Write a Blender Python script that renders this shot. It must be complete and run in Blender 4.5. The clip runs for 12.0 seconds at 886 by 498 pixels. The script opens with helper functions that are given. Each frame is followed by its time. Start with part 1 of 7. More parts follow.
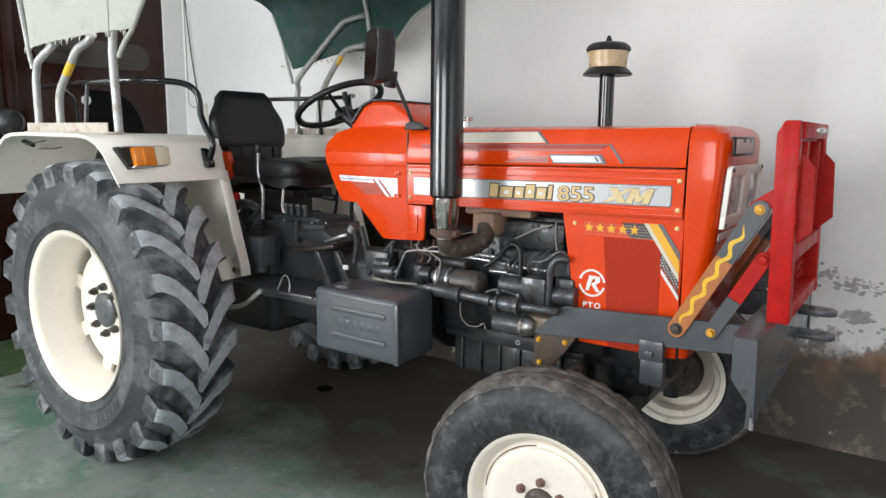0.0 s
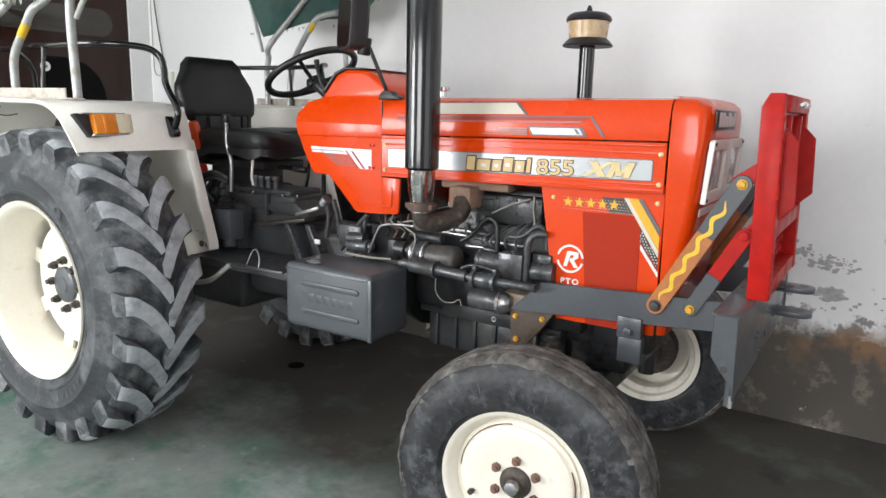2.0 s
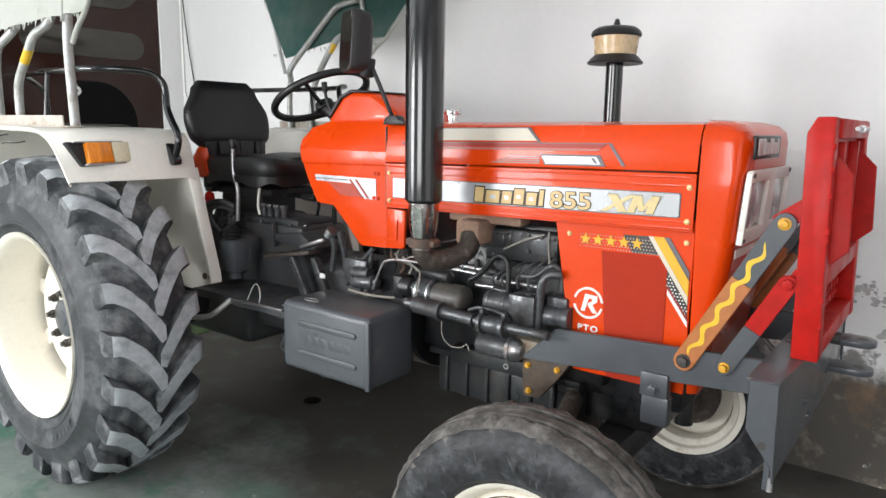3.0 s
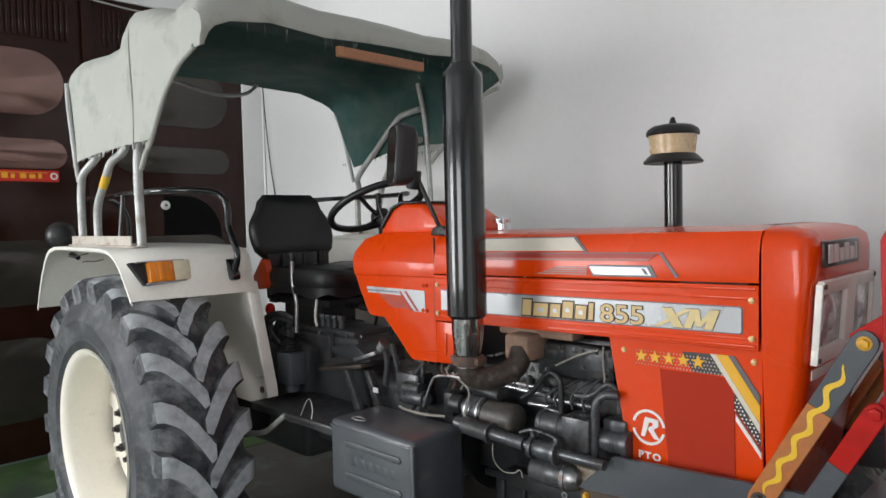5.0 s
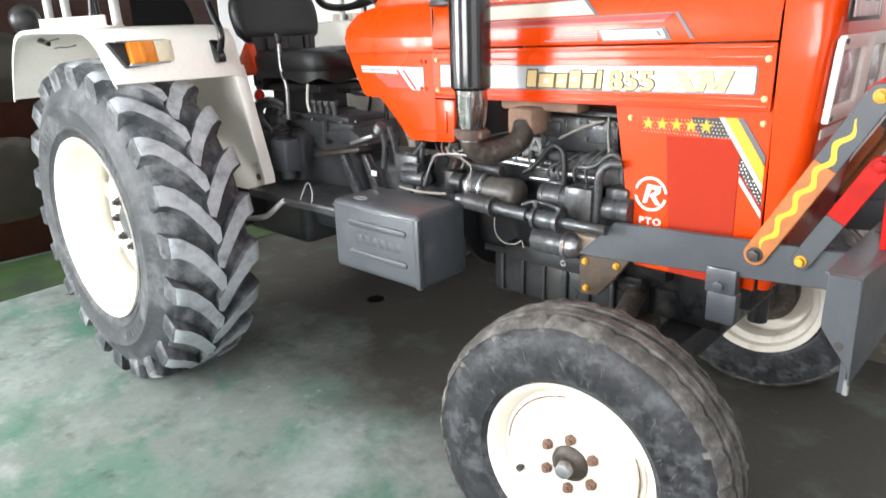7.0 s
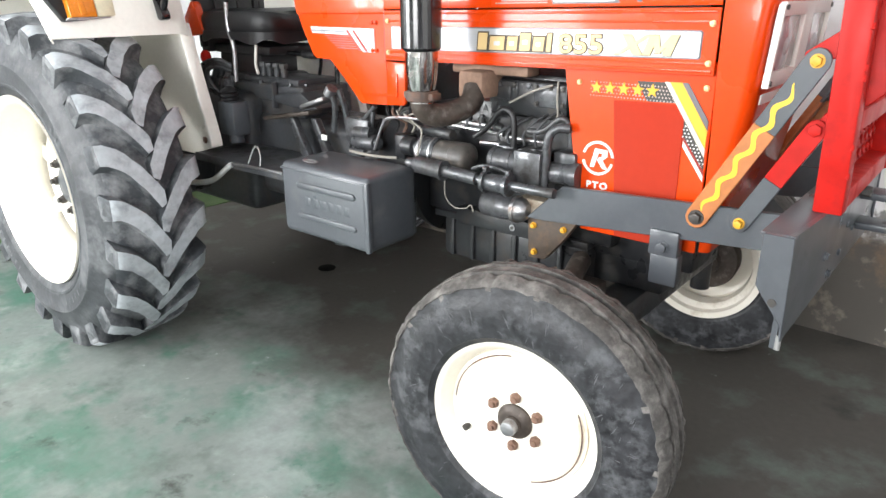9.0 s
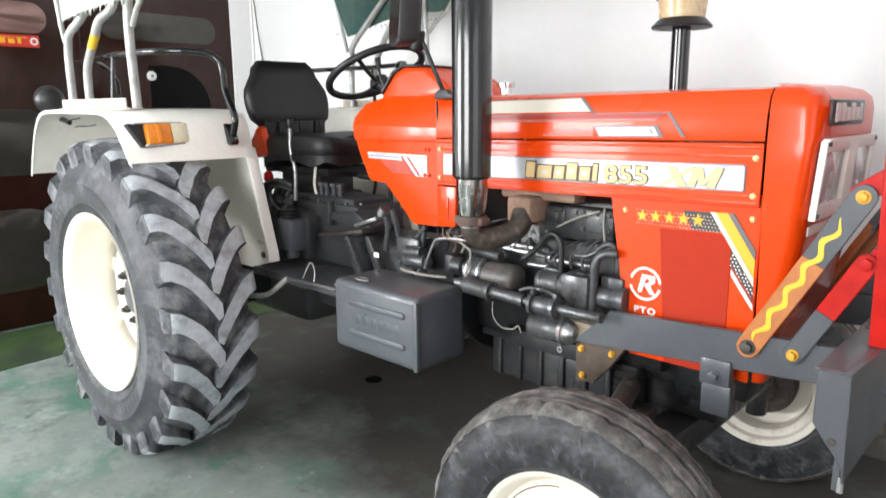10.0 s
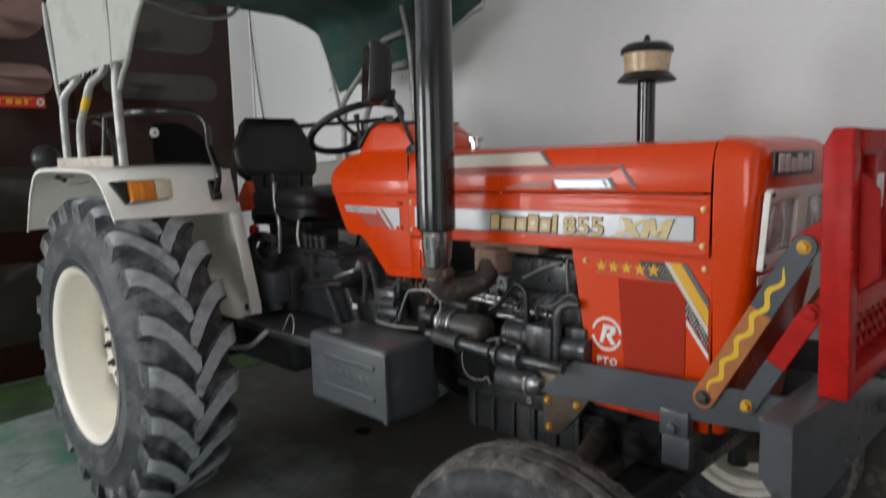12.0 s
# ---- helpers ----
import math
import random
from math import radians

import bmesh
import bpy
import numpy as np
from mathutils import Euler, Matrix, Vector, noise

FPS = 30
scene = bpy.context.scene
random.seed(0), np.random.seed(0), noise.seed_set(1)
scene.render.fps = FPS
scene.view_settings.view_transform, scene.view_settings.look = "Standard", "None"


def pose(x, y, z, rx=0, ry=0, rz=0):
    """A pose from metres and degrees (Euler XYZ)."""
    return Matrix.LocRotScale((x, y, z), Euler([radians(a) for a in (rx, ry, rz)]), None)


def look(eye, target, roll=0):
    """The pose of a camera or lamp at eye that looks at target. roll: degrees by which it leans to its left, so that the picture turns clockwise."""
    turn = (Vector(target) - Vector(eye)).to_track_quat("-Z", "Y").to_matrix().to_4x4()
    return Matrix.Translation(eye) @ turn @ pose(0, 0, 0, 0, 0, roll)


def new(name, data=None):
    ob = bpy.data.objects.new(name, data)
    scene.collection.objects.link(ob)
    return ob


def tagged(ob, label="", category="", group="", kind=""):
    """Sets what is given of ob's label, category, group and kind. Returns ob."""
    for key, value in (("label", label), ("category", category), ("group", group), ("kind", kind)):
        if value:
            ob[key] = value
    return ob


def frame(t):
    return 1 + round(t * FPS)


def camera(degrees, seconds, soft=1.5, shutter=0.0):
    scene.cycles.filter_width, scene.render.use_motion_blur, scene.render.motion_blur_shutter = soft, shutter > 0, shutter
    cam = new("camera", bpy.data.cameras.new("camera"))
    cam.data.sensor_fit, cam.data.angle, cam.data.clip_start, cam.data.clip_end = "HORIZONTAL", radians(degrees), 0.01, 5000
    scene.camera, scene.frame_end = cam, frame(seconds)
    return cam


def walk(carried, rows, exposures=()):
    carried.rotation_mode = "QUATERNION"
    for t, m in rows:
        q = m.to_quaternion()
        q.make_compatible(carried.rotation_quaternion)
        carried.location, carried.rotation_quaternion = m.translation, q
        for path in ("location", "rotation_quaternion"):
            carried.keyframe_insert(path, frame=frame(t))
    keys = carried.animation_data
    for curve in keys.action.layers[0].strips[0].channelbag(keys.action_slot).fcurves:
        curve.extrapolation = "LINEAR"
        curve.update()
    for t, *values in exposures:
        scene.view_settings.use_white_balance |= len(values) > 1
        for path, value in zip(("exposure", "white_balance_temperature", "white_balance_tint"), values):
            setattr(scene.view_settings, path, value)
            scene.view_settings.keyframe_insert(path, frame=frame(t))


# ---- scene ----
cam = camera(65.22, 12.0, shutter=0.3)
# seconds, x, y, z, yaw, pitch, roll
PATH = [
    (0, 2.920, -2.383, 1.423, 34.91, -9.26, -0.65),
    (0.5, 2.909, -2.376, 1.420, 34.46, -9.50, -1.22),
    (1, 2.900, -2.382, 1.419, 34.72, -9.35, -1.37),
    (1.5, 2.887, -2.374, 1.411, 34.22, -10.08, -1.73),
    (2, 2.878, -2.334, 1.405, 32.79, -11.18, -1.40),
    (2.5, 2.885, -2.183, 1.421, 36.22, -10.07, 0.07),
    (2.7, 2.873, -2.122, 1.429, 36.60, -9.98, -0.58),
    (4.3, 2.869, -1.891, 1.462, 40.40, -8.90, -0.05),
    (4.5, 2.892, -1.872, 1.460, 42.77, -8.46, -0.67),
    (5, 2.917, -1.880, 1.501, 44.53, -2.47, 1.32),
    (5.5, 2.892, -1.915, 1.481, 44.98, -2.68, -0.66),
    (6, 2.869, -1.926, 1.445, 44.65, -9.49, -0.72),
    (6.5, 2.868, -1.911, 1.418, 44.87, -13.91, 0.98),
    (7, 2.863, -1.928, 1.401, 42.73, -18.23, 1.82),
    (7.5, 2.873, -1.906, 1.355, 42.18, -21.40, 1.88),
    (7.7, 2.879, -1.904, 1.354, 40.76, -21.16, 2.13),
    (9.3, 2.886, -1.927, 1.367, 39.36, -19.60, -0.05),
    (9.5, 2.892, -1.928, 1.373, 40.00, -18.40, 0.15),
    (10, 2.896, -1.942, 1.421, 43.42, -11.62, 0.38),
    (10.5, 2.920, -1.929, 1.450, 42.91, -6.77, 1.25),
    (11, 2.961, -1.922, 1.519, 45.08, 2.28, 3.37),
    (11.5, 2.978, -1.907, 1.509, 42.88, 1.05, 2.11),
    (12, 3.023, -1.856, 1.439, 44.64, -7.73, 1.26),
]
STOPS = [(0.0, -0.90), (1.5, -0.83), (2.5, -0.64), (4.5, -1.04), (5.0, -1.25), (5.5, -1.40), (6.0, -1.38), (6.5, -0.47), (7.0, 0.06), (7.5, 0.24), (9.5, -0.02), (10.0, -0.19), (10.5, -0.68), (11.0, -1.10), (11.5, -1.50), (12.0, -1.64)]
walk(cam, [(t, pose(x, y, z, 90 + pitch, roll, yaw)) for t, x, y, z, yaw, pitch, roll in PATH], STOPS)

# ---- world and large lights ----
world = bpy.data.worlds.new("world")
scene.world = world
world.use_nodes = True
sky = world.node_tree.nodes.new("ShaderNodeTexSky")
sky.sky_type, sky.sun_disc = "NISHITA", False
sky.sun_elevation, sky.sun_rotation = radians(48), radians(160)
background = world.node_tree.nodes["Background"]
background.inputs["Strength"].default_value = 0.12
world.node_tree.links.new(sky.outputs["Color"], background.inputs["Color"])

sun = new("sun", bpy.data.lights.new("sun", "SUN"))
sun.data.energy, sun.data.angle, sun.data.color = 3.0, radians(0.5), (1.0, 0.96, 0.9)
sun.matrix_world = look((0, -20, 20), (0, 0, 0))


def opening_light(name, eye, target, wide, high, watts, color=(0.98, 0.985, 1.0)):
    """Daylight that comes in through an opening of the hall."""
    lamp = new(name, bpy.data.lights.new(name, "AREA"))
    lamp.data.shape, lamp.data.size, lamp.data.size_y = "RECTANGLE", wide, high
    lamp.data.energy, lamp.data.color = watts, color
    lamp.matrix_world = look(eye, target)
    return lamp


opening_light("daylight_shutter", (-2.95, -5.7, 1.8), (-2.95, 0, 1.6), 1.05, 2.1, 240)
opening_light("daylight_shutter", (-1.55, -5.7, 1.8), (-1.55, 0, 1.6), 1.05, 2.1, 240)
opening_light("daylight_door", (2.6, -5.7, 1.85), (2.6, 0, 1.7), 2.2, 1.9, 235)
opening_light("daylight_side", (6.3, -2.9, 1.6), (0, -2.0, 1.5), 2.8, 2.6, 45)


# ---- materials ----
def surface(name, color, rough=0.5, metal=0.0, vary=0.12, size=3.0, grain=60.0, bump=0.05, dirt=None, dirt_at=0.6,
            dirt_size=6.0, coat=0.0, dirt_rough=0.8, rough_vary=0.1, soft=0.12):
    """A painted or bare surface: base colour with broad and fine variation, dirt in patches, fine relief."""
    m = bpy.data.materials.new(name)
    m.use_nodes = True
    nt = m.node_tree
    n, link = nt.nodes, nt.links.new
    shader = n["Principled BSDF"]
    where = n.new("ShaderNodeTexCoord")
    broad, fine = n.new("ShaderNodeTexNoise"), n.new("ShaderNodeTexNoise")
    broad.inputs["Scale"].default_value, broad.inputs["Detail"].default_value = size, 6
    fine.inputs["Scale"].default_value, fine.inputs["Detail"].default_value = grain, 4
    for tex in (broad, fine):
        link(where.outputs["Object"], tex.inputs["Vector"])
    both = n.new("ShaderNodeMath")
    both.operation = "MULTIPLY_ADD"
    both.inputs[1].default_value = 0.5
    half = n.new("ShaderNodeMath")
    half.operation = "MULTIPLY"
    half.inputs[1].default_value = 0.5
    link(fine.outputs["Fac"], half.inputs[0])
    link(broad.outputs["Fac"], both.inputs[0])
    link(half.outputs[0], both.inputs[2])
    ramp = n.new("ShaderNodeMapRange")
    ramp.inputs["From Min"].default_value, ramp.inputs["From Max"].default_value = 0.3, 0.7
    ramp.inputs["To Min"].default_value, ramp.inputs["To Max"].default_value = 1 - vary, 1 + vary
    link(both.outputs[0], ramp.inputs["Value"])
    tone = n.new("ShaderNodeVectorMath")
    tone.operation = "SCALE"
    tone.inputs[0].default_value = color
    link(ramp.outputs[0], tone.inputs["Scale"])
    out = tone.outputs["Vector"]
    rough_out = n.new("ShaderNodeMapRange")
    rough_out.inputs["From Min"].default_value, rough_out.inputs["From Max"].default_value = 0.3, 0.7
    rough_out.inputs["To Min"].default_value = max(0.02, rough - rough_vary)
    rough_out.inputs["To Max"].default_value = min(1.0, rough + rough_vary)
    link(broad.outputs["Fac"], rough_out.inputs["Value"])
    rough_socket = rough_out.outputs[0]
    if dirt:
        spots = n.new("ShaderNodeTexNoise")
        spots.inputs["Scale"].default_value, spots.inputs["Detail"].default_value = dirt_size, 9
        spots.inputs["Roughness"].default_value = 0.65
        link(where.outputs["Object"], spots.inputs["Vector"])
        edge = n.new("ShaderNodeMapRange")
        edge.inputs["From Min"].default_value, edge.inputs["From Max"].default_value = dirt_at - soft, dirt_at + soft
        link(spots.outputs["Fac"], edge.inputs["Value"])
        mix = n.new("ShaderNodeMix")
        mix.data_type = "RGBA"
        link(edge.outputs[0], mix.inputs["Factor"])
        link(out, mix.inputs["A"])
        mix.inputs["B"].default_value = (*dirt, 1)
        out = mix.outputs["Result"]
        mixr = n.new("ShaderNodeMix")
        link(edge.outputs[0], mixr.inputs["Factor"])
        link(rough_socket, mixr.inputs["A"])
        mixr.inputs["B"].default_value = dirt_rough
        rough_socket = mixr.outputs["Result"]
    link(out, shader.inputs["Base Color"])
    link(rough_socket, shader.inputs["Roughness"])
    shader.inputs["Metallic"].default_value = metal
    shader.inputs["Coat Weight"].default_value = coat
    shader.inputs["Coat Roughness"].default_value = 0.06
    if bump:
        relief = n.new("ShaderNodeBump")
        relief.inputs["Strength"].default_value, relief.inputs["Distance"].default_value = bump, 0.01
        link(both.outputs[0], relief.inputs["Height"])
        link(relief.outputs["Normal"], shader.inputs["Normal"])
    return m


def glass(name, color=(1, 1, 1), rough=0.05):
    m = bpy.data.materials.new(name)
    m.use_nodes = True
    shader = m.node_tree.nodes["Principled BSDF"]
    shader.inputs["Base Color"].default_value = (*color, 1)
    shader.inputs["Transmission Weight"].default_value = 1.0
    shader.inputs["Roughness"].default_value = rough
    shader.inputs["IOR"].default_value = 1.45
    return m


ORANGE = surface("orange_paint", (0.72, 0.055, 0.002), 0.28, vary=0.05, size=2, bump=0.008, coat=0.30, rough_vary=0.06)
ORANGE.node_tree.nodes["Principled BSDF"].inputs["Specular IOR Level"].default_value = 0.28
CREAM = surface("cream_paint", (0.89, 0.86, 0.79), 0.4, vary=0.05, size=4, bump=0.02, dirt=(0.30, 0.22, 0.13), dirt_at=0.74, dirt_size=5, coat=0.2)
WHEEL_CREAM = surface("wheel_cream_paint", (0.87, 0.82, 0.71), 0.38, vary=0.05, size=5, bump=0.02, dirt=(0.42, 0.33, 0.20), dirt_at=0.72, dirt_size=7, coat=0.2)
GREY = surface("grey_paint", (0.073, 0.080, 0.089), 0.36, vary=0.10, size=5, bump=0.03, coat=0.25, dirt=(0.15, 0.15, 0.15), dirt_at=0.72)
ENGINE = surface("engine_grey_paint", (0.020, 0.021, 0.023), 0.34, vary=0.3, size=9, bump=0.08, dirt=(0.055, 0.046, 0.038), dirt_at=0.63, dirt_size=14)
GEAR_GREY = surface("gearbox_grey_paint", (0.050, 0.053, 0.058), 0.38, vary=0.3, size=9, bump=0.08, dirt=(0.085, 0.075, 0.064), dirt_at=0.62, dirt_size=12)
ENGINE_BRIGHT = surface("engine_bright_grey", (0.080, 0.084, 0.090), 0.26, metal=0.35, vary=0.35, size=14, bump=0.10, coat=0.25, dirt=(0.035, 0.032, 0.03), dirt_at=0.57, dirt_size=16)
TYRE = surface("tyre_rubber", (0.040, 0.043, 0.047), 0.55, vary=0.45, size=14, bump=0.18, grain=70, dirt=(0.16, 0.165, 0.17), dirt_at=0.59, dirt_size=9, dirt_rough=0.8, soft=0.1)
TREAD_BASE = surface("dusty_tread_rubber", (0.050, 0.055, 0.061), 0.55, vary=0.35, size=9, bump=0.15, grain=90, dirt=(0.27, 0.275, 0.28), dirt_at=0.57, dirt_size=10, dirt_rough=0.85)
LUG = surface("tyre_lug_rubber", (0.43, 0.455, 0.475), 0.72, vary=0.25, size=9, bump=0.12, grain=45, dirt=(0.20, 0.21, 0.22), dirt_at=0.60, dirt_size=11, soft=0.1)
FRONT_RUBBER = surface("front_tyre_rubber", (0.026, 0.027, 0.030), 0.46, vary=0.6, size=22, bump=0.3, grain=60, dirt=(0.105, 0.110, 0.115), dirt_at=0.61, dirt_size=15, soft=0.10)
FRONT_TREAD = surface("front_tread_rubber", (0.075, 0.069, 0.063), 0.78, vary=0.45, size=26, bump=0.45, grain=110, dirt=(0.215, 0.20, 0.185), dirt_at=0.56, dirt_size=20, soft=0.11)
BLACK = surface("black_paint", (0.010, 0.010, 0.011), 0.16, vary=0.1, bump=0.0, coat=0.4, rough_vary=0.04)
PLASTIC = surface("black_plastic", (0.013, 0.013, 0.014), 0.42, vary=0.1, bump=0.04, grain=200)
VINYL = surface("black_vinyl", (0.008, 0.008, 0.009), 0.42, vary=0.15, bump=0.1, grain=150, size=8)
RED = surface("red_paint", (0.46, 0.010, 0.006), 0.45, vary=0.2, size=9, bump=0.14, grain=25, dirt=(0.24, 0.012, 0.012), dirt_at=0.64, dirt_size=9)
RED.node_tree.nodes["Principled BSDF"].inputs["Specular IOR Level"].default_value = 0.22
CHROME = surface("chrome", (0.75, 0.75, 0.76), 0.12, metal=1.0, vary=0.05, bump=0.0)
STEEL = surface("worn_steel", (0.42, 0.42, 0.43), 0.36, metal=0.9, vary=0.2, bump=0.04, dirt=(0.2, 0.13, 0.09), dirt_at=0.64, dirt_size=25)
TUBE = surface("galvanised_tube", (0.46, 0.47, 0.46), 0.42, metal=0.35, vary=0.15, size=12, bump=0.03, dirt=(0.33, 0.30, 0.24), dirt_at=0.62, dirt_size=18)
RUST = surface("rusty_iron", (0.14, 0.075, 0.05), 0.8, vary=0.35, size=18, bump=0.3, dirt=(0.07, 0.06, 0.055), dirt_at=0.55, dirt_size=22)
MANIFOLD = surface("manifold_iron", (0.32, 0.20, 0.14), 0.75, vary=0.25, size=12, bump=0.2, dirt=(0.14, 0.09, 0.07), dirt_at=0.6)
DARK_PIPE = surface("scorched_pipe", (0.075, 0.06, 0.05), 0.5, metal=0.4, vary=0.4, size=12, bump=0.15, dirt=(0.22, 0.2, 0.18), dirt_at=0.68, dirt_size=30)
YELLOW = surface("yellow_paint", (0.80, 0.50, 0.03), 0.45, vary=0.1, bump=0.03)
BOLT_YELLOW = surface("yellow_bolt", (0.70, 0.36, 0.02), 0.45, vary=0.3, size=40, bump=0.1)
STRUT_ORANGE = surface("ochre_paint", (0.44, 0.15, 0.04), 0.4, vary=0.2, size=10, bump=0.06, coat=0.2, dirt=(0.15, 0.05, 0.03), dirt_at=0.7)
NUT_RUST = surface("rusty_nut", (0.185, 0.105, 0.072), 0.7, vary=0.3, size=40, bump=0.2)
DARK_NUT = surface("dark_nut", (0.05, 0.045, 0.04), 0.5, vary=0.3, size=40, bump=0.1)
SILVER = surface("silver_decal", (0.50, 0.51, 0.52), 0.28, metal=0.35, vary=0.03, bump=0.0)
DECAL_CREAM = surface("cream_decal", (0.66, 0.60, 0.50), 0.4, vary=0.04, bump=0.0)
DECAL_MAROON = surface("maroon_decal", (0.36, 0.030, 0.018), 0.45, vary=0.05, bump=0.0)
DECAL_GREY = surface("grey_decal", (0.13, 0.12, 0.13), 0.4, vary=0.05, bump=0.0)
DECAL_GOLD = surface("gold_decal", (0.66, 0.47, 0.22), 0.45, metal=0.0, vary=0.05, bump=0.0)
DECAL_WHITE = surface("white_decal", (0.80, 0.79, 0.77), 0.4, vary=0.03, bump=0.0)
DECAL_BLACK = surface("black_decal", (0.02, 0.02, 0.02), 0.4, vary=0.03, bump=0.0)
DECAL_YELLOW = surface("yellow_decal", (0.80, 0.42, 0.02), 0.4, vary=0.03, bump=0.0)
AMBER = surface("amber_lens", (0.90, 0.28, 0.02), 0.2, vary=0.15, size=60, bump=0.1, grain=300)
CLEAR_LENS = surface("clear_lens", (0.78, 0.72, 0.52), 0.12, vary=0.1, size=60, bump=0.1, grain=300)
CLOTH = surface("grey_canvas", (0.44, 0.45, 0.41), 0.85, vary=0.10, size=5, bump=0.25, grain=260, dirt=(0.25, 0.26, 0.21), dirt_at=0.64, dirt_size=5)
CLOTH_GREEN = surface("green_canvas", (0.024, 0.082, 0.070), 0.8, vary=0.25, size=6, bump=0.25, grain=260, dirt=(0.085, 0.125, 0.11), dirt_at=0.56, dirt_size=4, soft=0.14)
WOOD = surface("pale_wood", (0.42, 0.19, 0.10), 0.6, vary=0.2, size=14, bump=0.1)
LAMP_GLASS = surface("headlamp_glass", (0.66, 0.67, 0.68), 0.20, metal=0.15, coat=0.6, vary=0.2, size=22, bump=0.05)
GRILLE = surface("grille_frame", (0.84, 0.82, 0.76), 0.4, vary=0.05, bump=0.02)
CERAMIC = surface("white_cord", (0.7, 0.68, 0.62), 0.7)


# ---- mesh helpers ----
def finish(name, bm, material, parent=None, label="", sharp=38):
    bmesh.ops.recalc_face_normals(bm, faces=bm.faces)
    me = bpy.data.meshes.new(name)
    bm.to_mesh(me)
    bm.free()
    me.shade_smooth()
    me.set_sharp_from_angle(angle=radians(sharp))
    mats = material if isinstance(material, (list, tuple)) else [material]
    for m in mats:
        me.materials.append(m)
    ob = new(name, me)
    if parent:
        ob.parent = parent
    if label:
        ob["label"] = label
    return ob


def part(name, bm, material, parent, label="", sharp=38):
    """One mesh part under a thing or under a part."""
    return finish(name, bm, material, parent, label, sharp)


def bevel(bm, width, seg=2):
    if width > 0:
        bmesh.ops.bevel(bm, geom=list(bm.edges), offset=width, segments=seg, affect="EDGES", profile=0.5, clamp_overlap=True)
    return bm


def join(*bms):
    """Several pieces of one part as one mesh."""
    me = bpy.data.meshes.new("scratch")
    out = bmesh.new()
    for b in bms:
        b.to_mesh(me)
        out.from_mesh(me)
        b.free()
    bpy.data.meshes.remove(me)
    return out


def box(x0, x1, y0, y1, z0, z1, b=0.004, seg=2, m=None):
    bm = bmesh.new()
    bmesh.ops.create_cube(bm, size=1)
    bmesh.ops.scale(bm, vec=(x1 - x0, y1 - y0, z1 - z0), verts=bm.verts)
    bevel(bm, b, seg)
    bmesh.ops.translate(bm, vec=((x0 + x1) / 2, (y0 + y1) / 2, (z0 + z1) / 2), verts=bm.verts)
    if m:
        bm.transform(m)
    return bm


def prism(points, a, b, plane="xz", w=0.003, seg=2):
    """A flat outline given in one plane, drawn out from a to b along the third axis."""
    bm = bmesh.new()

    def at(p, d):
        return {"xz": (p[0], d, p[1]), "xy": (p[0], p[1], d), "yz": (d, p[0], p[1])}[plane]
    low = [bm.verts.new(at(p, a)) for p in points]
    high = [bm.verts.new(at(p, b)) for p in points]
    bm.faces.new(low)
    bm.faces.new(high[::-1])
    k = len(points)
    for i in range(k):
        bm.faces.new((low[i], low[(i + 1) % k], high[(i + 1) % k], high[i]))
    bmesh.ops.recalc_face_normals(bm, faces=bm.faces)
    return bevel(bm, w, seg)


def rod(p, q, r0, r1=None, n=20, b=0.0, seg=2):
    """A round bar from p to q."""
    p, q = Vector(p), Vector(q)
    bm = bmesh.new()
    bmesh.ops.create_cone(bm, cap_ends=True, segments=n, radius1=r0, radius2=r0 if r1 is None else r1, depth=(q - p).length)
    if b:
        rims = [e for e in bm.edges if abs(e.verts[0].co.z - e.verts[1].co.z) < 1e-6]
        bmesh.ops.bevel(bm, geom=rims, offset=b, segments=seg, affect="EDGES", profile=0.5)
    bm.transform(Matrix.Translation((p + q) / 2) @ (q - p).to_track_quat("Z", "Y").to_matrix().to_4x4())
    return bm


def smooth_line(points, per=6):
    """Points of a smooth line through the given ones."""
    pts = [Vector(p) for p in points]
    if len(pts) < 3:
        return pts
    ext = [2 * pts[0] - pts[1], *pts, 2 * pts[-1] - pts[-2]]
    out = []
    for i in range(1, len(ext) - 2):
        a, b, c, d = ext[i - 1:i + 3]
        for k in range(per):
            t = k / per
            out.append(0.5 * (2 * b + (c - a) * t + (2 * a - 5 * b + 4 * c - d) * t * t + (3 * b - a - 3 * c + d) * t ** 3))
    return out + [pts[-1]]


def tube(points, r, n=12, smooth=True, per=6, closed=False):
    """A pipe of radius r (or one radius per point of a straight-sided line) along points."""
    pts = smooth_line(points, per) if smooth and not closed else [Vector(p) for p in points]
    rs = r if isinstance(r, (list, tuple)) else [r] * len(pts)
    bm = bmesh.new()
    k = len(pts)
    rings, side = [], None
    for i, p in enumerate(pts):
        if closed:
            way = pts[(i + 1) % k] - pts[i - 1]
        else:
            way = pts[min(i + 1, k - 1)] - pts[max(i - 1, 0)]
        way.normalize()
        if side is None:
            side = way.orthogonal().normalized()
        side = (side - way * side.dot(way)).normalized()
        up = way.cross(side)
        rings.append([bm.verts.new(p + rs[i] * (math.cos(a) * side + math.sin(a) * up)) for a in [2 * math.pi * j / n for j in range(n)]])
    for i in range(k if closed else k - 1):
        a, b = rings[i], rings[(i + 1) % k]
        for j in range(n):
            bm.faces.new((a[j], a[(j + 1) % n], b[(j + 1) % n], b[j]))
    if not closed:
        bm.faces.new(rings[0][::-1])
        bm.faces.new(rings[-1])
    return bm


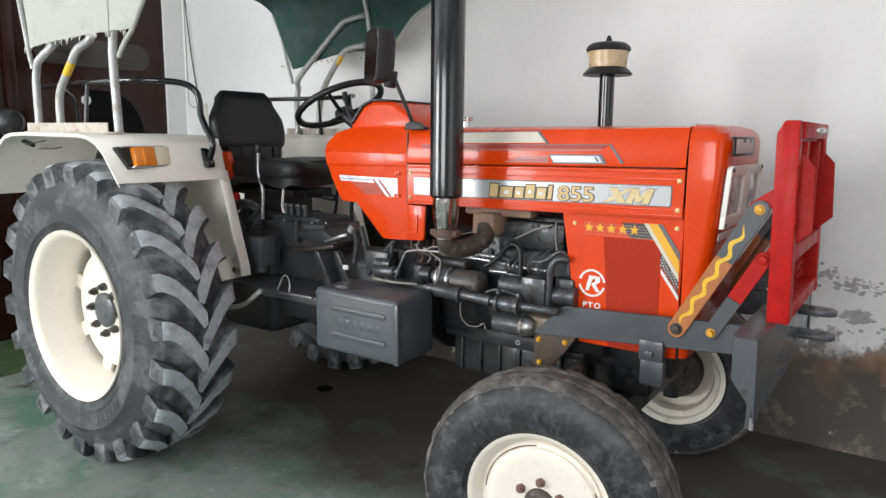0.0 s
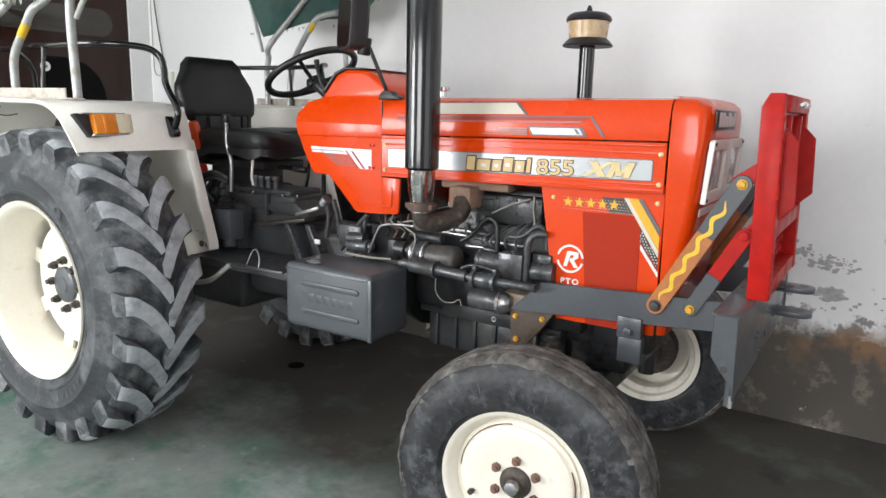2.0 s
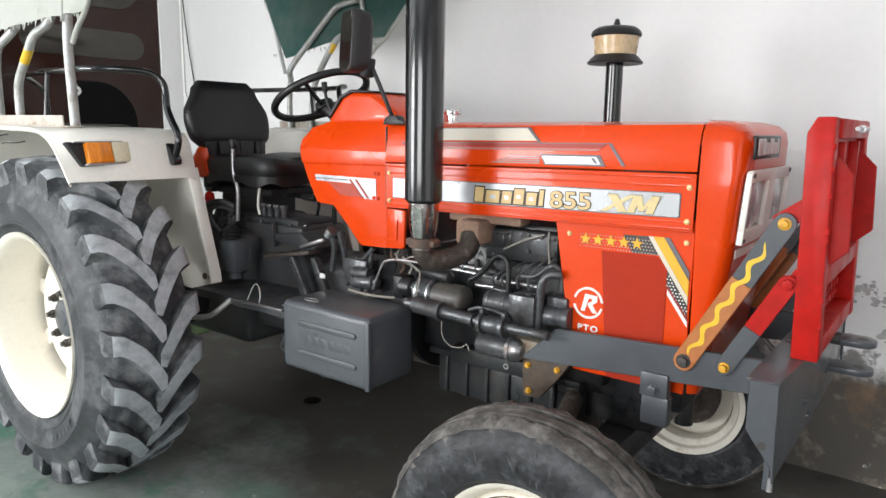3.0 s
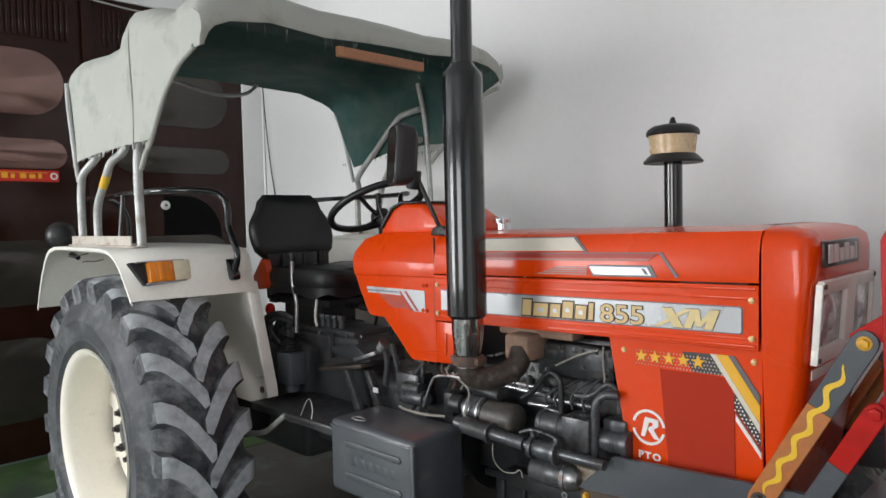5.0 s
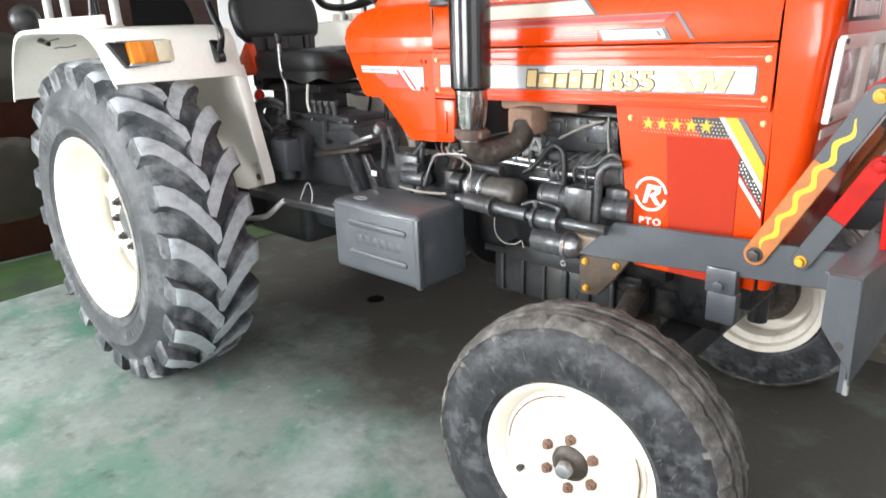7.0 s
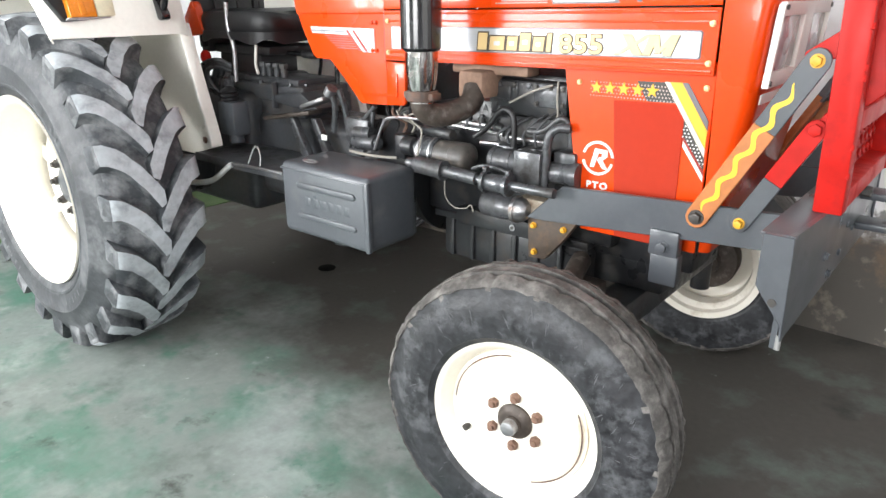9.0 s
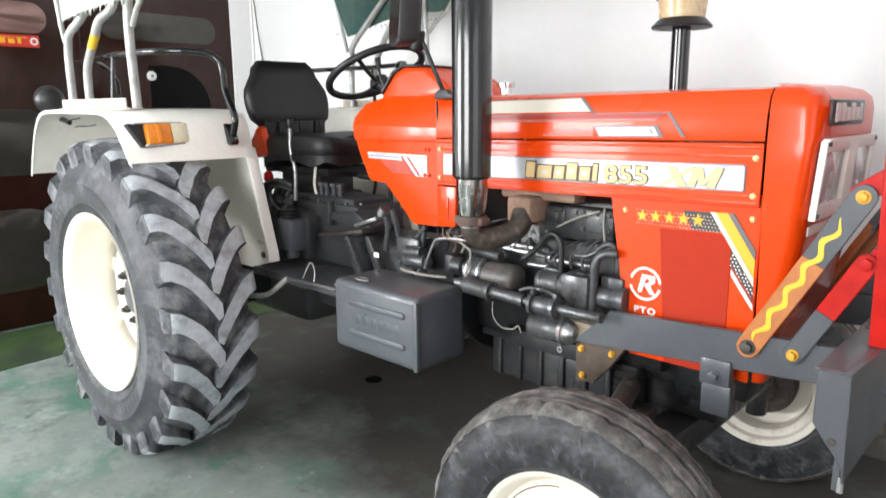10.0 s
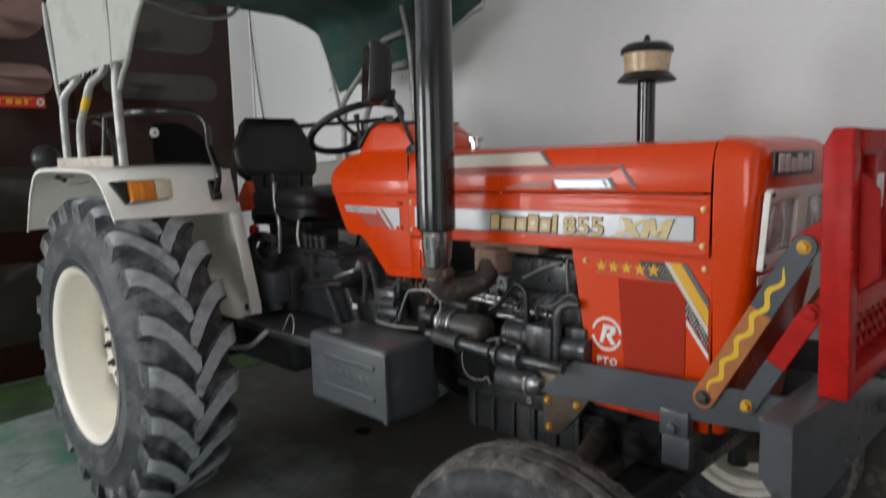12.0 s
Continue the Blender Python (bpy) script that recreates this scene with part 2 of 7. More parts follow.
def lathe(profile, n=64, m=None, closed=False):
    """Turns (radius, along) pairs round the y axis."""
    bm = bmesh.new()
    rings = []
    for r, a in profile:
        if r < 1e-5:
            rings.append([bm.verts.new((0, a, 0))])
        else:
            rings.append([bm.verts.new((r * math.cos(2 * math.pi * j / n), a, r * math.sin(2 * math.pi * j / n))) for j in range(n)])
    pairs = list(zip(rings, rings[1:])) + ([(rings[-1], rings[0])] if closed else [])
    for a, b in pairs:
        for j in range(n):
            k = (j + 1) % n
            if len(a) == 1 and len(b) == 1:
                continue
            if len(a) == 1:
                bm.faces.new((a[0], b[j], b[k]))
            elif len(b) == 1:
                bm.faces.new((a[j], b[0], a[k]))
            else:
                bm.faces.new((a[j], b[j], b[k], a[k]))
    if m:
        bm.transform(m)
    return bm


def loft(rings, caps=True):
    """Skin over rings of equal point count, each closed."""
    bm = bmesh.new()
    vs = [[bm.verts.new(p) for p in ring] for ring in rings]
    for a, b in zip(vs, vs[1:]):
        k = len(a)
        for j in range(k):
            bm.faces.new((a[j], a[(j + 1) % k], b[(j + 1) % k], b[j]))
    if caps:
        bm.faces.new(vs[0][::-1])
        bm.faces.new(vs[-1])
    return bm


def sheet(rows, thick=0.003):
    """A bent sheet from rows of points, given thickness."""
    bm = bmesh.new()
    vs = [[bm.verts.new(p) for p in row] for row in rows]
    for a, b in zip(vs, vs[1:]):
        for j in range(len(a) - 1):
            bm.faces.new((a[j], a[j + 1], b[j + 1], b[j]))
    bmesh.ops.recalc_face_normals(bm, faces=bm.faces)
    bmesh.ops.solidify(bm, geom=list(bm.faces), thickness=thick)
    return bm


def arc(cx, cz, r, a0, a1, n):
    return [(cx + r * math.cos(radians(a0 + (a1 - a0) * i / n)), cz + r * math.sin(radians(a0 + (a1 - a0) * i / n))) for i in range(n + 1)]


UP = Matrix.Rotation(radians(90), 4, "X")  # turns a lathe's y axis to z


# ---- the hall ----
GATE_X, WALL_Y, ROOF_Z = -2.12, 1.16, 3.42
WEST, EAST, SOUTH, RETURN = -4.6, 6.4, -5.8, -1.75


def layered(name, base, layers, rough=0.5, bump=0.1, bump_scale=30, speckle=0.06):
    """A material of a base colour with patches over it. A layer: colour, noise size, level, softness, roughness, and how far the
    patch depends on the height (level falls by that much for each metre), or, given as (axis, rise, from), on another axis."""
    m = bpy.data.materials.new(name)
    m.use_nodes = True
    nt = m.node_tree
    n, link = nt.nodes, nt.links.new
    shader = n["Principled BSDF"]
    where = n.new("ShaderNodeTexCoord")
    split = n.new("ShaderNodeSeparateXYZ")
    link(where.outputs["Object"], split.inputs[0])
    fine = n.new("ShaderNodeTexNoise")
    fine.inputs["Scale"].default_value, fine.inputs["Detail"].default_value = bump_scale, 8
    link(where.outputs["Object"], fine.inputs["Vector"])
    tone = n.new("ShaderNodeMapRange")
    tone.inputs["From Min"].default_value, tone.inputs["From Max"].default_value = 0.3, 0.7
    tone.inputs["To Min"].default_value, tone.inputs["To Max"].default_value = 1 - speckle, 1 + speckle
    link(fine.outputs["Fac"], tone.inputs["Value"])
    rgb = n.new("ShaderNodeRGB")
    rgb.outputs[0].default_value = (*base, 1)
    out = rgb.outputs[0]
    val = n.new("ShaderNodeValue")
    val.outputs[0].default_value = rough
    rough_out = val.outputs[0]
    for k, (color, size, level, soft, r, fall) in enumerate(layers):
        tex = n.new("ShaderNodeTexNoise")
        tex.inputs["Scale"].default_value, tex.inputs["Detail"].default_value, tex.inputs["Roughness"].default_value = size, 9, 0.62
        shift = n.new("ShaderNodeVectorMath")
        shift.operation = "ADD"
        shift.inputs[1].default_value = (3.7 * k, 1.9 * k, 5.3 * k)
        link(where.outputs["Object"], shift.inputs[0])
        link(shift.outputs[0], tex.inputs["Vector"])
        fac = tex.outputs["Fac"]
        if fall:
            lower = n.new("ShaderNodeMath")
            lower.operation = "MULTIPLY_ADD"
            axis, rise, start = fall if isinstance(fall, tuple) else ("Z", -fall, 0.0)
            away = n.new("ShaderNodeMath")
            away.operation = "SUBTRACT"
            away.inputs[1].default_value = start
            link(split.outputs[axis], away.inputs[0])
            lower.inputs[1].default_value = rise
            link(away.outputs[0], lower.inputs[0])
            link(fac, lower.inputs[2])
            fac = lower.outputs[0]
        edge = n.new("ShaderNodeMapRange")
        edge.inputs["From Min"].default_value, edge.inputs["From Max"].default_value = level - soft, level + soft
        link(fac, edge.inputs["Value"])
        mix = n.new("ShaderNodeMix")
        mix.data_type = "RGBA"
        link(edge.outputs[0], mix.inputs["Factor"])
        link(out, mix.inputs["A"])
        mix.inputs["B"].default_value = (*color, 1)
        out = mix.outputs["Result"]
        mixr = n.new("ShaderNodeMix")
        link(edge.outputs[0], mixr.inputs["Factor"])
        link(rough_out, mixr.inputs["A"])
        mixr.inputs["B"].default_value = r
        rough_out = mixr.outputs["Result"]
    scaled = n.new("ShaderNodeVectorMath")
    scaled.operation = "SCALE"
    link(out, scaled.inputs[0])
    link(tone.outputs[0], scaled.inputs["Scale"])
    link(scaled.outputs["Vector"], shader.inputs["Base Color"])
    link(rough_out, shader.inputs["Roughness"])
    relief = n.new("ShaderNodeBump")
    relief.inputs["Strength"].default_value, relief.inputs["Distance"].default_value = bump, 0.01
    link(fine.outputs["Fac"], relief.inputs["Height"])
    link(relief.outputs["Normal"], shader.inputs["Normal"])
    return m


# The Y layer puts shade under the tractor, mixed with grime, into the colour.
FLOOR = layered("worn_shaded_concrete", (0.240, 0.278, 0.254), [((0.200, 0.213, 0.196), 0.9, 0.57, 0.12, 0.4, 0), ((0.100, 0.225, 0.165), 1.3, 0.545, 0.08, 0.42, 0), ((0.365, 0.409, 0.383), 2.1, 0.58, 0.09, 0.6, 0),
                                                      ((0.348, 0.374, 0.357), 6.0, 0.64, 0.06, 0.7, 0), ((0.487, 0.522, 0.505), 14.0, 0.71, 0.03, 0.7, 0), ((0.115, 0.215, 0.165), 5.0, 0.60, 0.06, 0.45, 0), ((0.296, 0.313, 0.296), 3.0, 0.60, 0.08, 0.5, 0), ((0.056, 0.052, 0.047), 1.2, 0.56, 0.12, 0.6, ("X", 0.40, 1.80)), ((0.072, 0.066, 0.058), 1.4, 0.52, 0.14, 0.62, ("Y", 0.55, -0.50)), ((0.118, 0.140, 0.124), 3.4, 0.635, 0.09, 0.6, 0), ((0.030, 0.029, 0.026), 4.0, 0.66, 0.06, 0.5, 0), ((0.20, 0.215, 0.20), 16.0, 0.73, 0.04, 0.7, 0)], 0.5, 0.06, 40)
FLOOR.node_tree.nodes["Principled BSDF"].inputs["Specular IOR Level"].default_value = 0.3
PLASTER = layered("white_plaster", (0.89, 0.885, 0.88), [((0.86, 0.855, 0.85), 0.9, 0.55, 0.2, 0.8, 0)], 0.75, 0.003, 30, 0.012)
DAMP_WALL = layered("damp_plaster", (0.89, 0.885, 0.88), [((0.86, 0.855, 0.85), 0.9, 0.55, 0.2, 0.8, 0), ((0.30, 0.29, 0.28), 5.0, 0.22, 0.02, 0.85, 0.70), ((0.27, 0.165, 0.095), 1.7, -0.09, 0.05, 0.9, 1.25), ((0.11, 0.098, 0.085), 6.0, 0.30, 0.05, 0.9, 0.62), ((0.34, 0.22, 0.13), 4.0, 0.585, 0.05, 0.9, 0.10),
                                                        ((0.10, 0.09, 0.078), 3.4, 0.10, 0.10, 0.9, 1.05), ((0.20, 0.17, 0.14), 8.0, 0.56, 0.04, 0.9, 0.25), ((0.45, 0.44, 0.40), 12.0, 0.645, 0.02, 0.9, 0.20)], 0.75, 0.003, 30, 0.012)
CEILING = surface("ceiling_paint", (0.74, 0.76, 0.78), 0.8, vary=0.04, size=1.0, bump=0.04)
GATE = surface("brown_gate_paint", (0.028, 0.010, 0.007), 0.14, vary=0.2, size=2, bump=0.012, grain=12, coat=0.0, rough_vary=0.04)
GATE.node_tree.nodes["Principled BSDF"].inputs["Specular IOR Level"].default_value = 0.3
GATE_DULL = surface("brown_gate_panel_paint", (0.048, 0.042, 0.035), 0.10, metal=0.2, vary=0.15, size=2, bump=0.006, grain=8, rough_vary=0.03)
# Paler, redder copy for the upper near panels: bright reflections put into the colour.
GATE_PANEL_LIT = surface("brown_gate_panel_lit", (0.24, 0.135, 0.115), 0.07, metal=0.4, vary=0.12, size=2, bump=0.004, grain=8, coat=0.4, rough_vary=0.02)
GREEN_EDGE = layered("green_floor_paint", (0.040, 0.085, 0.020), [((0.09, 0.12, 0.06), 5.0, 0.55, 0.08, 0.7, 0), ((0.03, 0.045, 0.03), 2.0, 0.56, 0.08, 0.6, 0)], 0.6, 0.1, 40)

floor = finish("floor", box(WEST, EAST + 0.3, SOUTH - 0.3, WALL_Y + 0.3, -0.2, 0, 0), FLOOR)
tagged(floor, "worn grey-green painted concrete floor", "floor", kind="structure")
strip = finish("floor_border", prism([(GATE_X, RETURN), (-1.40, RETURN), (-1.37, -1.1), (-1.42, -0.6), (-1.38, -0.1), (-1.27, 0.3), (-1.24, 0.8), (-1.25, WALL_Y), (GATE_X, WALL_Y)], -0.01, 0.004, "xy", 0), GREEN_EDGE)
tagged(strip, "brighter green painted floor strip before the gate", "floor", kind="structure")
DRAIN = surface("drain_black", (0.003, 0.003, 0.003), 0.7, bump=0)
DRAIN.node_tree.nodes["Principled BSDF"].inputs["Specular IOR Level"].default_value = 0.1
drain = finish("floor_drain", lathe([(0, 0.003), (0.040, 0.003), (0.046, 0.001), (0.046, -0.01)], 28, Matrix.Translation((0.236, 0.319, 0.002)) @ Matrix.Rotation(radians(90), 4, "X")), DRAIN)
tagged(drain, "small dark round drain in the floor", "drain", kind="structure")
ceiling = finish("ceiling", box(WEST, EAST + 0.3, SOUTH - 0.3, WALL_Y + 0.3, ROOF_Z, ROOF_Z + 0.2, 0), CEILING)
tagged(ceiling, "plain pale grey painted ceiling", "ceiling", kind="structure")
wall_north = finish("wall_north", box(GATE_X - 0.3, EAST + 0.3, WALL_Y, WALL_Y + 0.25, -0.2, ROOF_Z, 0), DAMP_WALL)
tagged(wall_north, "white plastered wall with damp stains at its foot", "wall", kind="structure")
GATE_EDGE, GATE_TOP = 0.99, 3.08
wall_west = finish("wall_west", join(box(GATE_X - 0.25, GATE_X, RETURN, WALL_Y, GATE_TOP, ROOF_Z, 0), box(GATE_X - 0.25, GATE_X, GATE_EDGE, WALL_Y, 0, GATE_TOP, 0), box(WEST, GATE_X, RETURN - 0.2, RETURN, 0, ROOF_Z, 0), box(WEST - 0.25, WEST, SOUTH, RETURN, 0, ROOF_Z, 0)), PLASTER)
tagged(wall_west, "white plastered wall above and beside the gate", "wall", kind="structure")
wall_south = finish("wall_south", join(box(WEST, -3.5, SOUTH - 0.25, SOUTH, 0, ROOF_Z, 0), box(-2.42, -2.08, SOUTH - 0.25, SOUTH, 0, ROOF_Z, 0), box(-1.0, 1.4, SOUTH - 0.25, SOUTH, 0, ROOF_Z, 0), box(3.8, EAST, SOUTH - 0.25, SOUTH, 0, ROOF_Z, 0), box(-3.5, -2.42, SOUTH - 0.25, SOUTH, 2.9, ROOF_Z, 0), box(-2.08, -1.0, SOUTH - 0.25, SOUTH, 2.9, ROOF_Z, 0), box(1.4, 3.8, SOUTH - 0.25, SOUTH, 2.9, ROOF_Z, 0)), PLASTER)
tagged(wall_south, "white plastered wall with wide openings", "wall", kind="structure")
wall_east = finish("wall_east", join(box(EAST, EAST + 0.25, SOUTH, -4.35, 0, ROOF_Z, 0), box(EAST, EAST + 0.25, -1.45, WALL_Y, 0, ROOF_Z, 0), box(EAST, EAST + 0.25, -4.35, -1.45, 2.95, ROOF_Z, 0)), PLASTER)
tagged(wall_east, "white plastered wall with a wide doorway", "wall", kind="structure")
ground = finish("ground", box(-80, 80, -80, 80, -0.6, -0.22, 0), surface("yard_ground", (0.22, 0.2, 0.17), 0.9, vary=0.2))
tagged(ground, "pale dusty yard ground outside the hall", "ground", kind="structure")

# grey flakes where the white coat has come off the wall
peel_rng = random.Random(11)


def flake(bm, x, z, r, stretch=1.5):
    k = max(9, int(12 + 500 * r))
    rim = []
    for i in range(k):
        a = 2 * math.pi * i / k
        q = r * (0.80 + 0.35 * noise.noise(Vector((math.cos(a) * 1.7 + 40 * x, math.sin(a) * 1.7, 50 * z))) + 0.25 * noise.noise(Vector((math.cos(a) * 5, math.sin(a) * 5 + 9 * x, 20 * z))))
        rim.append((x + stretch * q * math.cos(a), z + q * math.sin(a)))
    depth = WALL_Y - 0.0015 - 0.00003 * len(bm.faces)
    bm.faces.new([bm.verts.new((px, depth, pz)) for px, pz in rim])


flakes = bmesh.new()
flake(flakes, 2.735, 0.642, 0.042, 1.5)
flake(flakes, 2.70, 0.655, 0.022)
for k in range(90):
    u = peel_rng.random()
    flake(flakes, 2.56 + 0.24 * u + peel_rng.gauss(0, 0.012), 0.825 - 0.05 * u + peel_rng.gauss(0, 0.022), 0.003 + 0.011 * peel_rng.random() ** 2.5)
for k in range(26):
    flake(flakes, peel_rng.uniform(2.55, 3.1), 0.60 + peel_rng.gauss(0, 0.05), 0.003 + 0.012 * peel_rng.random() ** 2)
finish("peeled_plaster", flakes, surface("bare_plaster", (0.46, 0.455, 0.45), 0.9, vary=0.2, size=30), wall_north)

# the gate: two leaves of glossy brown sheet with round-ended panels and louvres
gate = finish("door_1", join(box(GATE_X - 0.07, GATE_X - 0.02, -0.155, GATE_EDGE, 0.01, GATE_TOP, 0.004), box(GATE_X - 0.07, GATE_X - 0.02, RETURN, -0.165, 0.01, GATE_TOP, 0.004)), GATE)
tagged(gate, "dark brown glossy sheet-metal gate, closed", "gate", kind="structure")


def round_panel(y0, y1, z0, z1, lip=0.010):
    r = (z1 - z0) / 2 * 0.98
    m = (z0 + z1) / 2
    return prism([(y0 + r - r * math.sin(a), m + r * math.cos(a)) for a in [math.pi * k / 14 for k in range(15)]] + [(y1 - r + r * math.sin(a), m - r * math.cos(a)) for a in [math.pi * k / 14 for k in range(15)]], GATE_X - 0.024, GATE_X - 0.020 + lip, "yz", 0.006, 2)


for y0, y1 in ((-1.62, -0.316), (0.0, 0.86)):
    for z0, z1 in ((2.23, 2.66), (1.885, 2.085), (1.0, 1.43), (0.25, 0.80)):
        part("gate_panel", round_panel(y0, y1, z0, z1), GATE_PANEL_LIT if y0 < -1 and z0 > 1.5 else GATE_DULL, gate, "raised round-ended gate panel")
for y0, y1 in ((-1.62, -0.26), (-0.06, 0.90)):
    k = 0
    while y0 + 0.035 * k < y1:
        y = y0 + 0.035 * k
        part("louvre", box(GATE_X - 0.022, GATE_X - 0.006, y, y + 0.020, 2.74, 3.00, 0.004, 1, None), GATE, gate)
        k += 1
# Flat black shape with one round shoulder, laid on the gate leaf.
inset = [(0.322, 1.20), (0.322, 1.722), (0.40, 1.724)] + [(0.48 + 0.30 * math.sin(radians(a)), 1.434 + 0.29 * math.cos(radians(a))) for a in range(0, 91, 10)] + [(0.78, 1.20)]
BLACK_SHAPE = surface("black_gate_shape", (0.004, 0.004, 0.004), 0.5, bump=0.01)
BLACK_SHAPE.node_tree.nodes["Principled BSDF"].inputs["Specular IOR Level"].default_value = 0.08
part("gate_black_shape", prism(inset, GATE_X - 0.021, GATE_X - 0.016, "yz", 0.002, 1), BLACK_SHAPE, gate, "black round-shouldered shape on the gate")
part("gate_stile", box(GATE_X - 0.022, GATE_X + 0.002, -0.195, -0.125, 0.02, GATE_TOP - 0.01, 0.004), GATE, gate)
part("lock_disc", rod((GATE_X - 0.022, 0.337, 1.650), (GATE_X - 0.004, 0.337, 1.650), 0.034, n=28, b=0.004), DECAL_WHITE, gate, "round white sticker")
part("lock_mark", rod((GATE_X - 0.003, 0.337, 1.650), (GATE_X - 0.0005, 0.337, 1.650), 0.010, n=16), DECAL_GREY, gate)
part("banner", box(GATE_X - 0.021, GATE_X - 0.017, -1.15, -0.372, 1.806, 1.880, 0.001, 1), surface("red_sticker", (0.62, 0.03, 0.012), 0.45, bump=0), gate, "red banner sticker with plain yellow marks")
for k in range(13):
    y = -1.12 + 0.052 * k
    part("banner_mark", box(GATE_X - 0.018, GATE_X - 0.0155, y, y + (0.036 if k % 3 else 0.022), 1.826, 1.860 - 0.006 * (k % 2), 0.001, 1), DECAL_YELLOW, gate)
part("banner_mark", box(GATE_X - 0.018, GATE_X - 0.0155, -1.13, -0.44, 1.862, 1.866, 0.0005, 1), DECAL_YELLOW, gate)
part("banner_disc", rod((GATE_X - 0.018, -0.402, 1.843), (GATE_X - 0.0155, -0.402, 1.843), 0.024, n=20), DECAL_WHITE, gate)
part("banner_disc", rod((GATE_X - 0.016, -0.402, 1.843), (GATE_X - 0.0145, -0.402, 1.843), 0.013, n=20), surface("red_mark", (0.55, 0.05, 0.02), 0.5, bump=0), gate)

# cables and small fittings
CABLE = surface("pale_cable", (0.45, 0.43, 0.40), 0.6)
DARK_CABLE = surface("dark_cable", (0.06, 0.06, 0.06), 0.5)
gate_cable = finish("gate_cable", tube([(GATE_X + 0.012, -1.7, 3.06), (GATE_X + 0.012, -0.72, 3.085), (GATE_X + 0.012, -0.3, 3.075), (GATE_X + 0.012, -0.1, 3.045), (GATE_X + 0.012, 0.3, 3.03), (GATE_X + 0.012, 0.7, 3.09), (GATE_X + 0.012, 1.14, 3.10)], 0.006, 8), CABLE)
tagged(gate_cable, "thin pale cable sagging along the gate's top", "cable")
wall_cable = finish("wall_cable", tube([(-2.19 + 0.10, WALL_Y - 0.006, 3.40), (-2.085, WALL_Y - 0.006, 2.6), (-2.08, WALL_Y - 0.006, 1.80), (-2.07, WALL_Y - 0.006, 1.66), (-2.0, WALL_Y - 0.006, 1.63), (-1.88, WALL_Y - 0.006, 1.64)], 0.004, 7), CABLE)
tagged(wall_cable, "thin pale cable clipped to the white wall", "cable")
slack_cable = finish("slack_cable", tube([(-2.075, WALL_Y - 0.02, 3.38), (-2.06, WALL_Y - 0.03, 2.9), (-2.04, WALL_Y - 0.03, 2.5), (-1.99, WALL_Y - 0.02, 2.0), (-1.93, WALL_Y - 0.015, 1.70), (-1.88, WALL_Y - 0.01, 1.55)], 0.005, 7), DARK_CABLE)
tagged(slack_cable, "dark cable hanging loose down the white wall", "cable")
socket = finish("wall_socket", join(box(-1.93, -1.84, WALL_Y - 0.035, WALL_Y, 1.52, 1.66, 0.006), box(-1.90, -1.87, WALL_Y - 0.039, WALL_Y - 0.03, 1.57, 1.61, 0.003)), GRILLE)
tagged(socket, "small cream wall socket box", "socket")

# ---- the tractor ----
tractor = new("tractor")
tagged(tractor, "orange farm tractor with cream wheels, canvas canopy and red front frame", "tractor")


def lift(x):
    """The bonnet lines rise a little towards the nose."""
    return 0.018 * (x - 1.3)


# rear wheels
REAR_Z = 0.648


def carcass(s):
    """Radius of the rear tyre's body at s metres across from its middle."""
    a = abs(s)
    return 0.628 - 0.030 * (a / 0.17) ** 2 if a < 0.17 else 0.598 - 0.9 * (a - 0.17) - 6 * (a - 0.17) ** 2


def rear_tyre():
    prof = [(0.352, 0.150), (0.380, 0.172), (0.400, 0.180), (0.403, 0.184), (0.412, 0.1855), (0.416, 0.183), (0.43, 0.186), (0.48, 0.192), (0.485, 0.1955), (0.493, 0.1955), (0.498, 0.192), (0.53, 0.190), (0.565, 0.183), (0.590, 0.174)]
    prof = prof + [(carcass(s), s) for s in (0.155, 0.12, 0.08, 0.04, 0.0)]
    prof = prof + [(r, -s) for r, s in prof[-2::-1]]
    bm = lathe(prof, 88)
    for f in bm.faces:
        c = f.calc_center_median()
        if math.hypot(c.x, c.z) > 0.585:
            f.material_index = 1
    return bm


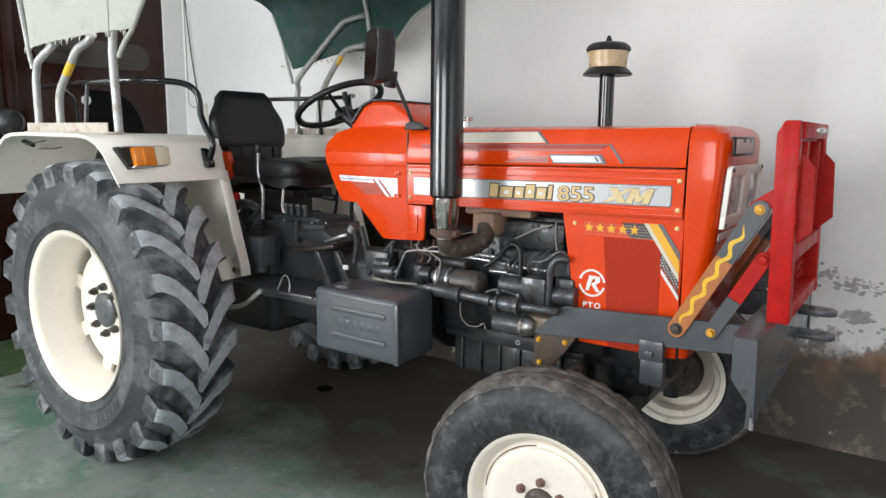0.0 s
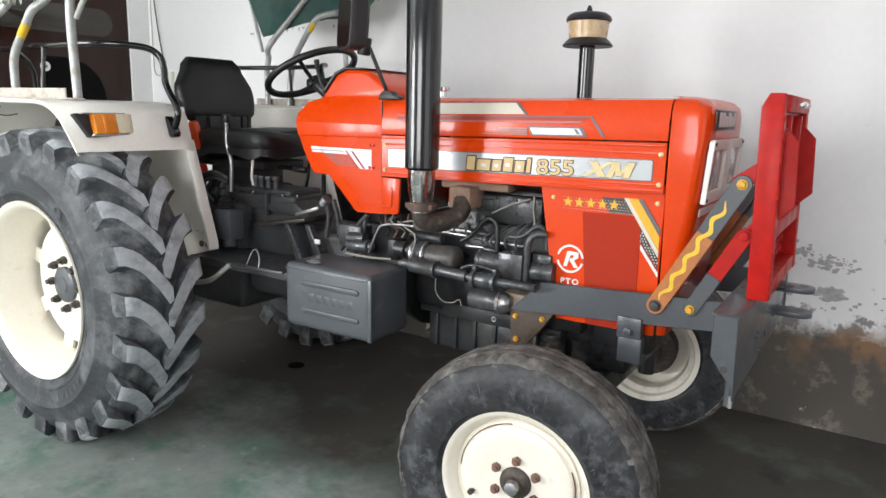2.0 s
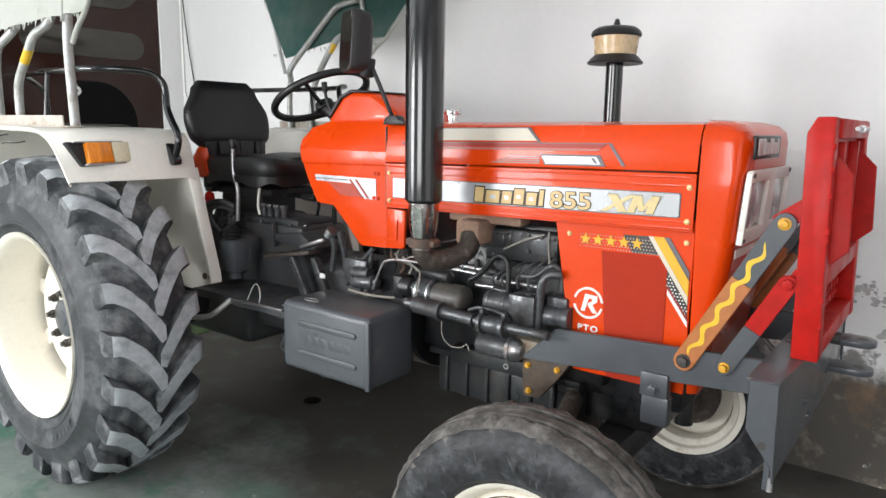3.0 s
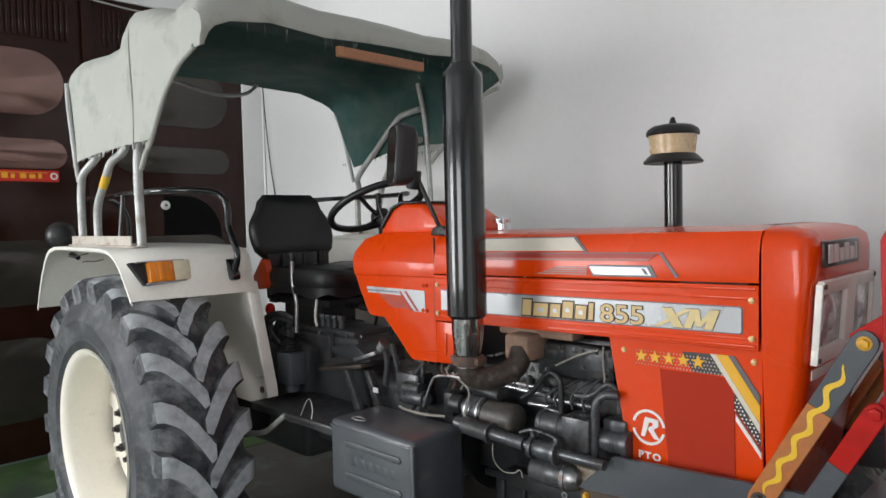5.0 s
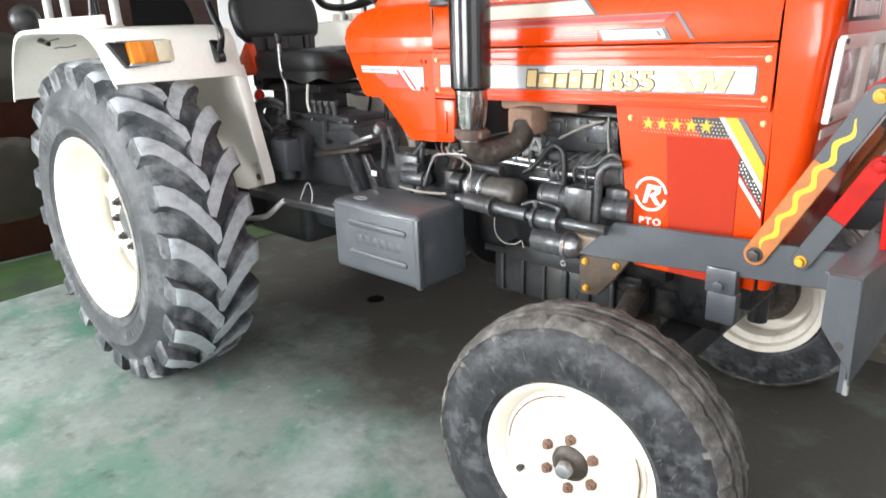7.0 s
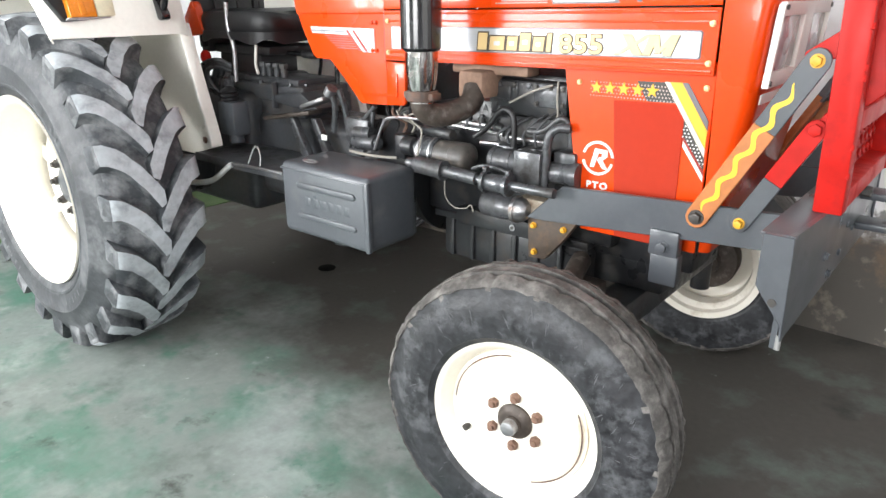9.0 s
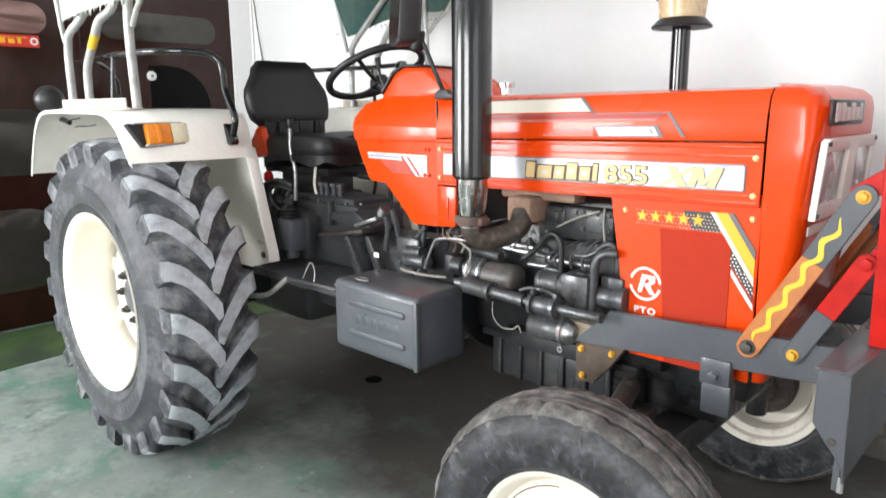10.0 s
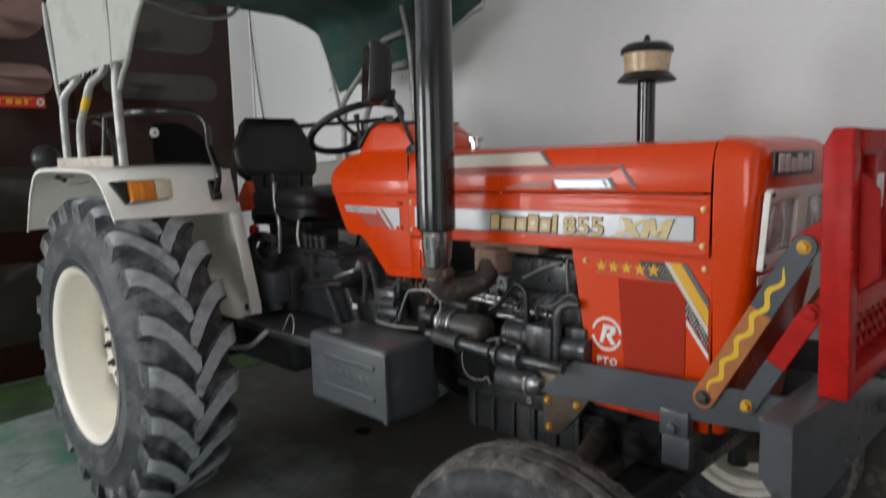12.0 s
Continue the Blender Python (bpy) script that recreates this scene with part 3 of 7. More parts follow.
def rear_lug(sign, turn):
    """One tread bar from the middle of the tyre out over its shoulder, dusty on top."""
    bm = bmesh.new()
    rings = []
    n = 10
    for i in range(n):
        s = -0.016 + 0.208 * i / (n - 1)
        u = max(0.0, s) / 0.192
        slant = 0.27 * (1 - (1 - u) ** 1.7)
        top = 0.662 - 0.014 * u * u - (0.010 if i == n - 1 else 0)
        base = carcass(min(s, 0.185)) - 0.02
        w_top = 0.047 - 0.012 * u ** 0.7
        w_base = w_top + 0.012
        if i == 0:
            w_top, w_base = 0.024, 0.036
        a0 = turn + slant
        ring = []
        for rad, half in ((base, -w_base), (top, -w_top), (top, w_top), (base, w_base)):
            a = a0 + half / rad
            ring.append(bm.verts.new((rad * math.cos(a), sign * s, rad * math.sin(a))))
        rings.append(ring)
    for ring in rings[1:]:
        for v in ring[1:3]:
            k = noise.noise_vector(v.co * 34 + Vector((turn, sign, 0)))
            v.co += k * 0.0045
    for rad_top, rad_base, s, wt, wb in ((0.630, 0.555, 0.198, 0.038, 0.046), (0.572, 0.52, 0.198, 0.032, 0.042)):
        ring = []
        for rad, half in ((rad_base, -wb), (rad_top, -wt), (rad_top, wt), (rad_base, wb)):
            a = turn + 0.27 + half / rad
            ring.append(bm.verts.new((rad * math.cos(a), sign * (s if rad == rad_top else s - 0.012), rad * math.sin(a))))
        rings.append(ring)
    for k, (p, q) in enumerate(zip(rings, rings[1:])):
        for j in range(4):
            f = bm.faces.new((p[j], p[(j + 1) % 4], q[(j + 1) % 4], q[j]))
            f.material_index = 0 if j == 1 and k < n - 1 else 1
    for out, inset, mat in ((0.1992, 0.0, 2), (0.1998, 0.0045, 3)):
        quad = []
        for rad, half in ((0.574 + inset, -0.026 + inset), (0.624 - inset, -0.031 + inset), (0.624 - inset, 0.026 - inset), (0.598 + inset, 0.022 - inset)):
            a = turn + 0.27 + half / rad
            quad.append(bm.verts.new((rad * math.cos(a), sign * out, rad * math.sin(a))))
        bm.faces.new(quad).material_index = mat
    bm.faces.new(rings[0][::-1]).material_index = 1
    bm.faces.new(rings[-1]).material_index = 1
    return bm


def rear_wheel(y, outward):
    """outward: -1 for the side with negative y."""
    place = Matrix.Translation((0, y, REAR_Z)) @ Matrix.Rotation(0 if outward < 0 else math.pi, 4, "Z")
    o = -1
    rim_prof = [(0.374, o * 0.172), (0.388, o * 0.178), (0.390, o * 0.170), (0.376, o * 0.160), (0.362, o * 0.150), (0.356, o * 0.09), (0.340, o * 0.06), (0.336, o * -0.04),
                (0.352, o * -0.09), (0.356, o * -0.15), (0.388, o * -0.172), (0.352, o * -0.168), (0.346, o * -0.10), (0.330, o * -0.05), (0.328, o * 0.05), (0.350, o * 0.10), (0.354, o * 0.150), (0.366, o * 0.166)]
    rim = lathe(rim_prof, 72, closed=True)
    disc = lathe([(0.0, o * 0.030), (0.13, o * 0.030), (0.16, o * 0.024), (0.225, o * 0.012), (0.262, o * 0.004), (0.268, o * -0.008), (0.262, o * -0.014), (0.22, o * -0.004), (0.15, o * 0.010), (0.0, o * 0.014)], 64)
    rim.transform(Matrix.Diagonal((0.950, 0.98, 0.950, 1)))
    for v in rim.verts:
        v.co.y *= 1.06 if v.co.y < 0 else 0.91
    wheel = part("rear_wheel", join(rim, disc), WHEEL_CREAM, tractor, "cream painted steel rear wheel with heavy lug tyre")
    wheel.matrix_local = place
    lug = part("rim_lug", box(0.235, 0.318, 0.0, 0.016, -0.035, 0.035, 0.004, 2), WHEEL_CREAM, wheel)
    for k in range(8):
        one = lug if k == 0 else new("rim_lug", lug.data)
        one.parent = wheel
        one.rotation_euler = (0, math.pi * k / 4 + 0.3, 0)
    body = rear_tyre()
    for v in body.verts:
        r = math.hypot(v.co.x, v.co.z)
        bulge = max(0.0, min(1.0, (0.590 - r) / 0.12))
        v.co.y *= 0.89 + (0.15 * bulge if v.co.y < 0 else 0.0)
    part("tyre", body, [TYRE, TREAD_BASE], wheel, "black rubber tyre with worn chevron lugs")
    lugs = []
    count = 22
    for k in range(count):
        lugs.append(rear_lug(1, 2 * math.pi * k / count - 0.057))
        lugs.append(rear_lug(-1, 2 * math.pi * (k + 0.5) / count - 0.057))
    for b in lugs:
        bmesh.ops.scale(b, vec=(1 if outward < 0 else -1, 0.89, 1), verts=b.verts)
    part("tread", join(*lugs), [LUG, TREAD_BASE, TREAD_BASE, TYRE], wheel, "worn grey rubber tread bars")
    marks = bmesh.new()
    for start, count_marks in ((0.5, 7), (2.0, 6), (3.6, 7), (5.1, 6)):
        for k in range(count_marks):
            a0 = start + 0.085 * k
            wide = 0.05 if k % 3 else 0.03
            for r0, r1 in ((0.438, 0.444), (0.444, 0.462)) if k % 2 else ((0.438, 0.462),):
                ring = [(r0, a0), (r1, a0), (r1, a0 + wide * (0.4 if r1 - r0 > 0.01 else 1)), (r0, a0 + wide * (0.4 if r1 - r0 > 0.01 else 1))]
                marks.faces.new([marks.verts.new((r * math.cos(a), o * (0.1960 + 0.004 * (r - 0.43) / 0.03), r * math.sin(a))) for r, a in ring])
    tagged(part("sidewall_marks", marks, TREAD_BASE, wheel, "faint moulded marks on the sidewall"), kind="stuff")
    part("hub", lathe([(0.0, o * 0.052), (0.030, o * 0.052), (0.034, o * 0.048), (0.070, o * 0.047), (0.077, o * 0.042), (0.078, o * 0.026)], 40), GREY, wheel, "grey round hub plate")
    nut = join(rod((0, o * 0.026, 0), (0, o * 0.050, 0), 0.018, n=6, b=0.003), rod((0, o * 0.045, 0), (0, o * 0.062, 0), 0.011, n=12))
    first = part("wheel_nut", nut, DARK_NUT, wheel)
    first.location = (0.105, 0, 0)
    for k in range(1, 8):
        more = new("wheel_nut", first.data)
        more.parent = wheel
        a = 2 * math.pi * k / 8
        more.location = (0.105 * math.cos(a), 0, 0.105 * math.sin(a))
    return wheel


rear_wheel(-0.755, -1)
rear_wheel(0.755, 1)


# front wheels
FRONT_R, FRONT_X, FRONT_Z = 0.385, 2.10, 0.376


def front_tyre():
    prof = [(0.212, 0.072), (0.222, 0.084), (0.236, 0.091), (0.239, 0.0945), (0.246, 0.0955), (0.25, 0.096), (0.285, 0.101), (0.315, 0.098), (0.330, 0.0945), (0.352, 0.088), (0.364, 0.087), (0.366, 0.090), (0.374, 0.084), (0.382, 0.074)]
    for s, d in ((0.060, 0), (0.053, 0), (0.050, 0.020), (0.042, 0.020), (0.039, 0), (0.012, 0), (0.009, 0.020), (0.0, 0.020)):
        prof.append((0.392 - 0.010 * (s / 0.08) ** 2 - d, s))
    prof = prof + [(r, -s) for r, s in prof[-2::-1]]
    bm = lathe(prof, 144)
    for v in bm.verts:
        r = math.hypot(v.co.x, v.co.z)
        if abs(r - 0.352) < 0.001:
            a = math.atan2(v.co.z, v.co.x)
            k = 1 + 0.034 * noise.noise(Vector((a * 10, 0, v.co.y * 4))) + 0.016 * noise.noise(Vector((a * 31, 2, v.co.y * 4)))
            v.co.x, v.co.z = v.co.x * k, v.co.z * k
        if r > 0.355:
            a = math.atan2(v.co.z, v.co.x)
            k = 1 + 0.006 * noise.noise(Vector((a * 9, v.co.y * 20, 0))) + (0.022 * noise.noise(Vector((a * 26, v.co.y * 14, 3))) if abs(v.co.y) > 0.055 else 0.0)
            v.co.x, v.co.z = v.co.x * k, v.co.z * k
        if r > 0.372 and abs(v.co.y) > 0.05 and round(a * 144 / (2 * math.pi)) % 5 == 0:
            v.co.x, v.co.z = v.co.x * 0.984, v.co.z * 0.984
    for f in bm.faces:
        c = f.calc_center_median()
        if math.hypot(c.x, c.z) > 0.361 + 0.008 * noise.noise(Vector((math.atan2(c.z, c.x) * 14, c.y, 1))):
            f.material_index = 1
    for v in bm.verts:
        if v.co.y > 0:
            v.co.y *= 0.83
    bm.transform(Matrix.Diagonal((0.981, 1, 0.981, 1)))
    return bm


SCUFF = surface("scuffed_rubber", (0.10, 0.103, 0.107), 0.8, vary=0.2, bump=0)


def front_wheel(y, outward, steer=0.0, x=FRONT_X):
    place = Matrix.Translation((x, y, FRONT_Z)) @ Matrix.Rotation((0 if outward < 0 else math.pi) + radians(steer), 4, "Z")
    o = -1
    rim = lathe([(0.214, o * 0.082), (0.226, o * 0.086), (0.229, o * 0.078), (0.216, o * 0.070), (0.204, o * 0.064), (0.196, o * 0.03), (0.188, o * 0.0), (0.196, o * -0.04), (0.204, o * -0.06), (0.226, o * -0.084),
                 (0.204, o * -0.078), (0.198, o * -0.056), (0.176, o * -0.044), (0.170, o * 0.0), (0.180, o * 0.03), (0.198, o * 0.060), (0.207, o * 0.076)], 64, closed=True)
    disc = lathe([(0.0, o * 0.060), (0.10, o * 0.060), (0.125, o * 0.064), (0.158, o * 0.064), (0.166, o * 0.060), (0.169, o * 0.050), (0.176, o * 0.048), (0.184, o * 0.052), (0.186, o * 0.04), (0.170, o * 0.036), (0.15, o * 0.046), (0.0, o * 0.048)], 64)
    rim.transform(Matrix.Diagonal((0.985, 1, 0.985, 1)))
    wheel = part("front_wheel", join(rim, disc), WHEEL_CREAM, tractor, "cream painted steel front wheel with ribbed tyre")
    wheel.matrix_local = place
    part("tyre", front_tyre(), [FRONT_RUBBER, FRONT_TREAD], wheel, "scuffed black ribbed rubber tyre")
    part("hub", join(lathe([(0.0, o * 0.076), (0.030, o * 0.076), (0.038, o * 0.072), (0.046, o * 0.066), (0.048, o * 0.056)], 32), rod((0, o * 0.07, 0), (0, o * 0.086, 0), 0.024, 0.022, n=20, b=0.003)), DARK_PIPE, wheel, "worn steel hub")
    part("hub_shaft", rod((0, o * 0.08, 0), (0, o * 0.106, 0), 0.0205, 0.019, n=20, b=0.003), STEEL, wheel, "bright worn shaft end")
    # Two dark arcs paint the shade in the groove between disc and rim.
    seam = bmesh.new()
    for a0, a1 in ((96, 176), (-74, 24)):
        strip = [[seam.verts.new((r * math.cos(radians(a)), o * 0.0556, r * math.sin(radians(a)))) for r in (0.1702 + 0.0012 * abs(math.sin(radians(3 * a))), 0.1745)] for a in range(a0, a1 + 1, 2)]
        for p, q in zip(strip, strip[1:]):
            seam.faces.new((p[0], p[1], q[1], q[0]))
    part("rim_groove_shade", seam, RUST, wheel, "dark arcs painted as shade in the groove between disc and rim")
    scuff_rng = random.Random(21 if outward < 0 else 22)
    scuffs = bmesh.new()
    for k in range(110):
        a, r = scuff_rng.uniform(0, 2 * math.pi), scuff_rng.uniform(0.252, 0.345)
        turn, long, thick = scuff_rng.gauss(0.3, 0.6), scuff_rng.uniform(0.004, 0.022), scuff_rng.uniform(0.0006, 0.0022)
        width = -0.1008 - 0.0008 * scuff_rng.random() + (0.0 if r > 0.27 else 0.0035) + max(0.0, r - 0.30) * 0.12
        dr, da = long * math.cos(turn), long * math.sin(turn) / r
        ring = [(r - dr, a - da), (r, a + thick / r), (r + dr, a + da), (r, a - thick / r)]
        scuffs.faces.new([scuffs.verts.new((0.981 * q * math.cos(b), width, 0.981 * q * math.sin(b))) for q, b in ring])
    tagged(part("scuffs", scuffs, SCUFF, wheel, "pale scuffs on the sidewall"), kind="stuff")
    part("brake_drum", lathe([(0.0, o * -0.07), (0.05, o * -0.07), (0.055, o * -0.03), (0.112, o * -0.02), (0.118, o * -0.012), (0.118, o * 0.046), (0.0, o * 0.046)], 36), DARK_PIPE, wheel, "dark inner hub drum")
    nut = join(rod((0, o * 0.058, 0), (0, o * 0.074, 0), 0.014, n=6, b=0.003), rod((0, o * 0.068, 0), (0, o * 0.080, 0), 0.008, n=10))
    first = part("wheel_nut", nut, NUT_RUST, wheel)
    first.location = (0.068 * math.cos(0.5), 0, 0.068 * math.sin(0.5))
    for k in range(1, 6):
        more = new("wheel_nut", first.data)
        more.parent = wheel
        a = 0.5 + 2 * math.pi * k / 6
        more.location = (0.068 * math.cos(a), 0, 0.068 * math.sin(a))
    part("valve", join(rod((-0.128, o * 0.060, -0.055), (-0.130, o * 0.074, -0.056), 0.006, n=8), rod((-0.130, o * 0.070, -0.056), (-0.132, o * 0.080, -0.057), 0.009, n=10)), DARK_NUT, wheel)
    return wheel


front_wheel(-0.632, -1, 7, 2.088)
front_wheel(0.72, 1, 7, 2.065)


# bonnet
def bonnet_half(x):
    z = lift(x)
    c = z - 0.010 * max(0.0, x - 1.3)
    return [(0.250, 1.319 + z), (0.252, 1.326 + z), (0.248, 1.378 + z), (0.238, 1.420 + z), (0.224, 1.439 + z), (0.195, 1.450 + c), (0.12, 1.456 + c), (0.0, 1.459 + c)]


def bonnet_rows(x):
    h = bonnet_half(x)
    return [(x, -y, z) for y, z in h] + [(x, y, z) for y, z in h[-2::-1]]


bonnet = part("bonnet", sheet([bonnet_rows(x) for x in (1.266, 1.6, 1.95, 2.322)], 0.004), ORANGE, tractor, "glossy orange bonnet with striped decals")


def side_panel(sign):
    y0, y1 = (-0.252, -0.246) if sign < 0 else (0.246, 0.252)
    pts = [(1.266, 1.162), (2.322, 1.162 + lift(2.32)), (2.322, 1.314 + lift(2.32)), (1.266, 1.314)]
    return prism(pts, y0, y1, "xz", 0.0015, 1)


panel_right = part("side_panel", side_panel(-1), ORANGE, tractor, "orange bonnet side panel with a silver name stripe")
part("side_panel", side_panel(1), ORANGE, tractor)


def nose_ring(z, xf, w, r, inset=0.0):
    xf, w = xf - inset, w - inset
    pts = [(2.328, -w)]
    pts += [(xf - r + r * math.sin(a), -w + r - r * math.cos(a)) for a in [radians(15 * i) for i in range(7)]]
    pts += [(xf - r + r * math.cos(a), w - r + r * math.sin(a)) for a in [radians(15 * i) for i in range(7)]]
    pts += [(2.328, w)]
    return [(x, y, z) for x, y in pts]


nose = loft([nose_ring(0.735, 2.352, 0.215, 0.02), nose_ring(0.85, 2.372, 0.222, 0.03), nose_ring(1.0, 2.398, 0.232, 0.04), nose_ring(1.12, 2.416, 0.242, 0.036), nose_ring(1.18, 2.420, 0.249, 0.034),
             nose_ring(1.30, 2.427, 0.252, 0.030), nose_ring(1.335, 2.430, 0.252, 0.030), nose_ring(1.345, 2.436, 0.251, 0.040), nose_ring(1.412, 2.438, 0.250, 0.045), nose_ring(1.440, 2.438, 0.250, 0.045, 0.006), nose_ring(1.458, 2.438, 0.250, 0.045, 0.025), nose_ring(1.467, 2.438, 0.25, 0.045, 0.06), nose_ring(1.470, 2.438, 0.25, 0.045, 0.10)])
nose = part("nose", nose, ORANGE, tractor, "orange rounded nose cowl with cream lamp surround")

# side plate before the radiator
PLATE = [(1.910, 1.20), (2.322, 1.21), (2.322, 0.732), (1.992, 0.732)]
plate = part("radiator_plate", prism(PLATE, -0.226, -0.218, "xz", 0.002, 1), ORANGE, tractor, "orange side plate with stars, maroon panel and a round emblem")
part("radiator_plate", prism(PLATE, 0.218, 0.226, "xz", 0.002, 1), ORANGE, tractor)

# rear cowl round the instruments
COWL = [(0.818, 1.385), (0.830, 1.312), (0.862, 1.240), (0.905, 1.163), (0.918, 1.152), (0.995, 1.149), (1.06, 1.088), (1.125, 1.022), (1.142, 1.012), (1.262, 1.016), (1.262, 1.455), (0.93, 1.452), (0.855, 1.432)]
cowl_bm = prism(COWL, -0.248, 0.248, "xz", 0)
for at, tilt in ((1.300, -0.018), (1.296, -0.018), (1.352, 0.0)):
    bmesh.ops.bisect_plane(cowl_bm, geom=list(cowl_bm.verts) + list(cowl_bm.edges) + list(cowl_bm.faces), plane_co=(0.83, 0, at), plane_no=(tilt, 0, 1))
bmesh.ops.bisect_plane(cowl_bm, geom=list(cowl_bm.verts) + list(cowl_bm.edges) + list(cowl_bm.faces), plane_co=(0, 0, 1.150), plane_no=(0, 0, 1))
for v in cowl_bm.verts:
    if v.co.z > 1.36:
        v.co.y *= 1 - 0.20 * (v.co.z - 1.352) / 0.10
    elif v.co.z < 1.298 + 0.018 * (v.co.x - 0.83):
        v.co.y *= 0.984 if v.co.z > 1.14 else 0.975
bevel(cowl_bm, 0.006, 3)
cowl = part("instrument_cowl", cowl_bm, ORANGE, tractor, "orange pressed instrument cowl")
for lo, hi in ((-0.2425, -0.228), (0.228, 0.2425)):
    part("cheek", prism([(1.256, 1.0155), (1.333, 1.020), (1.340, 1.028), (1.345, 1.156), (1.256, 1.158)], lo, hi, "xz", 0.004), ORANGE, cowl, "orange pressed cheek of the cowl")
# Added plate, no real part: its dark colour stands for the cowl's shaded inside.
part("cowl_dark_fill", box(1.258, 1.270, -0.222, 0.222, 1.00, 1.32, 0.003), ENGINE, cowl, "dark plate standing in for the shaded hollow of the cowl")
BINNACLE = [(0.88, 1.44), (0.90, 1.475), (0.965, 1.548), (1.02, 1.566), (1.12, 1.560), (1.22, 1.50), (1.25, 1.455), (1.2, 1.44)]
binnacle = part("binnacle", prism(BINNACLE, -0.165, 0.165, "xz", 0.025, 3), ORANGE, tractor, "orange instrument hood with black rim")
part("rim", prism([(0.895, 1.475), (0.96, 1.55), (1.02, 1.572), (1.12, 1.566), (1.12, 1.558), (1.02, 1.560), (0.97, 1.54), (0.91, 1.47)], -0.172, 0.172, "xz", 0.004, 1), PLASTIC, binnacle, "black rubber rim")

# lamp surround, lamps and badge on the nose
LS = Matrix.Translation((2.424, 0, 1.158)) @ Matrix.Rotation(radians(3.5), 4, "Y")
LAMP_BOWL = surface("lamp_housing", (0.42, 0.42, 0.42), 0.22, vary=0.1, bump=0.02, coat=0.5)
part("lamp_surround", join(box(0.0, 0.016, -0.218, 0.206, 0.157, 0.187, 0.003, 2, LS), box(0.0, 0.016, -0.232, 0.214, 0.0, 0.036, 0.003, 2, LS), box(0.0, 0.0165, -0.040, 0.036, 0.002, 0.186, 0.004, 2, LS),
                                      box(0.0, 0.0155, -0.229, -0.218, 0.030, 0.182, 0.003, 2, LS), box(0.0, 0.0155, 0.202, 0.212, 0.030, 0.182, 0.003, 2, LS)), GRILLE, nose, "cream plastic lamp surround")
for y0, y1 in ((-0.220, -0.040), (0.036, 0.204)):
    m = y0 + 0.42 * (y1 - y0)
    lamp = part("headlamp", box(-0.004, 0.006, y0, y1, 0.034, 0.159, 0.003, 2, LS), LAMP_BOWL, nose, "grey headlamp housing behind clear glass")
    part("reflector", lathe([(0.0, 0.012), (0.016, 0.012), (0.030, 0.011), (0.046, 0.0095), (0.056, 0.0075), (0.059, 0.006)], 36, LS @ Matrix.Translation((0, m, 0.094)) @ Matrix.Rotation(radians(-90), 4, "Z")), LAMP_GLASS, lamp, "bright round lamp glass")
    part("lamp_bulb", lathe([(0.0, 0.0185), (0.012, 0.0175), (0.019, 0.014), (0.021, 0.011)], 24, LS @ Matrix.Translation((0, m, 0.090)) @ Matrix.Rotation(radians(-90), 4, "Z")), LAMP_BOWL, lamp)
for y, z in ((-0.224, 0.012), (-0.213, 0.176), (0.207, 0.012), (0.200, 0.176)):
    part("screw", rod(LS @ Vector((0.012, y, z)), LS @ Vector((0.019, y, z)), 0.006, n=10), DARK_NUT, nose)
part("lower_trim", box(2.408, 2.420, -0.20, 0.20, 1.116, 1.140, 0.003), GRILLE, nose, "pale strip under the lamps")
part("name_badge", box(2.430, 2.444, -0.190, 0.085, 1.372, 1.432, 0.005), DECAL_BLACK, nose, "black badge with pale plain marks")
for k in range(6):
    y = -0.172 + 0.042 * k
    part("badge_mark", box(2.442, 2.447, y, y + (0.034 if k < 5 else 0.016), 1.381, 1.424 if k not in (2, 4) else 1.414, 0.003, 1), DECAL_WHITE, nose)
part("grille", join(*[box(2.36 + 0.10 * (z - 0.86), 2.366 + 0.14 * (z - 0.84), -0.19, 0.19, z, z + 0.012, 0.002, 1) for z in [0.86 + 0.028 * k for k in range(9)]]), ENGINE, nose, "dark slotted grille")


# decals
def upper_y(z):
    """How far out the bonnet's flank is at height z above its lifted line."""
    return -0.252 + max(0.0, z - 1.345) * 0.13 + max(0.0, z - 1.40) * 0.12


def flank_decal(name, pts, material, parent, proud=0.0025, label=""):
    """A thin decal on the bonnet's flank; pts in x and height before the lift."""
    bm = bmesh.new()
    grid = []
    for out in (proud, -0.002):
        grid.append([bm.verts.new((x, upper_y(z) - out, z + lift(x))) for x, z in pts])
    bm.faces.new(grid[0])
    k = len(pts)
    for i in range(k):
        bm.faces.new((grid[0][i], grid[0][(i + 1) % k], grid[1][(i + 1) % k], grid[1][i]))
    return part(name, bm, material, parent, label)


DOT_GREY = surface("grey_dot_decal", (0.36, 0.30, 0.28), 0.45, bump=0)
flank_decal("decal", [(1.40, 1.432), (1.815, 1.432), (1.853, 1.395), (1.40, 1.395)], DECAL_CREAM, bonnet, 0.004, "cream stripe decal")
flank_decal("decal", [(1.40, 1.435), (1.822, 1.435), (1.866, 1.392), (1.853, 1.392), (1.815, 1.430), (1.40, 1.430)], DECAL_GREY, bonnet, 0.002)
flank_decal("decal", [(1.335, 1.387), (2.072, 1.387), (2.060, 1.376), (1.335, 1.376)], DECAL_MAROON, bonnet, 0.003)
flank_decal("decal", [(1.335, 1.390), (2.085, 1.390), (2.132, 1.328), (2.121, 1.328), (2.078, 1.387), (1.335, 1.387)], DECAL_GREY, bonnet, 0.003)
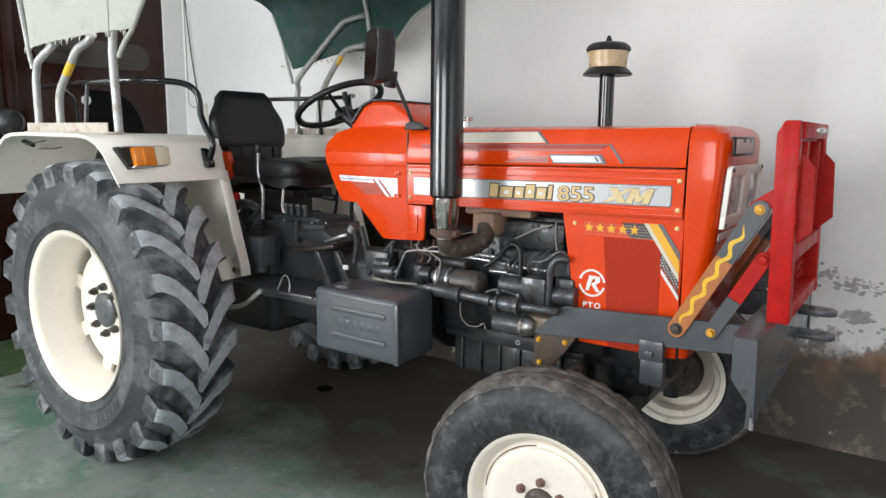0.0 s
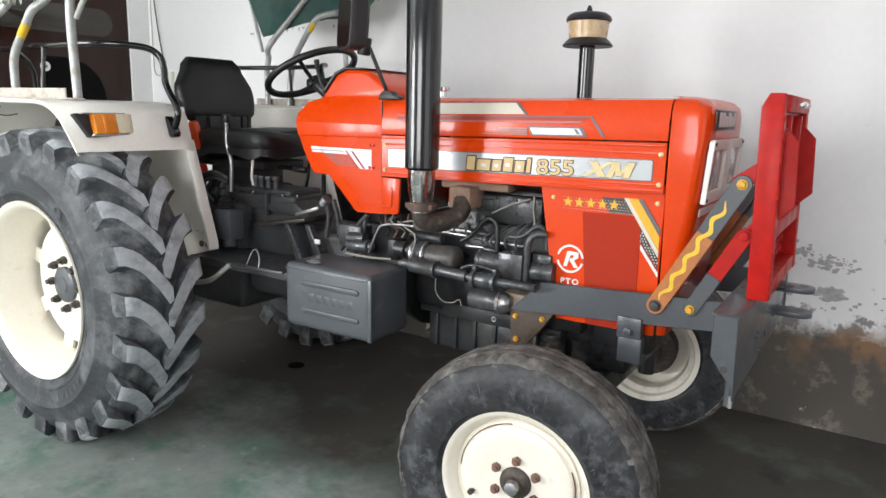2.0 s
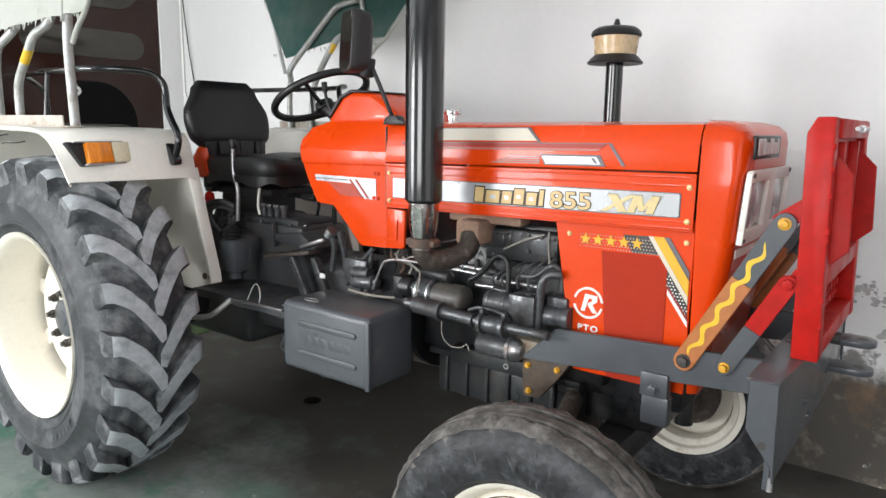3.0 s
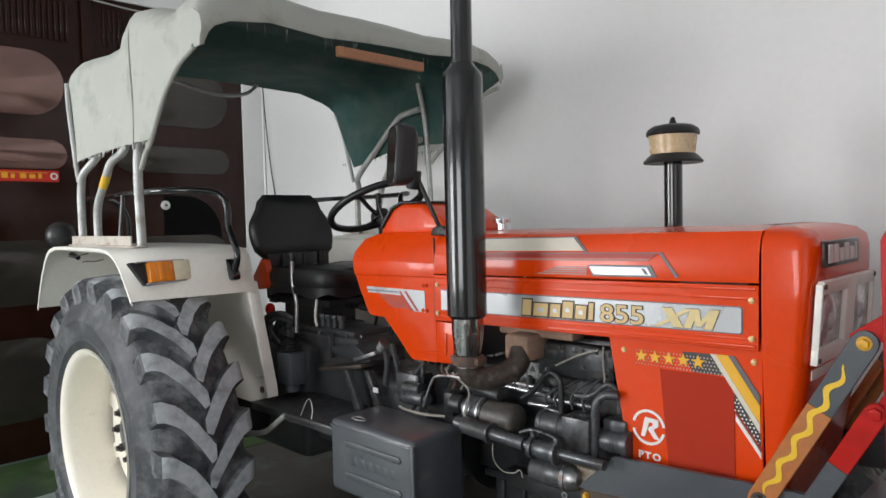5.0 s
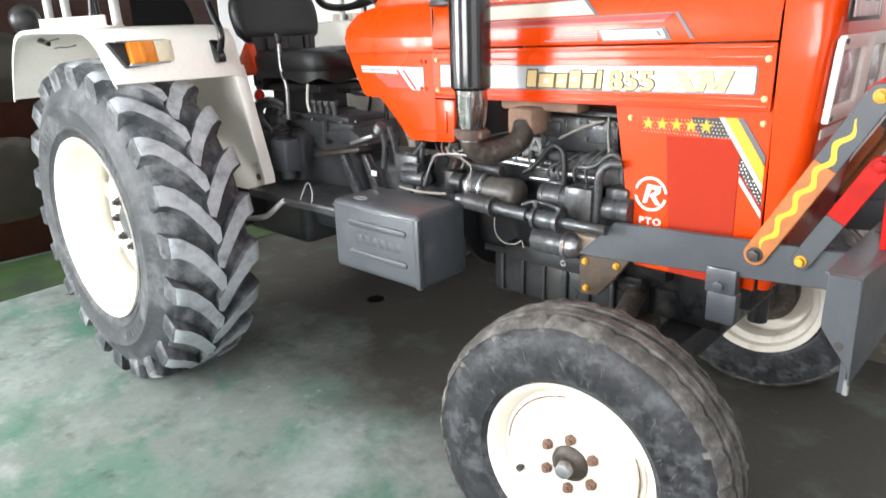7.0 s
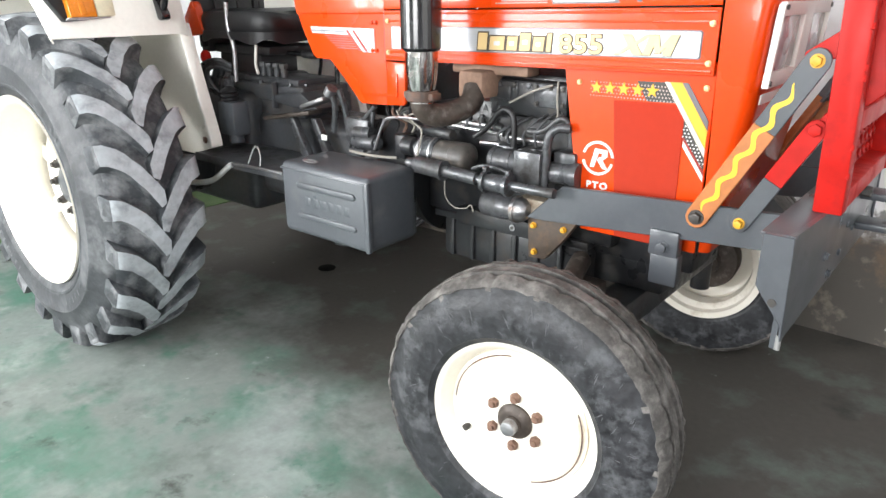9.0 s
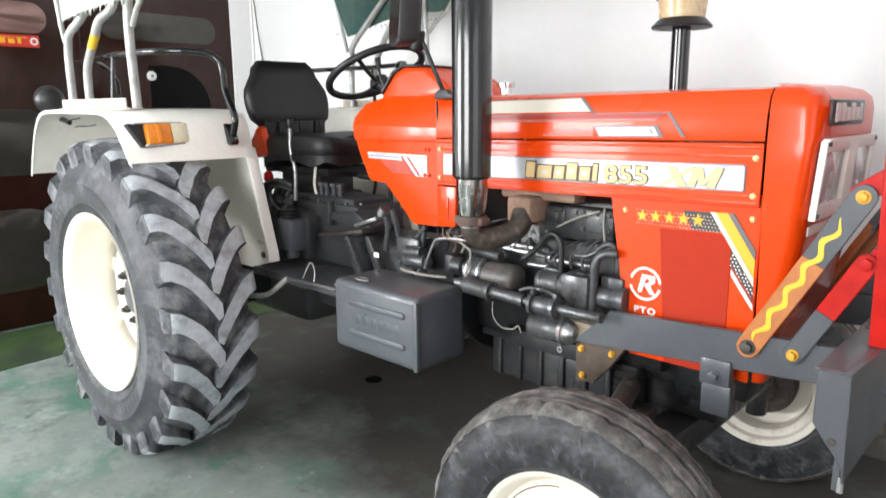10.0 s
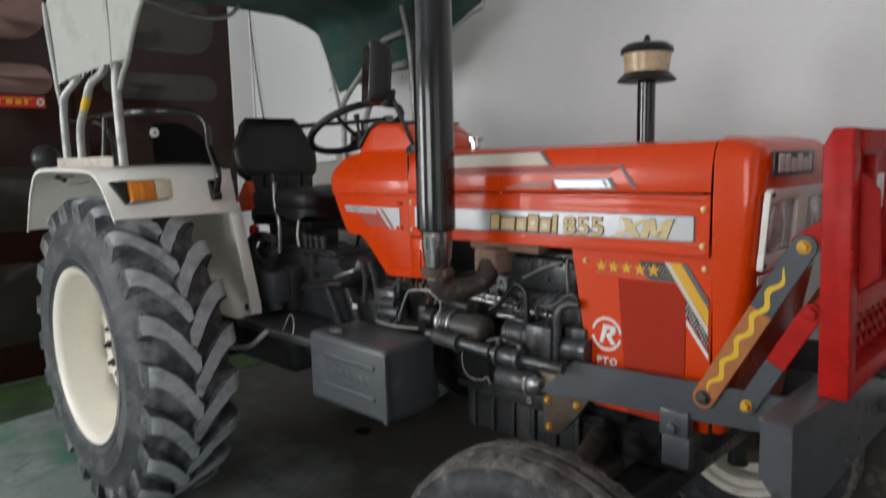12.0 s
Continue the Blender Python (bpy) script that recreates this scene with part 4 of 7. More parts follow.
flank_decal("decal", [(1.345, 1.374), (2.055, 1.374), (2.047, 1.368), (1.345, 1.368)], surface("rose_decal", (0.42, 0.16, 0.14), 0.4, bump=0), bonnet, 0.003)
flank_decal("decal", [(1.868, 1.357), (2.055, 1.357), (2.074, 1.326), (1.884, 1.326)], DECAL_GREY, bonnet, 0.002)
flank_decal("decal", [(1.876, 1.352), (2.046, 1.352), (2.060, 1.331), (1.890, 1.331)], SILVER, bonnet, 0.004, "silver block decal")
flank_decal("decal", [(2.030, 1.349), (2.038, 1.349), (2.050, 1.334), (2.042, 1.334)], DECAL_GREY, bonnet, 0.0055)
for k in range(4):
    z = 1.329 + 0.0062 * k
    flank_decal("decal", [(1.70 + 0.02 * k, z + 0.003), (1.866, z + 0.003), (1.868, z), (1.70 + 0.02 * k, z)], DOT_GREY, bonnet, 0.003)


def plane_decal(name, pts, y, material, parent, proud=0.002, slope=True, label=""):
    bm = bmesh.new()
    grid = [[bm.verts.new((x, y - d, z + (lift(x) if slope else 0))) for x, z in pts] for d in (proud, -0.002)]
    bm.faces.new(grid[0])
    k = len(pts)
    for i in range(k):
        bm.faces.new((grid[0][i], grid[0][(i + 1) % k], grid[1][(i + 1) % k], grid[1][i]))
    return part(name, bm, material, parent, label)


SIDE_Y = -0.252
plane_decal("stripe", [(1.299, 1.268), (2.282, 1.264), (2.287, 1.259), (2.287, 1.202), (2.282, 1.198), (1.299, 1.198)], SIDE_Y, DECAL_GREY, panel_right, 0.002)
plane_decal("stripe", [(1.302, 1.265), (2.280, 1.261), (2.284, 1.257), (2.284, 1.205), (2.280, 1.201), (1.302, 1.201)], SIDE_Y, SILVER, panel_right, 0.004, label="silver name stripe")
# raised lip round the side panel
part("lip", join(prism([(1.272, 1.309), (2.316, 1.309 + lift(2.3)), (2.316, 1.302 + lift(2.3)), (1.272, 1.302)], -0.257, -0.250, "xz", 0.002), prism([(1.272, 1.176), (2.316, 1.176 + lift(2.3)), (2.316, 1.168 + lift(2.3)), (1.272, 1.168)], -0.257, -0.250, "xz", 0.002),
                 prism([(1.272, 1.286), (2.30, 1.286 + lift(2.3)), (2.30, 1.280 + lift(2.3)), (1.272, 1.280)], -0.2545, -0.250, "xz", 0.001), prism([(1.272, 1.192), (2.30, 1.192 + lift(2.3)), (2.30, 1.186 + lift(2.3)), (1.272, 1.186)], -0.2545, -0.250, "xz", 0.001)), ORANGE, panel_right)
# plain gold marks in place of the maker's name
MARK_EDGE = surface("decal_outline", (0.055, 0.036, 0.018), 0.45, bump=0)


def gold_mark(x, wide, z0=1.206, z1=1.252, hole=True):
    slant = 0.004
    out = [(x, z0), (x + wide, z0), (x + wide + slant, z1), (x + slant, z1)]
    plane_decal("name_mark", [(x - 0.004, z0 - 0.004), (x + wide + 0.004, z0 - 0.004), (x + wide + 0.004 + slant, z1 + 0.004), (x - 0.004 + slant, z1 + 0.004)], SIDE_Y, MARK_EDGE, panel_right, 0.005)
    plane_decal("name_mark", out, SIDE_Y, DECAL_GOLD, panel_right, 0.006)
    if hole:
        m = (z0 + z1) / 2
        plane_decal("name_mark", [(x + wide * 0.35, m - 0.006), (x + wide * 0.75, m - 0.006), (x + wide * 0.75, m + 0.005), (x + wide * 0.35, m + 0.005)], SIDE_Y, SILVER, panel_right, 0.007)


for k, (x, wide, low) in enumerate(((1.642, 0.032, 0), (1.683, 0.050, 1), (1.742, 0.034, 1), (1.785, 0.034, 0), (1.828, 0.034, 1), (1.871, 0.014, 0))):
    gold_mark(x, wide, 1.206, 1.243 if low else 1.252, k not in (0, 5))


def lettering(name, text, x, z, high, y, material, parent, extrude=0.001, tilt=0.0, wide=1.0, fat=0.035, apart=1.0):
    """Words in the built-in font, standing on a plane of constant y, as a mesh."""
    curve = bpy.data.curves.new(name, "FONT")
    curve.body, curve.size, curve.extrude = text, high / 0.72, extrude
    curve.offset, curve.space_character = high * fat, apart
    scratch = bpy.data.objects.new(name, curve)
    scene.collection.objects.link(scratch)
    me = bpy.data.meshes.new_from_object(scratch.evaluated_get(bpy.context.evaluated_depsgraph_get()))
    bpy.data.objects.remove(scratch)
    me.transform(Matrix.Translation((x, y, z)) @ Matrix.Rotation(radians(90), 4, "X") @ Matrix.Rotation(radians(tilt), 4, "Z") @ Matrix.Diagonal((wide, 1, 1, 1)))
    me.materials.clear()
    me.materials.append(material)
    ob = new(name, me)
    ob.parent = parent
    return ob


lettering("number", "855", 1.908, 1.2045 + lift(1.91), 0.0485, SIDE_Y - 0.0045, MARK_EDGE, panel_right, 0.001, 1.0, 1.32, 0.06)
lettering("number", "855", 1.908, 1.2045 + lift(1.91), 0.0485, SIDE_Y - 0.0062, DECAL_GOLD, panel_right, 0.001, 1.0, 1.32, 0.015)["label"] = "gold number 855"
# letters after the number, leaning forward: each stroke is a slanted bar with a dark edge
STROKES = [((0.000, 1), (0.028, 1), (0.078, 0), (0.050, 0)), ((-0.004, 0), (0.016, 0), (0.084, 1), (0.064, 1)), ((0.080, 0), (0.099, 0), (0.099, 1), (0.080, 1)),
           ((0.082, 1), (0.104, 1), (0.126, 0.12), (0.110, 0.12)), ((0.112, 0.12), (0.126, 0.12), (0.150, 1), (0.132, 1)), ((0.135, 0), (0.155, 0), (0.155, 1), (0.135, 1))]


def leaning_letters(grow, out):
    bars = []
    for k, stroke in enumerate(STROKES):
        mu, mv = sum(p[0] for p in stroke) / 4, sum(p[1] for p in stroke) / 4
        ring = []
        for u, v in stroke:
            u, v = u + math.copysign(grow, u - mu), 0.045 * v + math.copysign(grow, v - mv)
            x = 2.072 + 0.93 * u + 0.38 * v
            ring.append((x, 1.2055 + lift(2.1) + v + 0.0175 * (x - 2.078)))
        bars.append(prism(ring, SIDE_Y - out - 0.0001 * k, SIDE_Y - out + 0.002, "xz", 0))
    return join(*bars)


part("letters", leaning_letters(0.0026, 0.0052), MARK_EDGE, panel_right, "dark edge of the letters XM")
part("letters", leaning_letters(-0.0012, 0.0068), surface("pale_gold_decal", (0.70, 0.55, 0.27), 0.4, bump=0), panel_right, "gold letters XM")


def bolt(p, r, parent, material=STEEL, way=(0, -1, 0), high=0.006, n=6, label=""):
    p, w = Vector(p), Vector(way).normalized()
    return part("bolt", join(rod(p - 0.002 * w, p + 0.002 * w, r * 1.35, n=20), rod(p, p + high * w, r, n=n, b=r * 0.15)), material, parent, label)


BRASS = surface("brass_screw", (0.62, 0.45, 0.22), 0.4, metal=0.5, bump=0)
for x, z in ((2.307, 1.279), (2.307, 1.190), (1.284, 1.283), (1.284, 1.188)):
    bolt((x, -0.254, z + lift(x)), 0.0055, panel_right, BRASS, n=14)
for x, z in ((1.962, 1.140), (2.302, 1.149)):
    bolt((x, -0.227, z), 0.0055, plate, BRASS, n=14)
for x, z in ((1.205, 1.276), (1.222, 1.276), (1.205, 1.190), (1.222, 1.190)):
    bolt((x, -0.246, z), 0.0055, cowl, ORANGE, n=14)

# decals of the radiator plate
PY = -0.226
BRICK_DECAL = surface("brick_red_decal", (0.40, 0.028, 0.008), 0.6, vary=0.05, bump=0.0)
BRICK_DECAL.node_tree.nodes["Principled BSDF"].inputs["Specular IOR Level"].default_value = 0.2
DOTS = surface("dotted_decal", (0.05, 0.045, 0.042), 0.5, bump=0)
plane_decal("decal", [(2.125, 1.154), (2.205, 1.156), (2.24, 1.107), (2.155, 1.105)], PY, DOTS, plate, 0.001, False)
plane_decal("decal", [(2.255, 1.07), (2.316, 0.985), (2.318, 0.93), (2.258, 1.02)], PY, DOTS, plate, 0.001, False)
dot_bm, dot_bm2 = bmesh.new(), bmesh.new()
for bmx, x0, z0, nx, nz, keep in ((dot_bm, 1.998, 1.109, 27, 5, lambda x, z: x < 2.238 - 0.7 * (z - 1.107)), (dot_bm2, 2.258, 0.94, 7, 15, lambda x, z: 1.012 - 1.45 * (x - 2.258) < z < 1.062 - 1.40 * (x - 2.258))):
    for i in range(nx):
        for j in range(nz):
            x, z = x0 + 0.0088 * i + 0.0044 * (j % 2), z0 + 0.0088 * j
            if keep(x, z):
                h = 0.0027 if x > 2.12 else 0.0021
                bmx.faces.new([bmx.verts.new((x + a, PY - 0.0022, z + b)) for a, b in ((0, -h), (h, 0), (0, h), (-h, 0))])
part("dots", dot_bm, surface("pale_dots", (0.42, 0.34, 0.30), 0.5, bump=0), plate)
part("dots", dot_bm2, DECAL_WHITE, plate)
for k in range(5):
    cx, cz = 2.014 + 0.0385 * k, 1.130 + 0.0006 * k
    plane_decal("star", [(cx + (0.0180 if i % 2 == 0 else 0.0075) * math.sin(math.pi * i / 5), cz + (0.0180 if i % 2 == 0 else 0.0075) * math.cos(math.pi * i / 5)) for i in range(10)], PY, DECAL_YELLOW, plate, 0.0035, False, "gold star decal")
plane_decal("panel_decal", [(2.066, 1.101), (2.247, 1.104), (2.256, 1.096), (2.258, 0.735), (2.098, 0.735)], PY, BRICK_DECAL, plate, 0.0028, False, "darker red panel decal")
plane_decal("band", [(2.198, 1.157), (2.212, 1.157), (2.316, 1.003), (2.316, 0.983)], PY, DECAL_CREAM, plate, 0.0034, False)
plane_decal("band", [(2.212, 1.157), (2.242, 1.158), (2.316, 1.048), (2.316, 1.005)], PY, DECAL_YELLOW, plate, 0.0034, False, "yellow slanting band")
plane_decal("band", [(2.242, 1.158), (2.257, 1.158), (2.316, 1.072), (2.316, 1.050)], PY, DECAL_GREY, plate, 0.0034, False)
plane_decal("band", [(2.260, 1.018), (2.260, 1.003), (2.319, 0.922), (2.319, 0.937)], PY, DECAL_WHITE, plate, 0.0034, False)
plane_decal("band", [(2.260, 1.027), (2.260, 1.020), (2.319, 0.940), (2.319, 0.948)], PY, DECAL_MAROON, plate, 0.0034, False)


def ring_arc(cx, cz, r0, r1, a0, a1, n=18):
    return arc(cx, cz, r1, a0, a1, n) + arc(cx, cz, r0, a1, a0, n)


EMX, EMZ = 2.032, 0.942
part("emblem", join(*[prism(ring_arc(EMX, EMZ, 0.040, 0.047, a, b), PY - 0.003, PY + 0.001, "xz", 0) for a, b in ((8, 165), (192, 345))],
                    prism([(EMX - 0.022, EMZ - 0.026), (EMX - 0.010, EMZ - 0.026), (EMX + 0.002, EMZ + 0.014), (EMX + 0.012, EMZ + 0.014), (EMX + 0.012, EMZ + 0.006), (EMX + 0.001, EMZ + 0.001), (EMX - 0.001, EMZ - 0.006),
                           (EMX + 0.016, EMZ - 0.028), (EMX + 0.030, EMZ - 0.028), (EMX + 0.014, EMZ - 0.004), (EMX + 0.028, EMZ + 0.006), (EMX + 0.028, EMZ + 0.024), (EMX - 0.010, EMZ + 0.026), (EMX - 0.012, EMZ + 0.018)], PY - 0.003, PY + 0.001, "xz", 0)), DECAL_WHITE, plate, "white round emblem")
lettering("wording", "PTO", 2.002, 0.858, 0.0185, PY - 0.002, DECAL_WHITE, plate, 0.001, 0.0, 1.12, 0.05, 1.3)["label"] = "white letters PTO"

# decal of the cowl
CWY = -0.244
plane_decal("decal", [(0.902, 1.258), (1.213, 1.257), (1.215, 1.183), (1.160, 1.183), (1.098, 1.234), (0.910, 1.236)], CWY, SILVER, cowl, 0.003, False, "silver stripe decal")
for x in (1.082, 1.112):
    plane_decal("decal", [(x, 1.250), (x + 0.010, 1.250), (x + 0.072, 1.185), (x + 0.060, 1.185)], CWY, DECAL_MAROON, cowl, 0.0045, False)
plane_decal("decal", [(0.905, 1.2475), (1.075, 1.2475), (1.080, 1.2435), (0.906, 1.2435)], CWY, DECAL_GREY, cowl, 0.0045, False)
for k in range(6):
    z = 1.190 + 0.0075 * k
    plane_decal("decal", [(1.035 - 0.012 * k, z + 0.0026), (1.148 - 0.009 * k, z + 0.0026), (1.151 - 0.009 * k, z), (1.035 - 0.012 * k, z)], CWY, DECAL_GREY, cowl, 0.0025, False)
part("pressing", prism([(1.17, 1.040), (1.305, 1.045), (1.312, 1.052), (1.312, 1.120), (1.304, 1.120), (1.304, 1.056), (1.168, 1.048)], CWY - 0.003, CWY + 0.001, "xz", 0.001), ORANGE, cowl)
part("seam", box(1.2600, 1.2635, -0.2475, -0.24, 1.162, 1.44, 0.0005, 1), DECAL_BLACK, cowl)

# engine
engine = part("engine_block", join(box(1.34, 2.06, -0.155, 0.155, 0.66, 1.02, 0.02), box(1.60, 2.02, -0.14, 0.14, 1.0, 1.14, 0.012)), ENGINE, tractor, "dark grey painted engine block")
part("bell_housing", join(lathe([(0.0, 1.16), (0.20, 1.16), (0.215, 1.18), (0.215, 1.33), (0.235, 1.34), (0.235, 1.365), (0.0, 1.365)], 40, Matrix.Translation((0, 0, 0.78)) @ Matrix.Rotation(radians(-90), 4, "Z"))), ENGINE, tractor, "round cast bell housing")
sump = part("oil_sump", box(1.42, 1.98, -0.145, 0.145, 0.50, 0.645, 0.02), ENGINE, tractor, "ribbed grey oil sump")
for k in range(6):
    part("rib", box(1.455 + 0.085 * k, 1.475 + 0.085 * k, -0.156, 0.156, 0.508, 0.640, 0.005), ENGINE, sump)
part("flange", box(1.40, 1.99, -0.168, 0.168, 0.644, 0.668, 0.004), ENGINE, sump)
part("cover", join(box(1.65, 1.90, -0.175, -0.13, 1.02, 1.125, 0.012), box(1.91, 2.02, -0.17, -0.13, 1.04, 1.12, 0.012)), ENGINE, engine)
for x, z in ((1.67, 1.108), (1.77, 1.108), (1.88, 1.108), (1.67, 1.035), (1.88, 1.035)):
    bolt((x, -0.175, z), 0.008, engine, ENGINE_BRIGHT)
part("warning_plate", box(1.607, 1.650, -0.192, -0.188, 1.008, 1.056, 0.001, 1), surface("worn_plate", (0.4, 0.4, 0.4), 0.5, dirt=(0.12, 0.12, 0.12), dirt_at=0.5, dirt_size=60), engine, "worn pale warning plate")
part("plate_mark", prism([(1.618, 1.028), (1.638, 1.028), (1.628, 1.046)], -0.194, -0.191, "xz", 0), DECAL_BLACK, engine)
# starter motor
ALONG = Matrix.Rotation(radians(-90), 4, "Z")
part("starter_motor", lathe([(0, 1.416), (0.034, 1.416), (0.044, 1.420), (0.050, 1.426), (0.050, 1.488), (0.045, 1.496), (0, 1.497)], 36, Matrix.Translation((0, -0.252, 0.888)) @ ALONG), ENGINE_BRIGHT, engine, "worn grey starter motor")
part("motor_body", lathe([(0, 1.496), (0.041, 1.498), (0.046, 1.504), (0.046, 1.560), (0.048, 1.562), (0.048, 1.606), (0.045, 1.616), (0.034, 1.624), (0, 1.626)], 36, Matrix.Translation((0, -0.257, 0.886)) @ ALONG), surface("dusty_motor_paint", (0.058, 0.053, 0.048), 0.38, vary=0.4, size=20, bump=0.12, dirt=(0.13, 0.11, 0.09), dirt_at=0.60, dirt_size=24), engine, "dusty brown motor body")
part("solenoid", join(lathe([(0, 1.335), (0.026, 1.335), (0.031, 1.341), (0.031, 1.385), (0.022, 1.392), (0.020, 1.42), (0, 1.42)], 30, Matrix.Translation((0, -0.245, 0.892)) @ ALONG), box(1.30, 1.345, -0.255, -0.19, 0.845, 0.925, 0.006)), ENGINE, engine)
for x in (1.433, 1.482):
    part("band", lathe([(0.0512, x), (0.0512, x + 0.007), (0.048, x + 0.007), (0.048, x)], 36, Matrix.Translation((0, -0.252, 0.888)) @ ALONG, closed=True), STEEL, engine)
for a in range(0, 360, 60):
    bolt((1.416, -0.252 + 0.028 * math.cos(radians(a)), 0.888 + 0.028 * math.sin(radians(a))), 0.005, engine, STEEL, (-1, 0, 0), 0.005)
part("small_motor", join(rod((1.43, -0.245, 0.955), (1.55, -0.255, 0.952), 0.017, b=0.004), rod((1.40, -0.245, 0.955), (1.43, -0.245, 0.955), 0.009)), ENGINE, engine)
# steering rod along the flank
part("steering_rod", join(rod((1.462, -0.33, 0.862), (1.572, -0.33, 0.857), 0.027, b=0.006), rod((1.43, -0.33, 0.863), (1.47, -0.33, 0.862), 0.016), rod((1.56, -0.33, 0.858), (1.70, -0.33, 0.852), 0.019), rod((1.69, -0.33, 0.852), (1.735, -0.33, 0.850), 0.012),
                          rod((1.735, -0.33, 0.850), (1.815, -0.33, 0.849), 0.026, b=0.005), rod((1.80, -0.33, 0.850), (1.962, -0.33, 0.851), 0.014)), ENGINE_BRIGHT, tractor, "grey painted steering drag rod")
for x in (1.733, 1.812):
    part("clamp", join(rod((x - 0.006, -0.33, 0.85), (x + 0.006, -0.33, 0.85), 0.033), box(x - 0.007, x + 0.007, -0.34, -0.32, 0.874, 0.894, 0.003)), ENGINE_BRIGHT, engine)
part("clamp", rod((1.566, -0.33, 0.857), (1.577, -0.33, 0.857), 0.031), ENGINE_BRIGHT, engine)
part("oil_line", tube([(1.66, -0.30, 0.87), (1.70, -0.30, 0.885), (1.76, -0.30, 0.884), (1.80, -0.30, 0.875)], 0.006, 8), ENGINE_BRIGHT, engine)
# oil filter
part("oil_filter", lathe([(0, 1.69), (0.036, 1.69), (0.038, 1.695), (0.038, 1.80), (0, 1.80)], 32, Matrix.Translation((0, -0.27, 0.764)) @ Matrix.Rotation(radians(-90), 4, "Z")), ENGINE_BRIGHT, engine, "grey canister oil filter")
part("ring", lathe([(0.041, 1.80), (0.041, 1.812), (0.036, 1.812), (0.036, 1.80)], 32, Matrix.Translation((0, -0.27, 0.765)) @ Matrix.Rotation(radians(-90), 4, "Z"), closed=True), STEEL, engine)
part("filter_end", lathe([(0.037, 1.808), (0.035, 1.83), (0.022, 1.846), (0, 1.85)], 32, Matrix.Translation((0, -0.27, 0.765)) @ Matrix.Rotation(radians(-90), 4, "Z")), STEEL, engine)
# injection pump group
part("injection_pump", join(box(1.798, 1.886, -0.288, -0.20, 0.851, 0.943, 0.004), rod((1.70, -0.25, 0.899), (1.80, -0.25, 0.899), 0.036, b=0.004), rod((1.712, -0.25, 0.899), (1.718, -0.25, 0.899), 0.038), rod((1.770, -0.25, 0.899), (1.778, -0.25, 0.899), 0.038), box(1.70, 1.76, -0.24, -0.15, 0.87, 0.94, 0.006)), ENGINE_BRIGHT, engine, "grey fuel injection pump")
part("delivery_line", tube([(1.888, -0.265, 0.83), (1.893, -0.265, 0.93), (1.897, -0.265, 0.985), (1.915, -0.255, 1.012), (1.95, -0.24, 1.015)], 0.013, 10), ENGINE_BRIGHT, engine)
part("pump_body", join(rod((1.89, -0.235, 0.884), (1.970, -0.235, 0.886), 0.031, b=0.004), rod((1.965, -0.235, 0.886), (1.985, -0.235, 0.886), 0.035), box(1.90, 1.97, -0.24, -0.18, 0.905, 0.945, 0.008)), ENGINE_BRIGHT, engine)
for k, x in enumerate((1.70, 1.735, 1.79, 1.83)):
    part("delivery_line", tube([(x, -0.22, 0.945), (x, -0.225, 0.97 + 0.006 * k), (x + 0.03, -0.205, 0.995 + 0.012 * k), (x + 0.05, -0.17, 1.01 + 0.012 * k)], 0.0045, 8), ENGINE_BRIGHT, engine)
part("hose", tube([(1.766, -0.24, 0.935), (1.766, -0.24, 0.99), (1.759, -0.24, 1.031), (1.732, -0.24, 1.047), (1.705, -0.24, 1.03), (1.686, -0.24, 1.005), (1.655, -0.24, 0.975), (1.623, -0.24, 0.954)], 0.009, 10), PLASTIC, engine, "black rubber hose")
part("hose", tube([(1.802, -0.22, 0.988), (1.84, -0.22, 0.991), (1.867, -0.22, 1.004), (1.895, -0.22, 1.028), (1.918, -0.22, 1.034), (1.938, -0.22, 1.012), (1.942, -0.22, 0.96)], 0.009, 10), ENGINE_BRIGHT, engine)
for a, b in (((1.50, 0.971), (1.705, 0.964)), ((1.62, 0.930), (1.74, 0.935)), ((1.715, 0.959), (1.85, 0.957)), ((1.52, 0.986), (1.70, 0.984))):
    part("pipe", rod((a[0], -0.203, a[1]), (b[0], -0.203, b[1]), 0.0075, n=12), STEEL, engine, "bright worn steel pipe")
part("head_block", join(box(1.641, 1.732, -0.178, -0.13, 1.057, 1.120, 0.006), box(1.66, 1.71, -0.182, -0.13, 1.066, 1.105, 0.004)), ENGINE, engine)
part("head_block", box(1.789, 1.900, -0.180, -0.13, 1.052, 1.120, 0.006), ENGINE_BRIGHT, engine)
for x, z in ((1.80, 1.108), (1.845, 1.11), (1.888, 1.108), (1.80, 1.062), (1.888, 1.064), (1.65, 1.11), (1.722, 1.11)):
    bolt((x, -0.181, z), 0.006, engine, DARK_NUT)
part("sump_bracket", join(box(1.52, 1.83, -0.200, -0.185, 0.650, 0.702, 0.003), box(1.52, 1.83, -0.20, -0.15, 0.695, 0.702, 0.002)), ENGINE, engine)
part("bracket_hole", rod((1.745, -0.2005, 0.676), (1.745, -0.204, 0.676), 0.010, n=16), STEEL, engine)
part("hole_core", rod((1.745, -0.2035, 0.676), (1.745, -0.205, 0.676), 0.006, n=12), DARK_NUT, engine)
for x in (1.57, 1.62, 1.67):
    part("fuel_cup", join(rod((x, -0.20, 0.975), (x, -0.20, 1.005), 0.011), rod((x, -0.20, 1.0), (x, -0.20, 1.015), 0.007)), ENGINE_BRIGHT, engine)
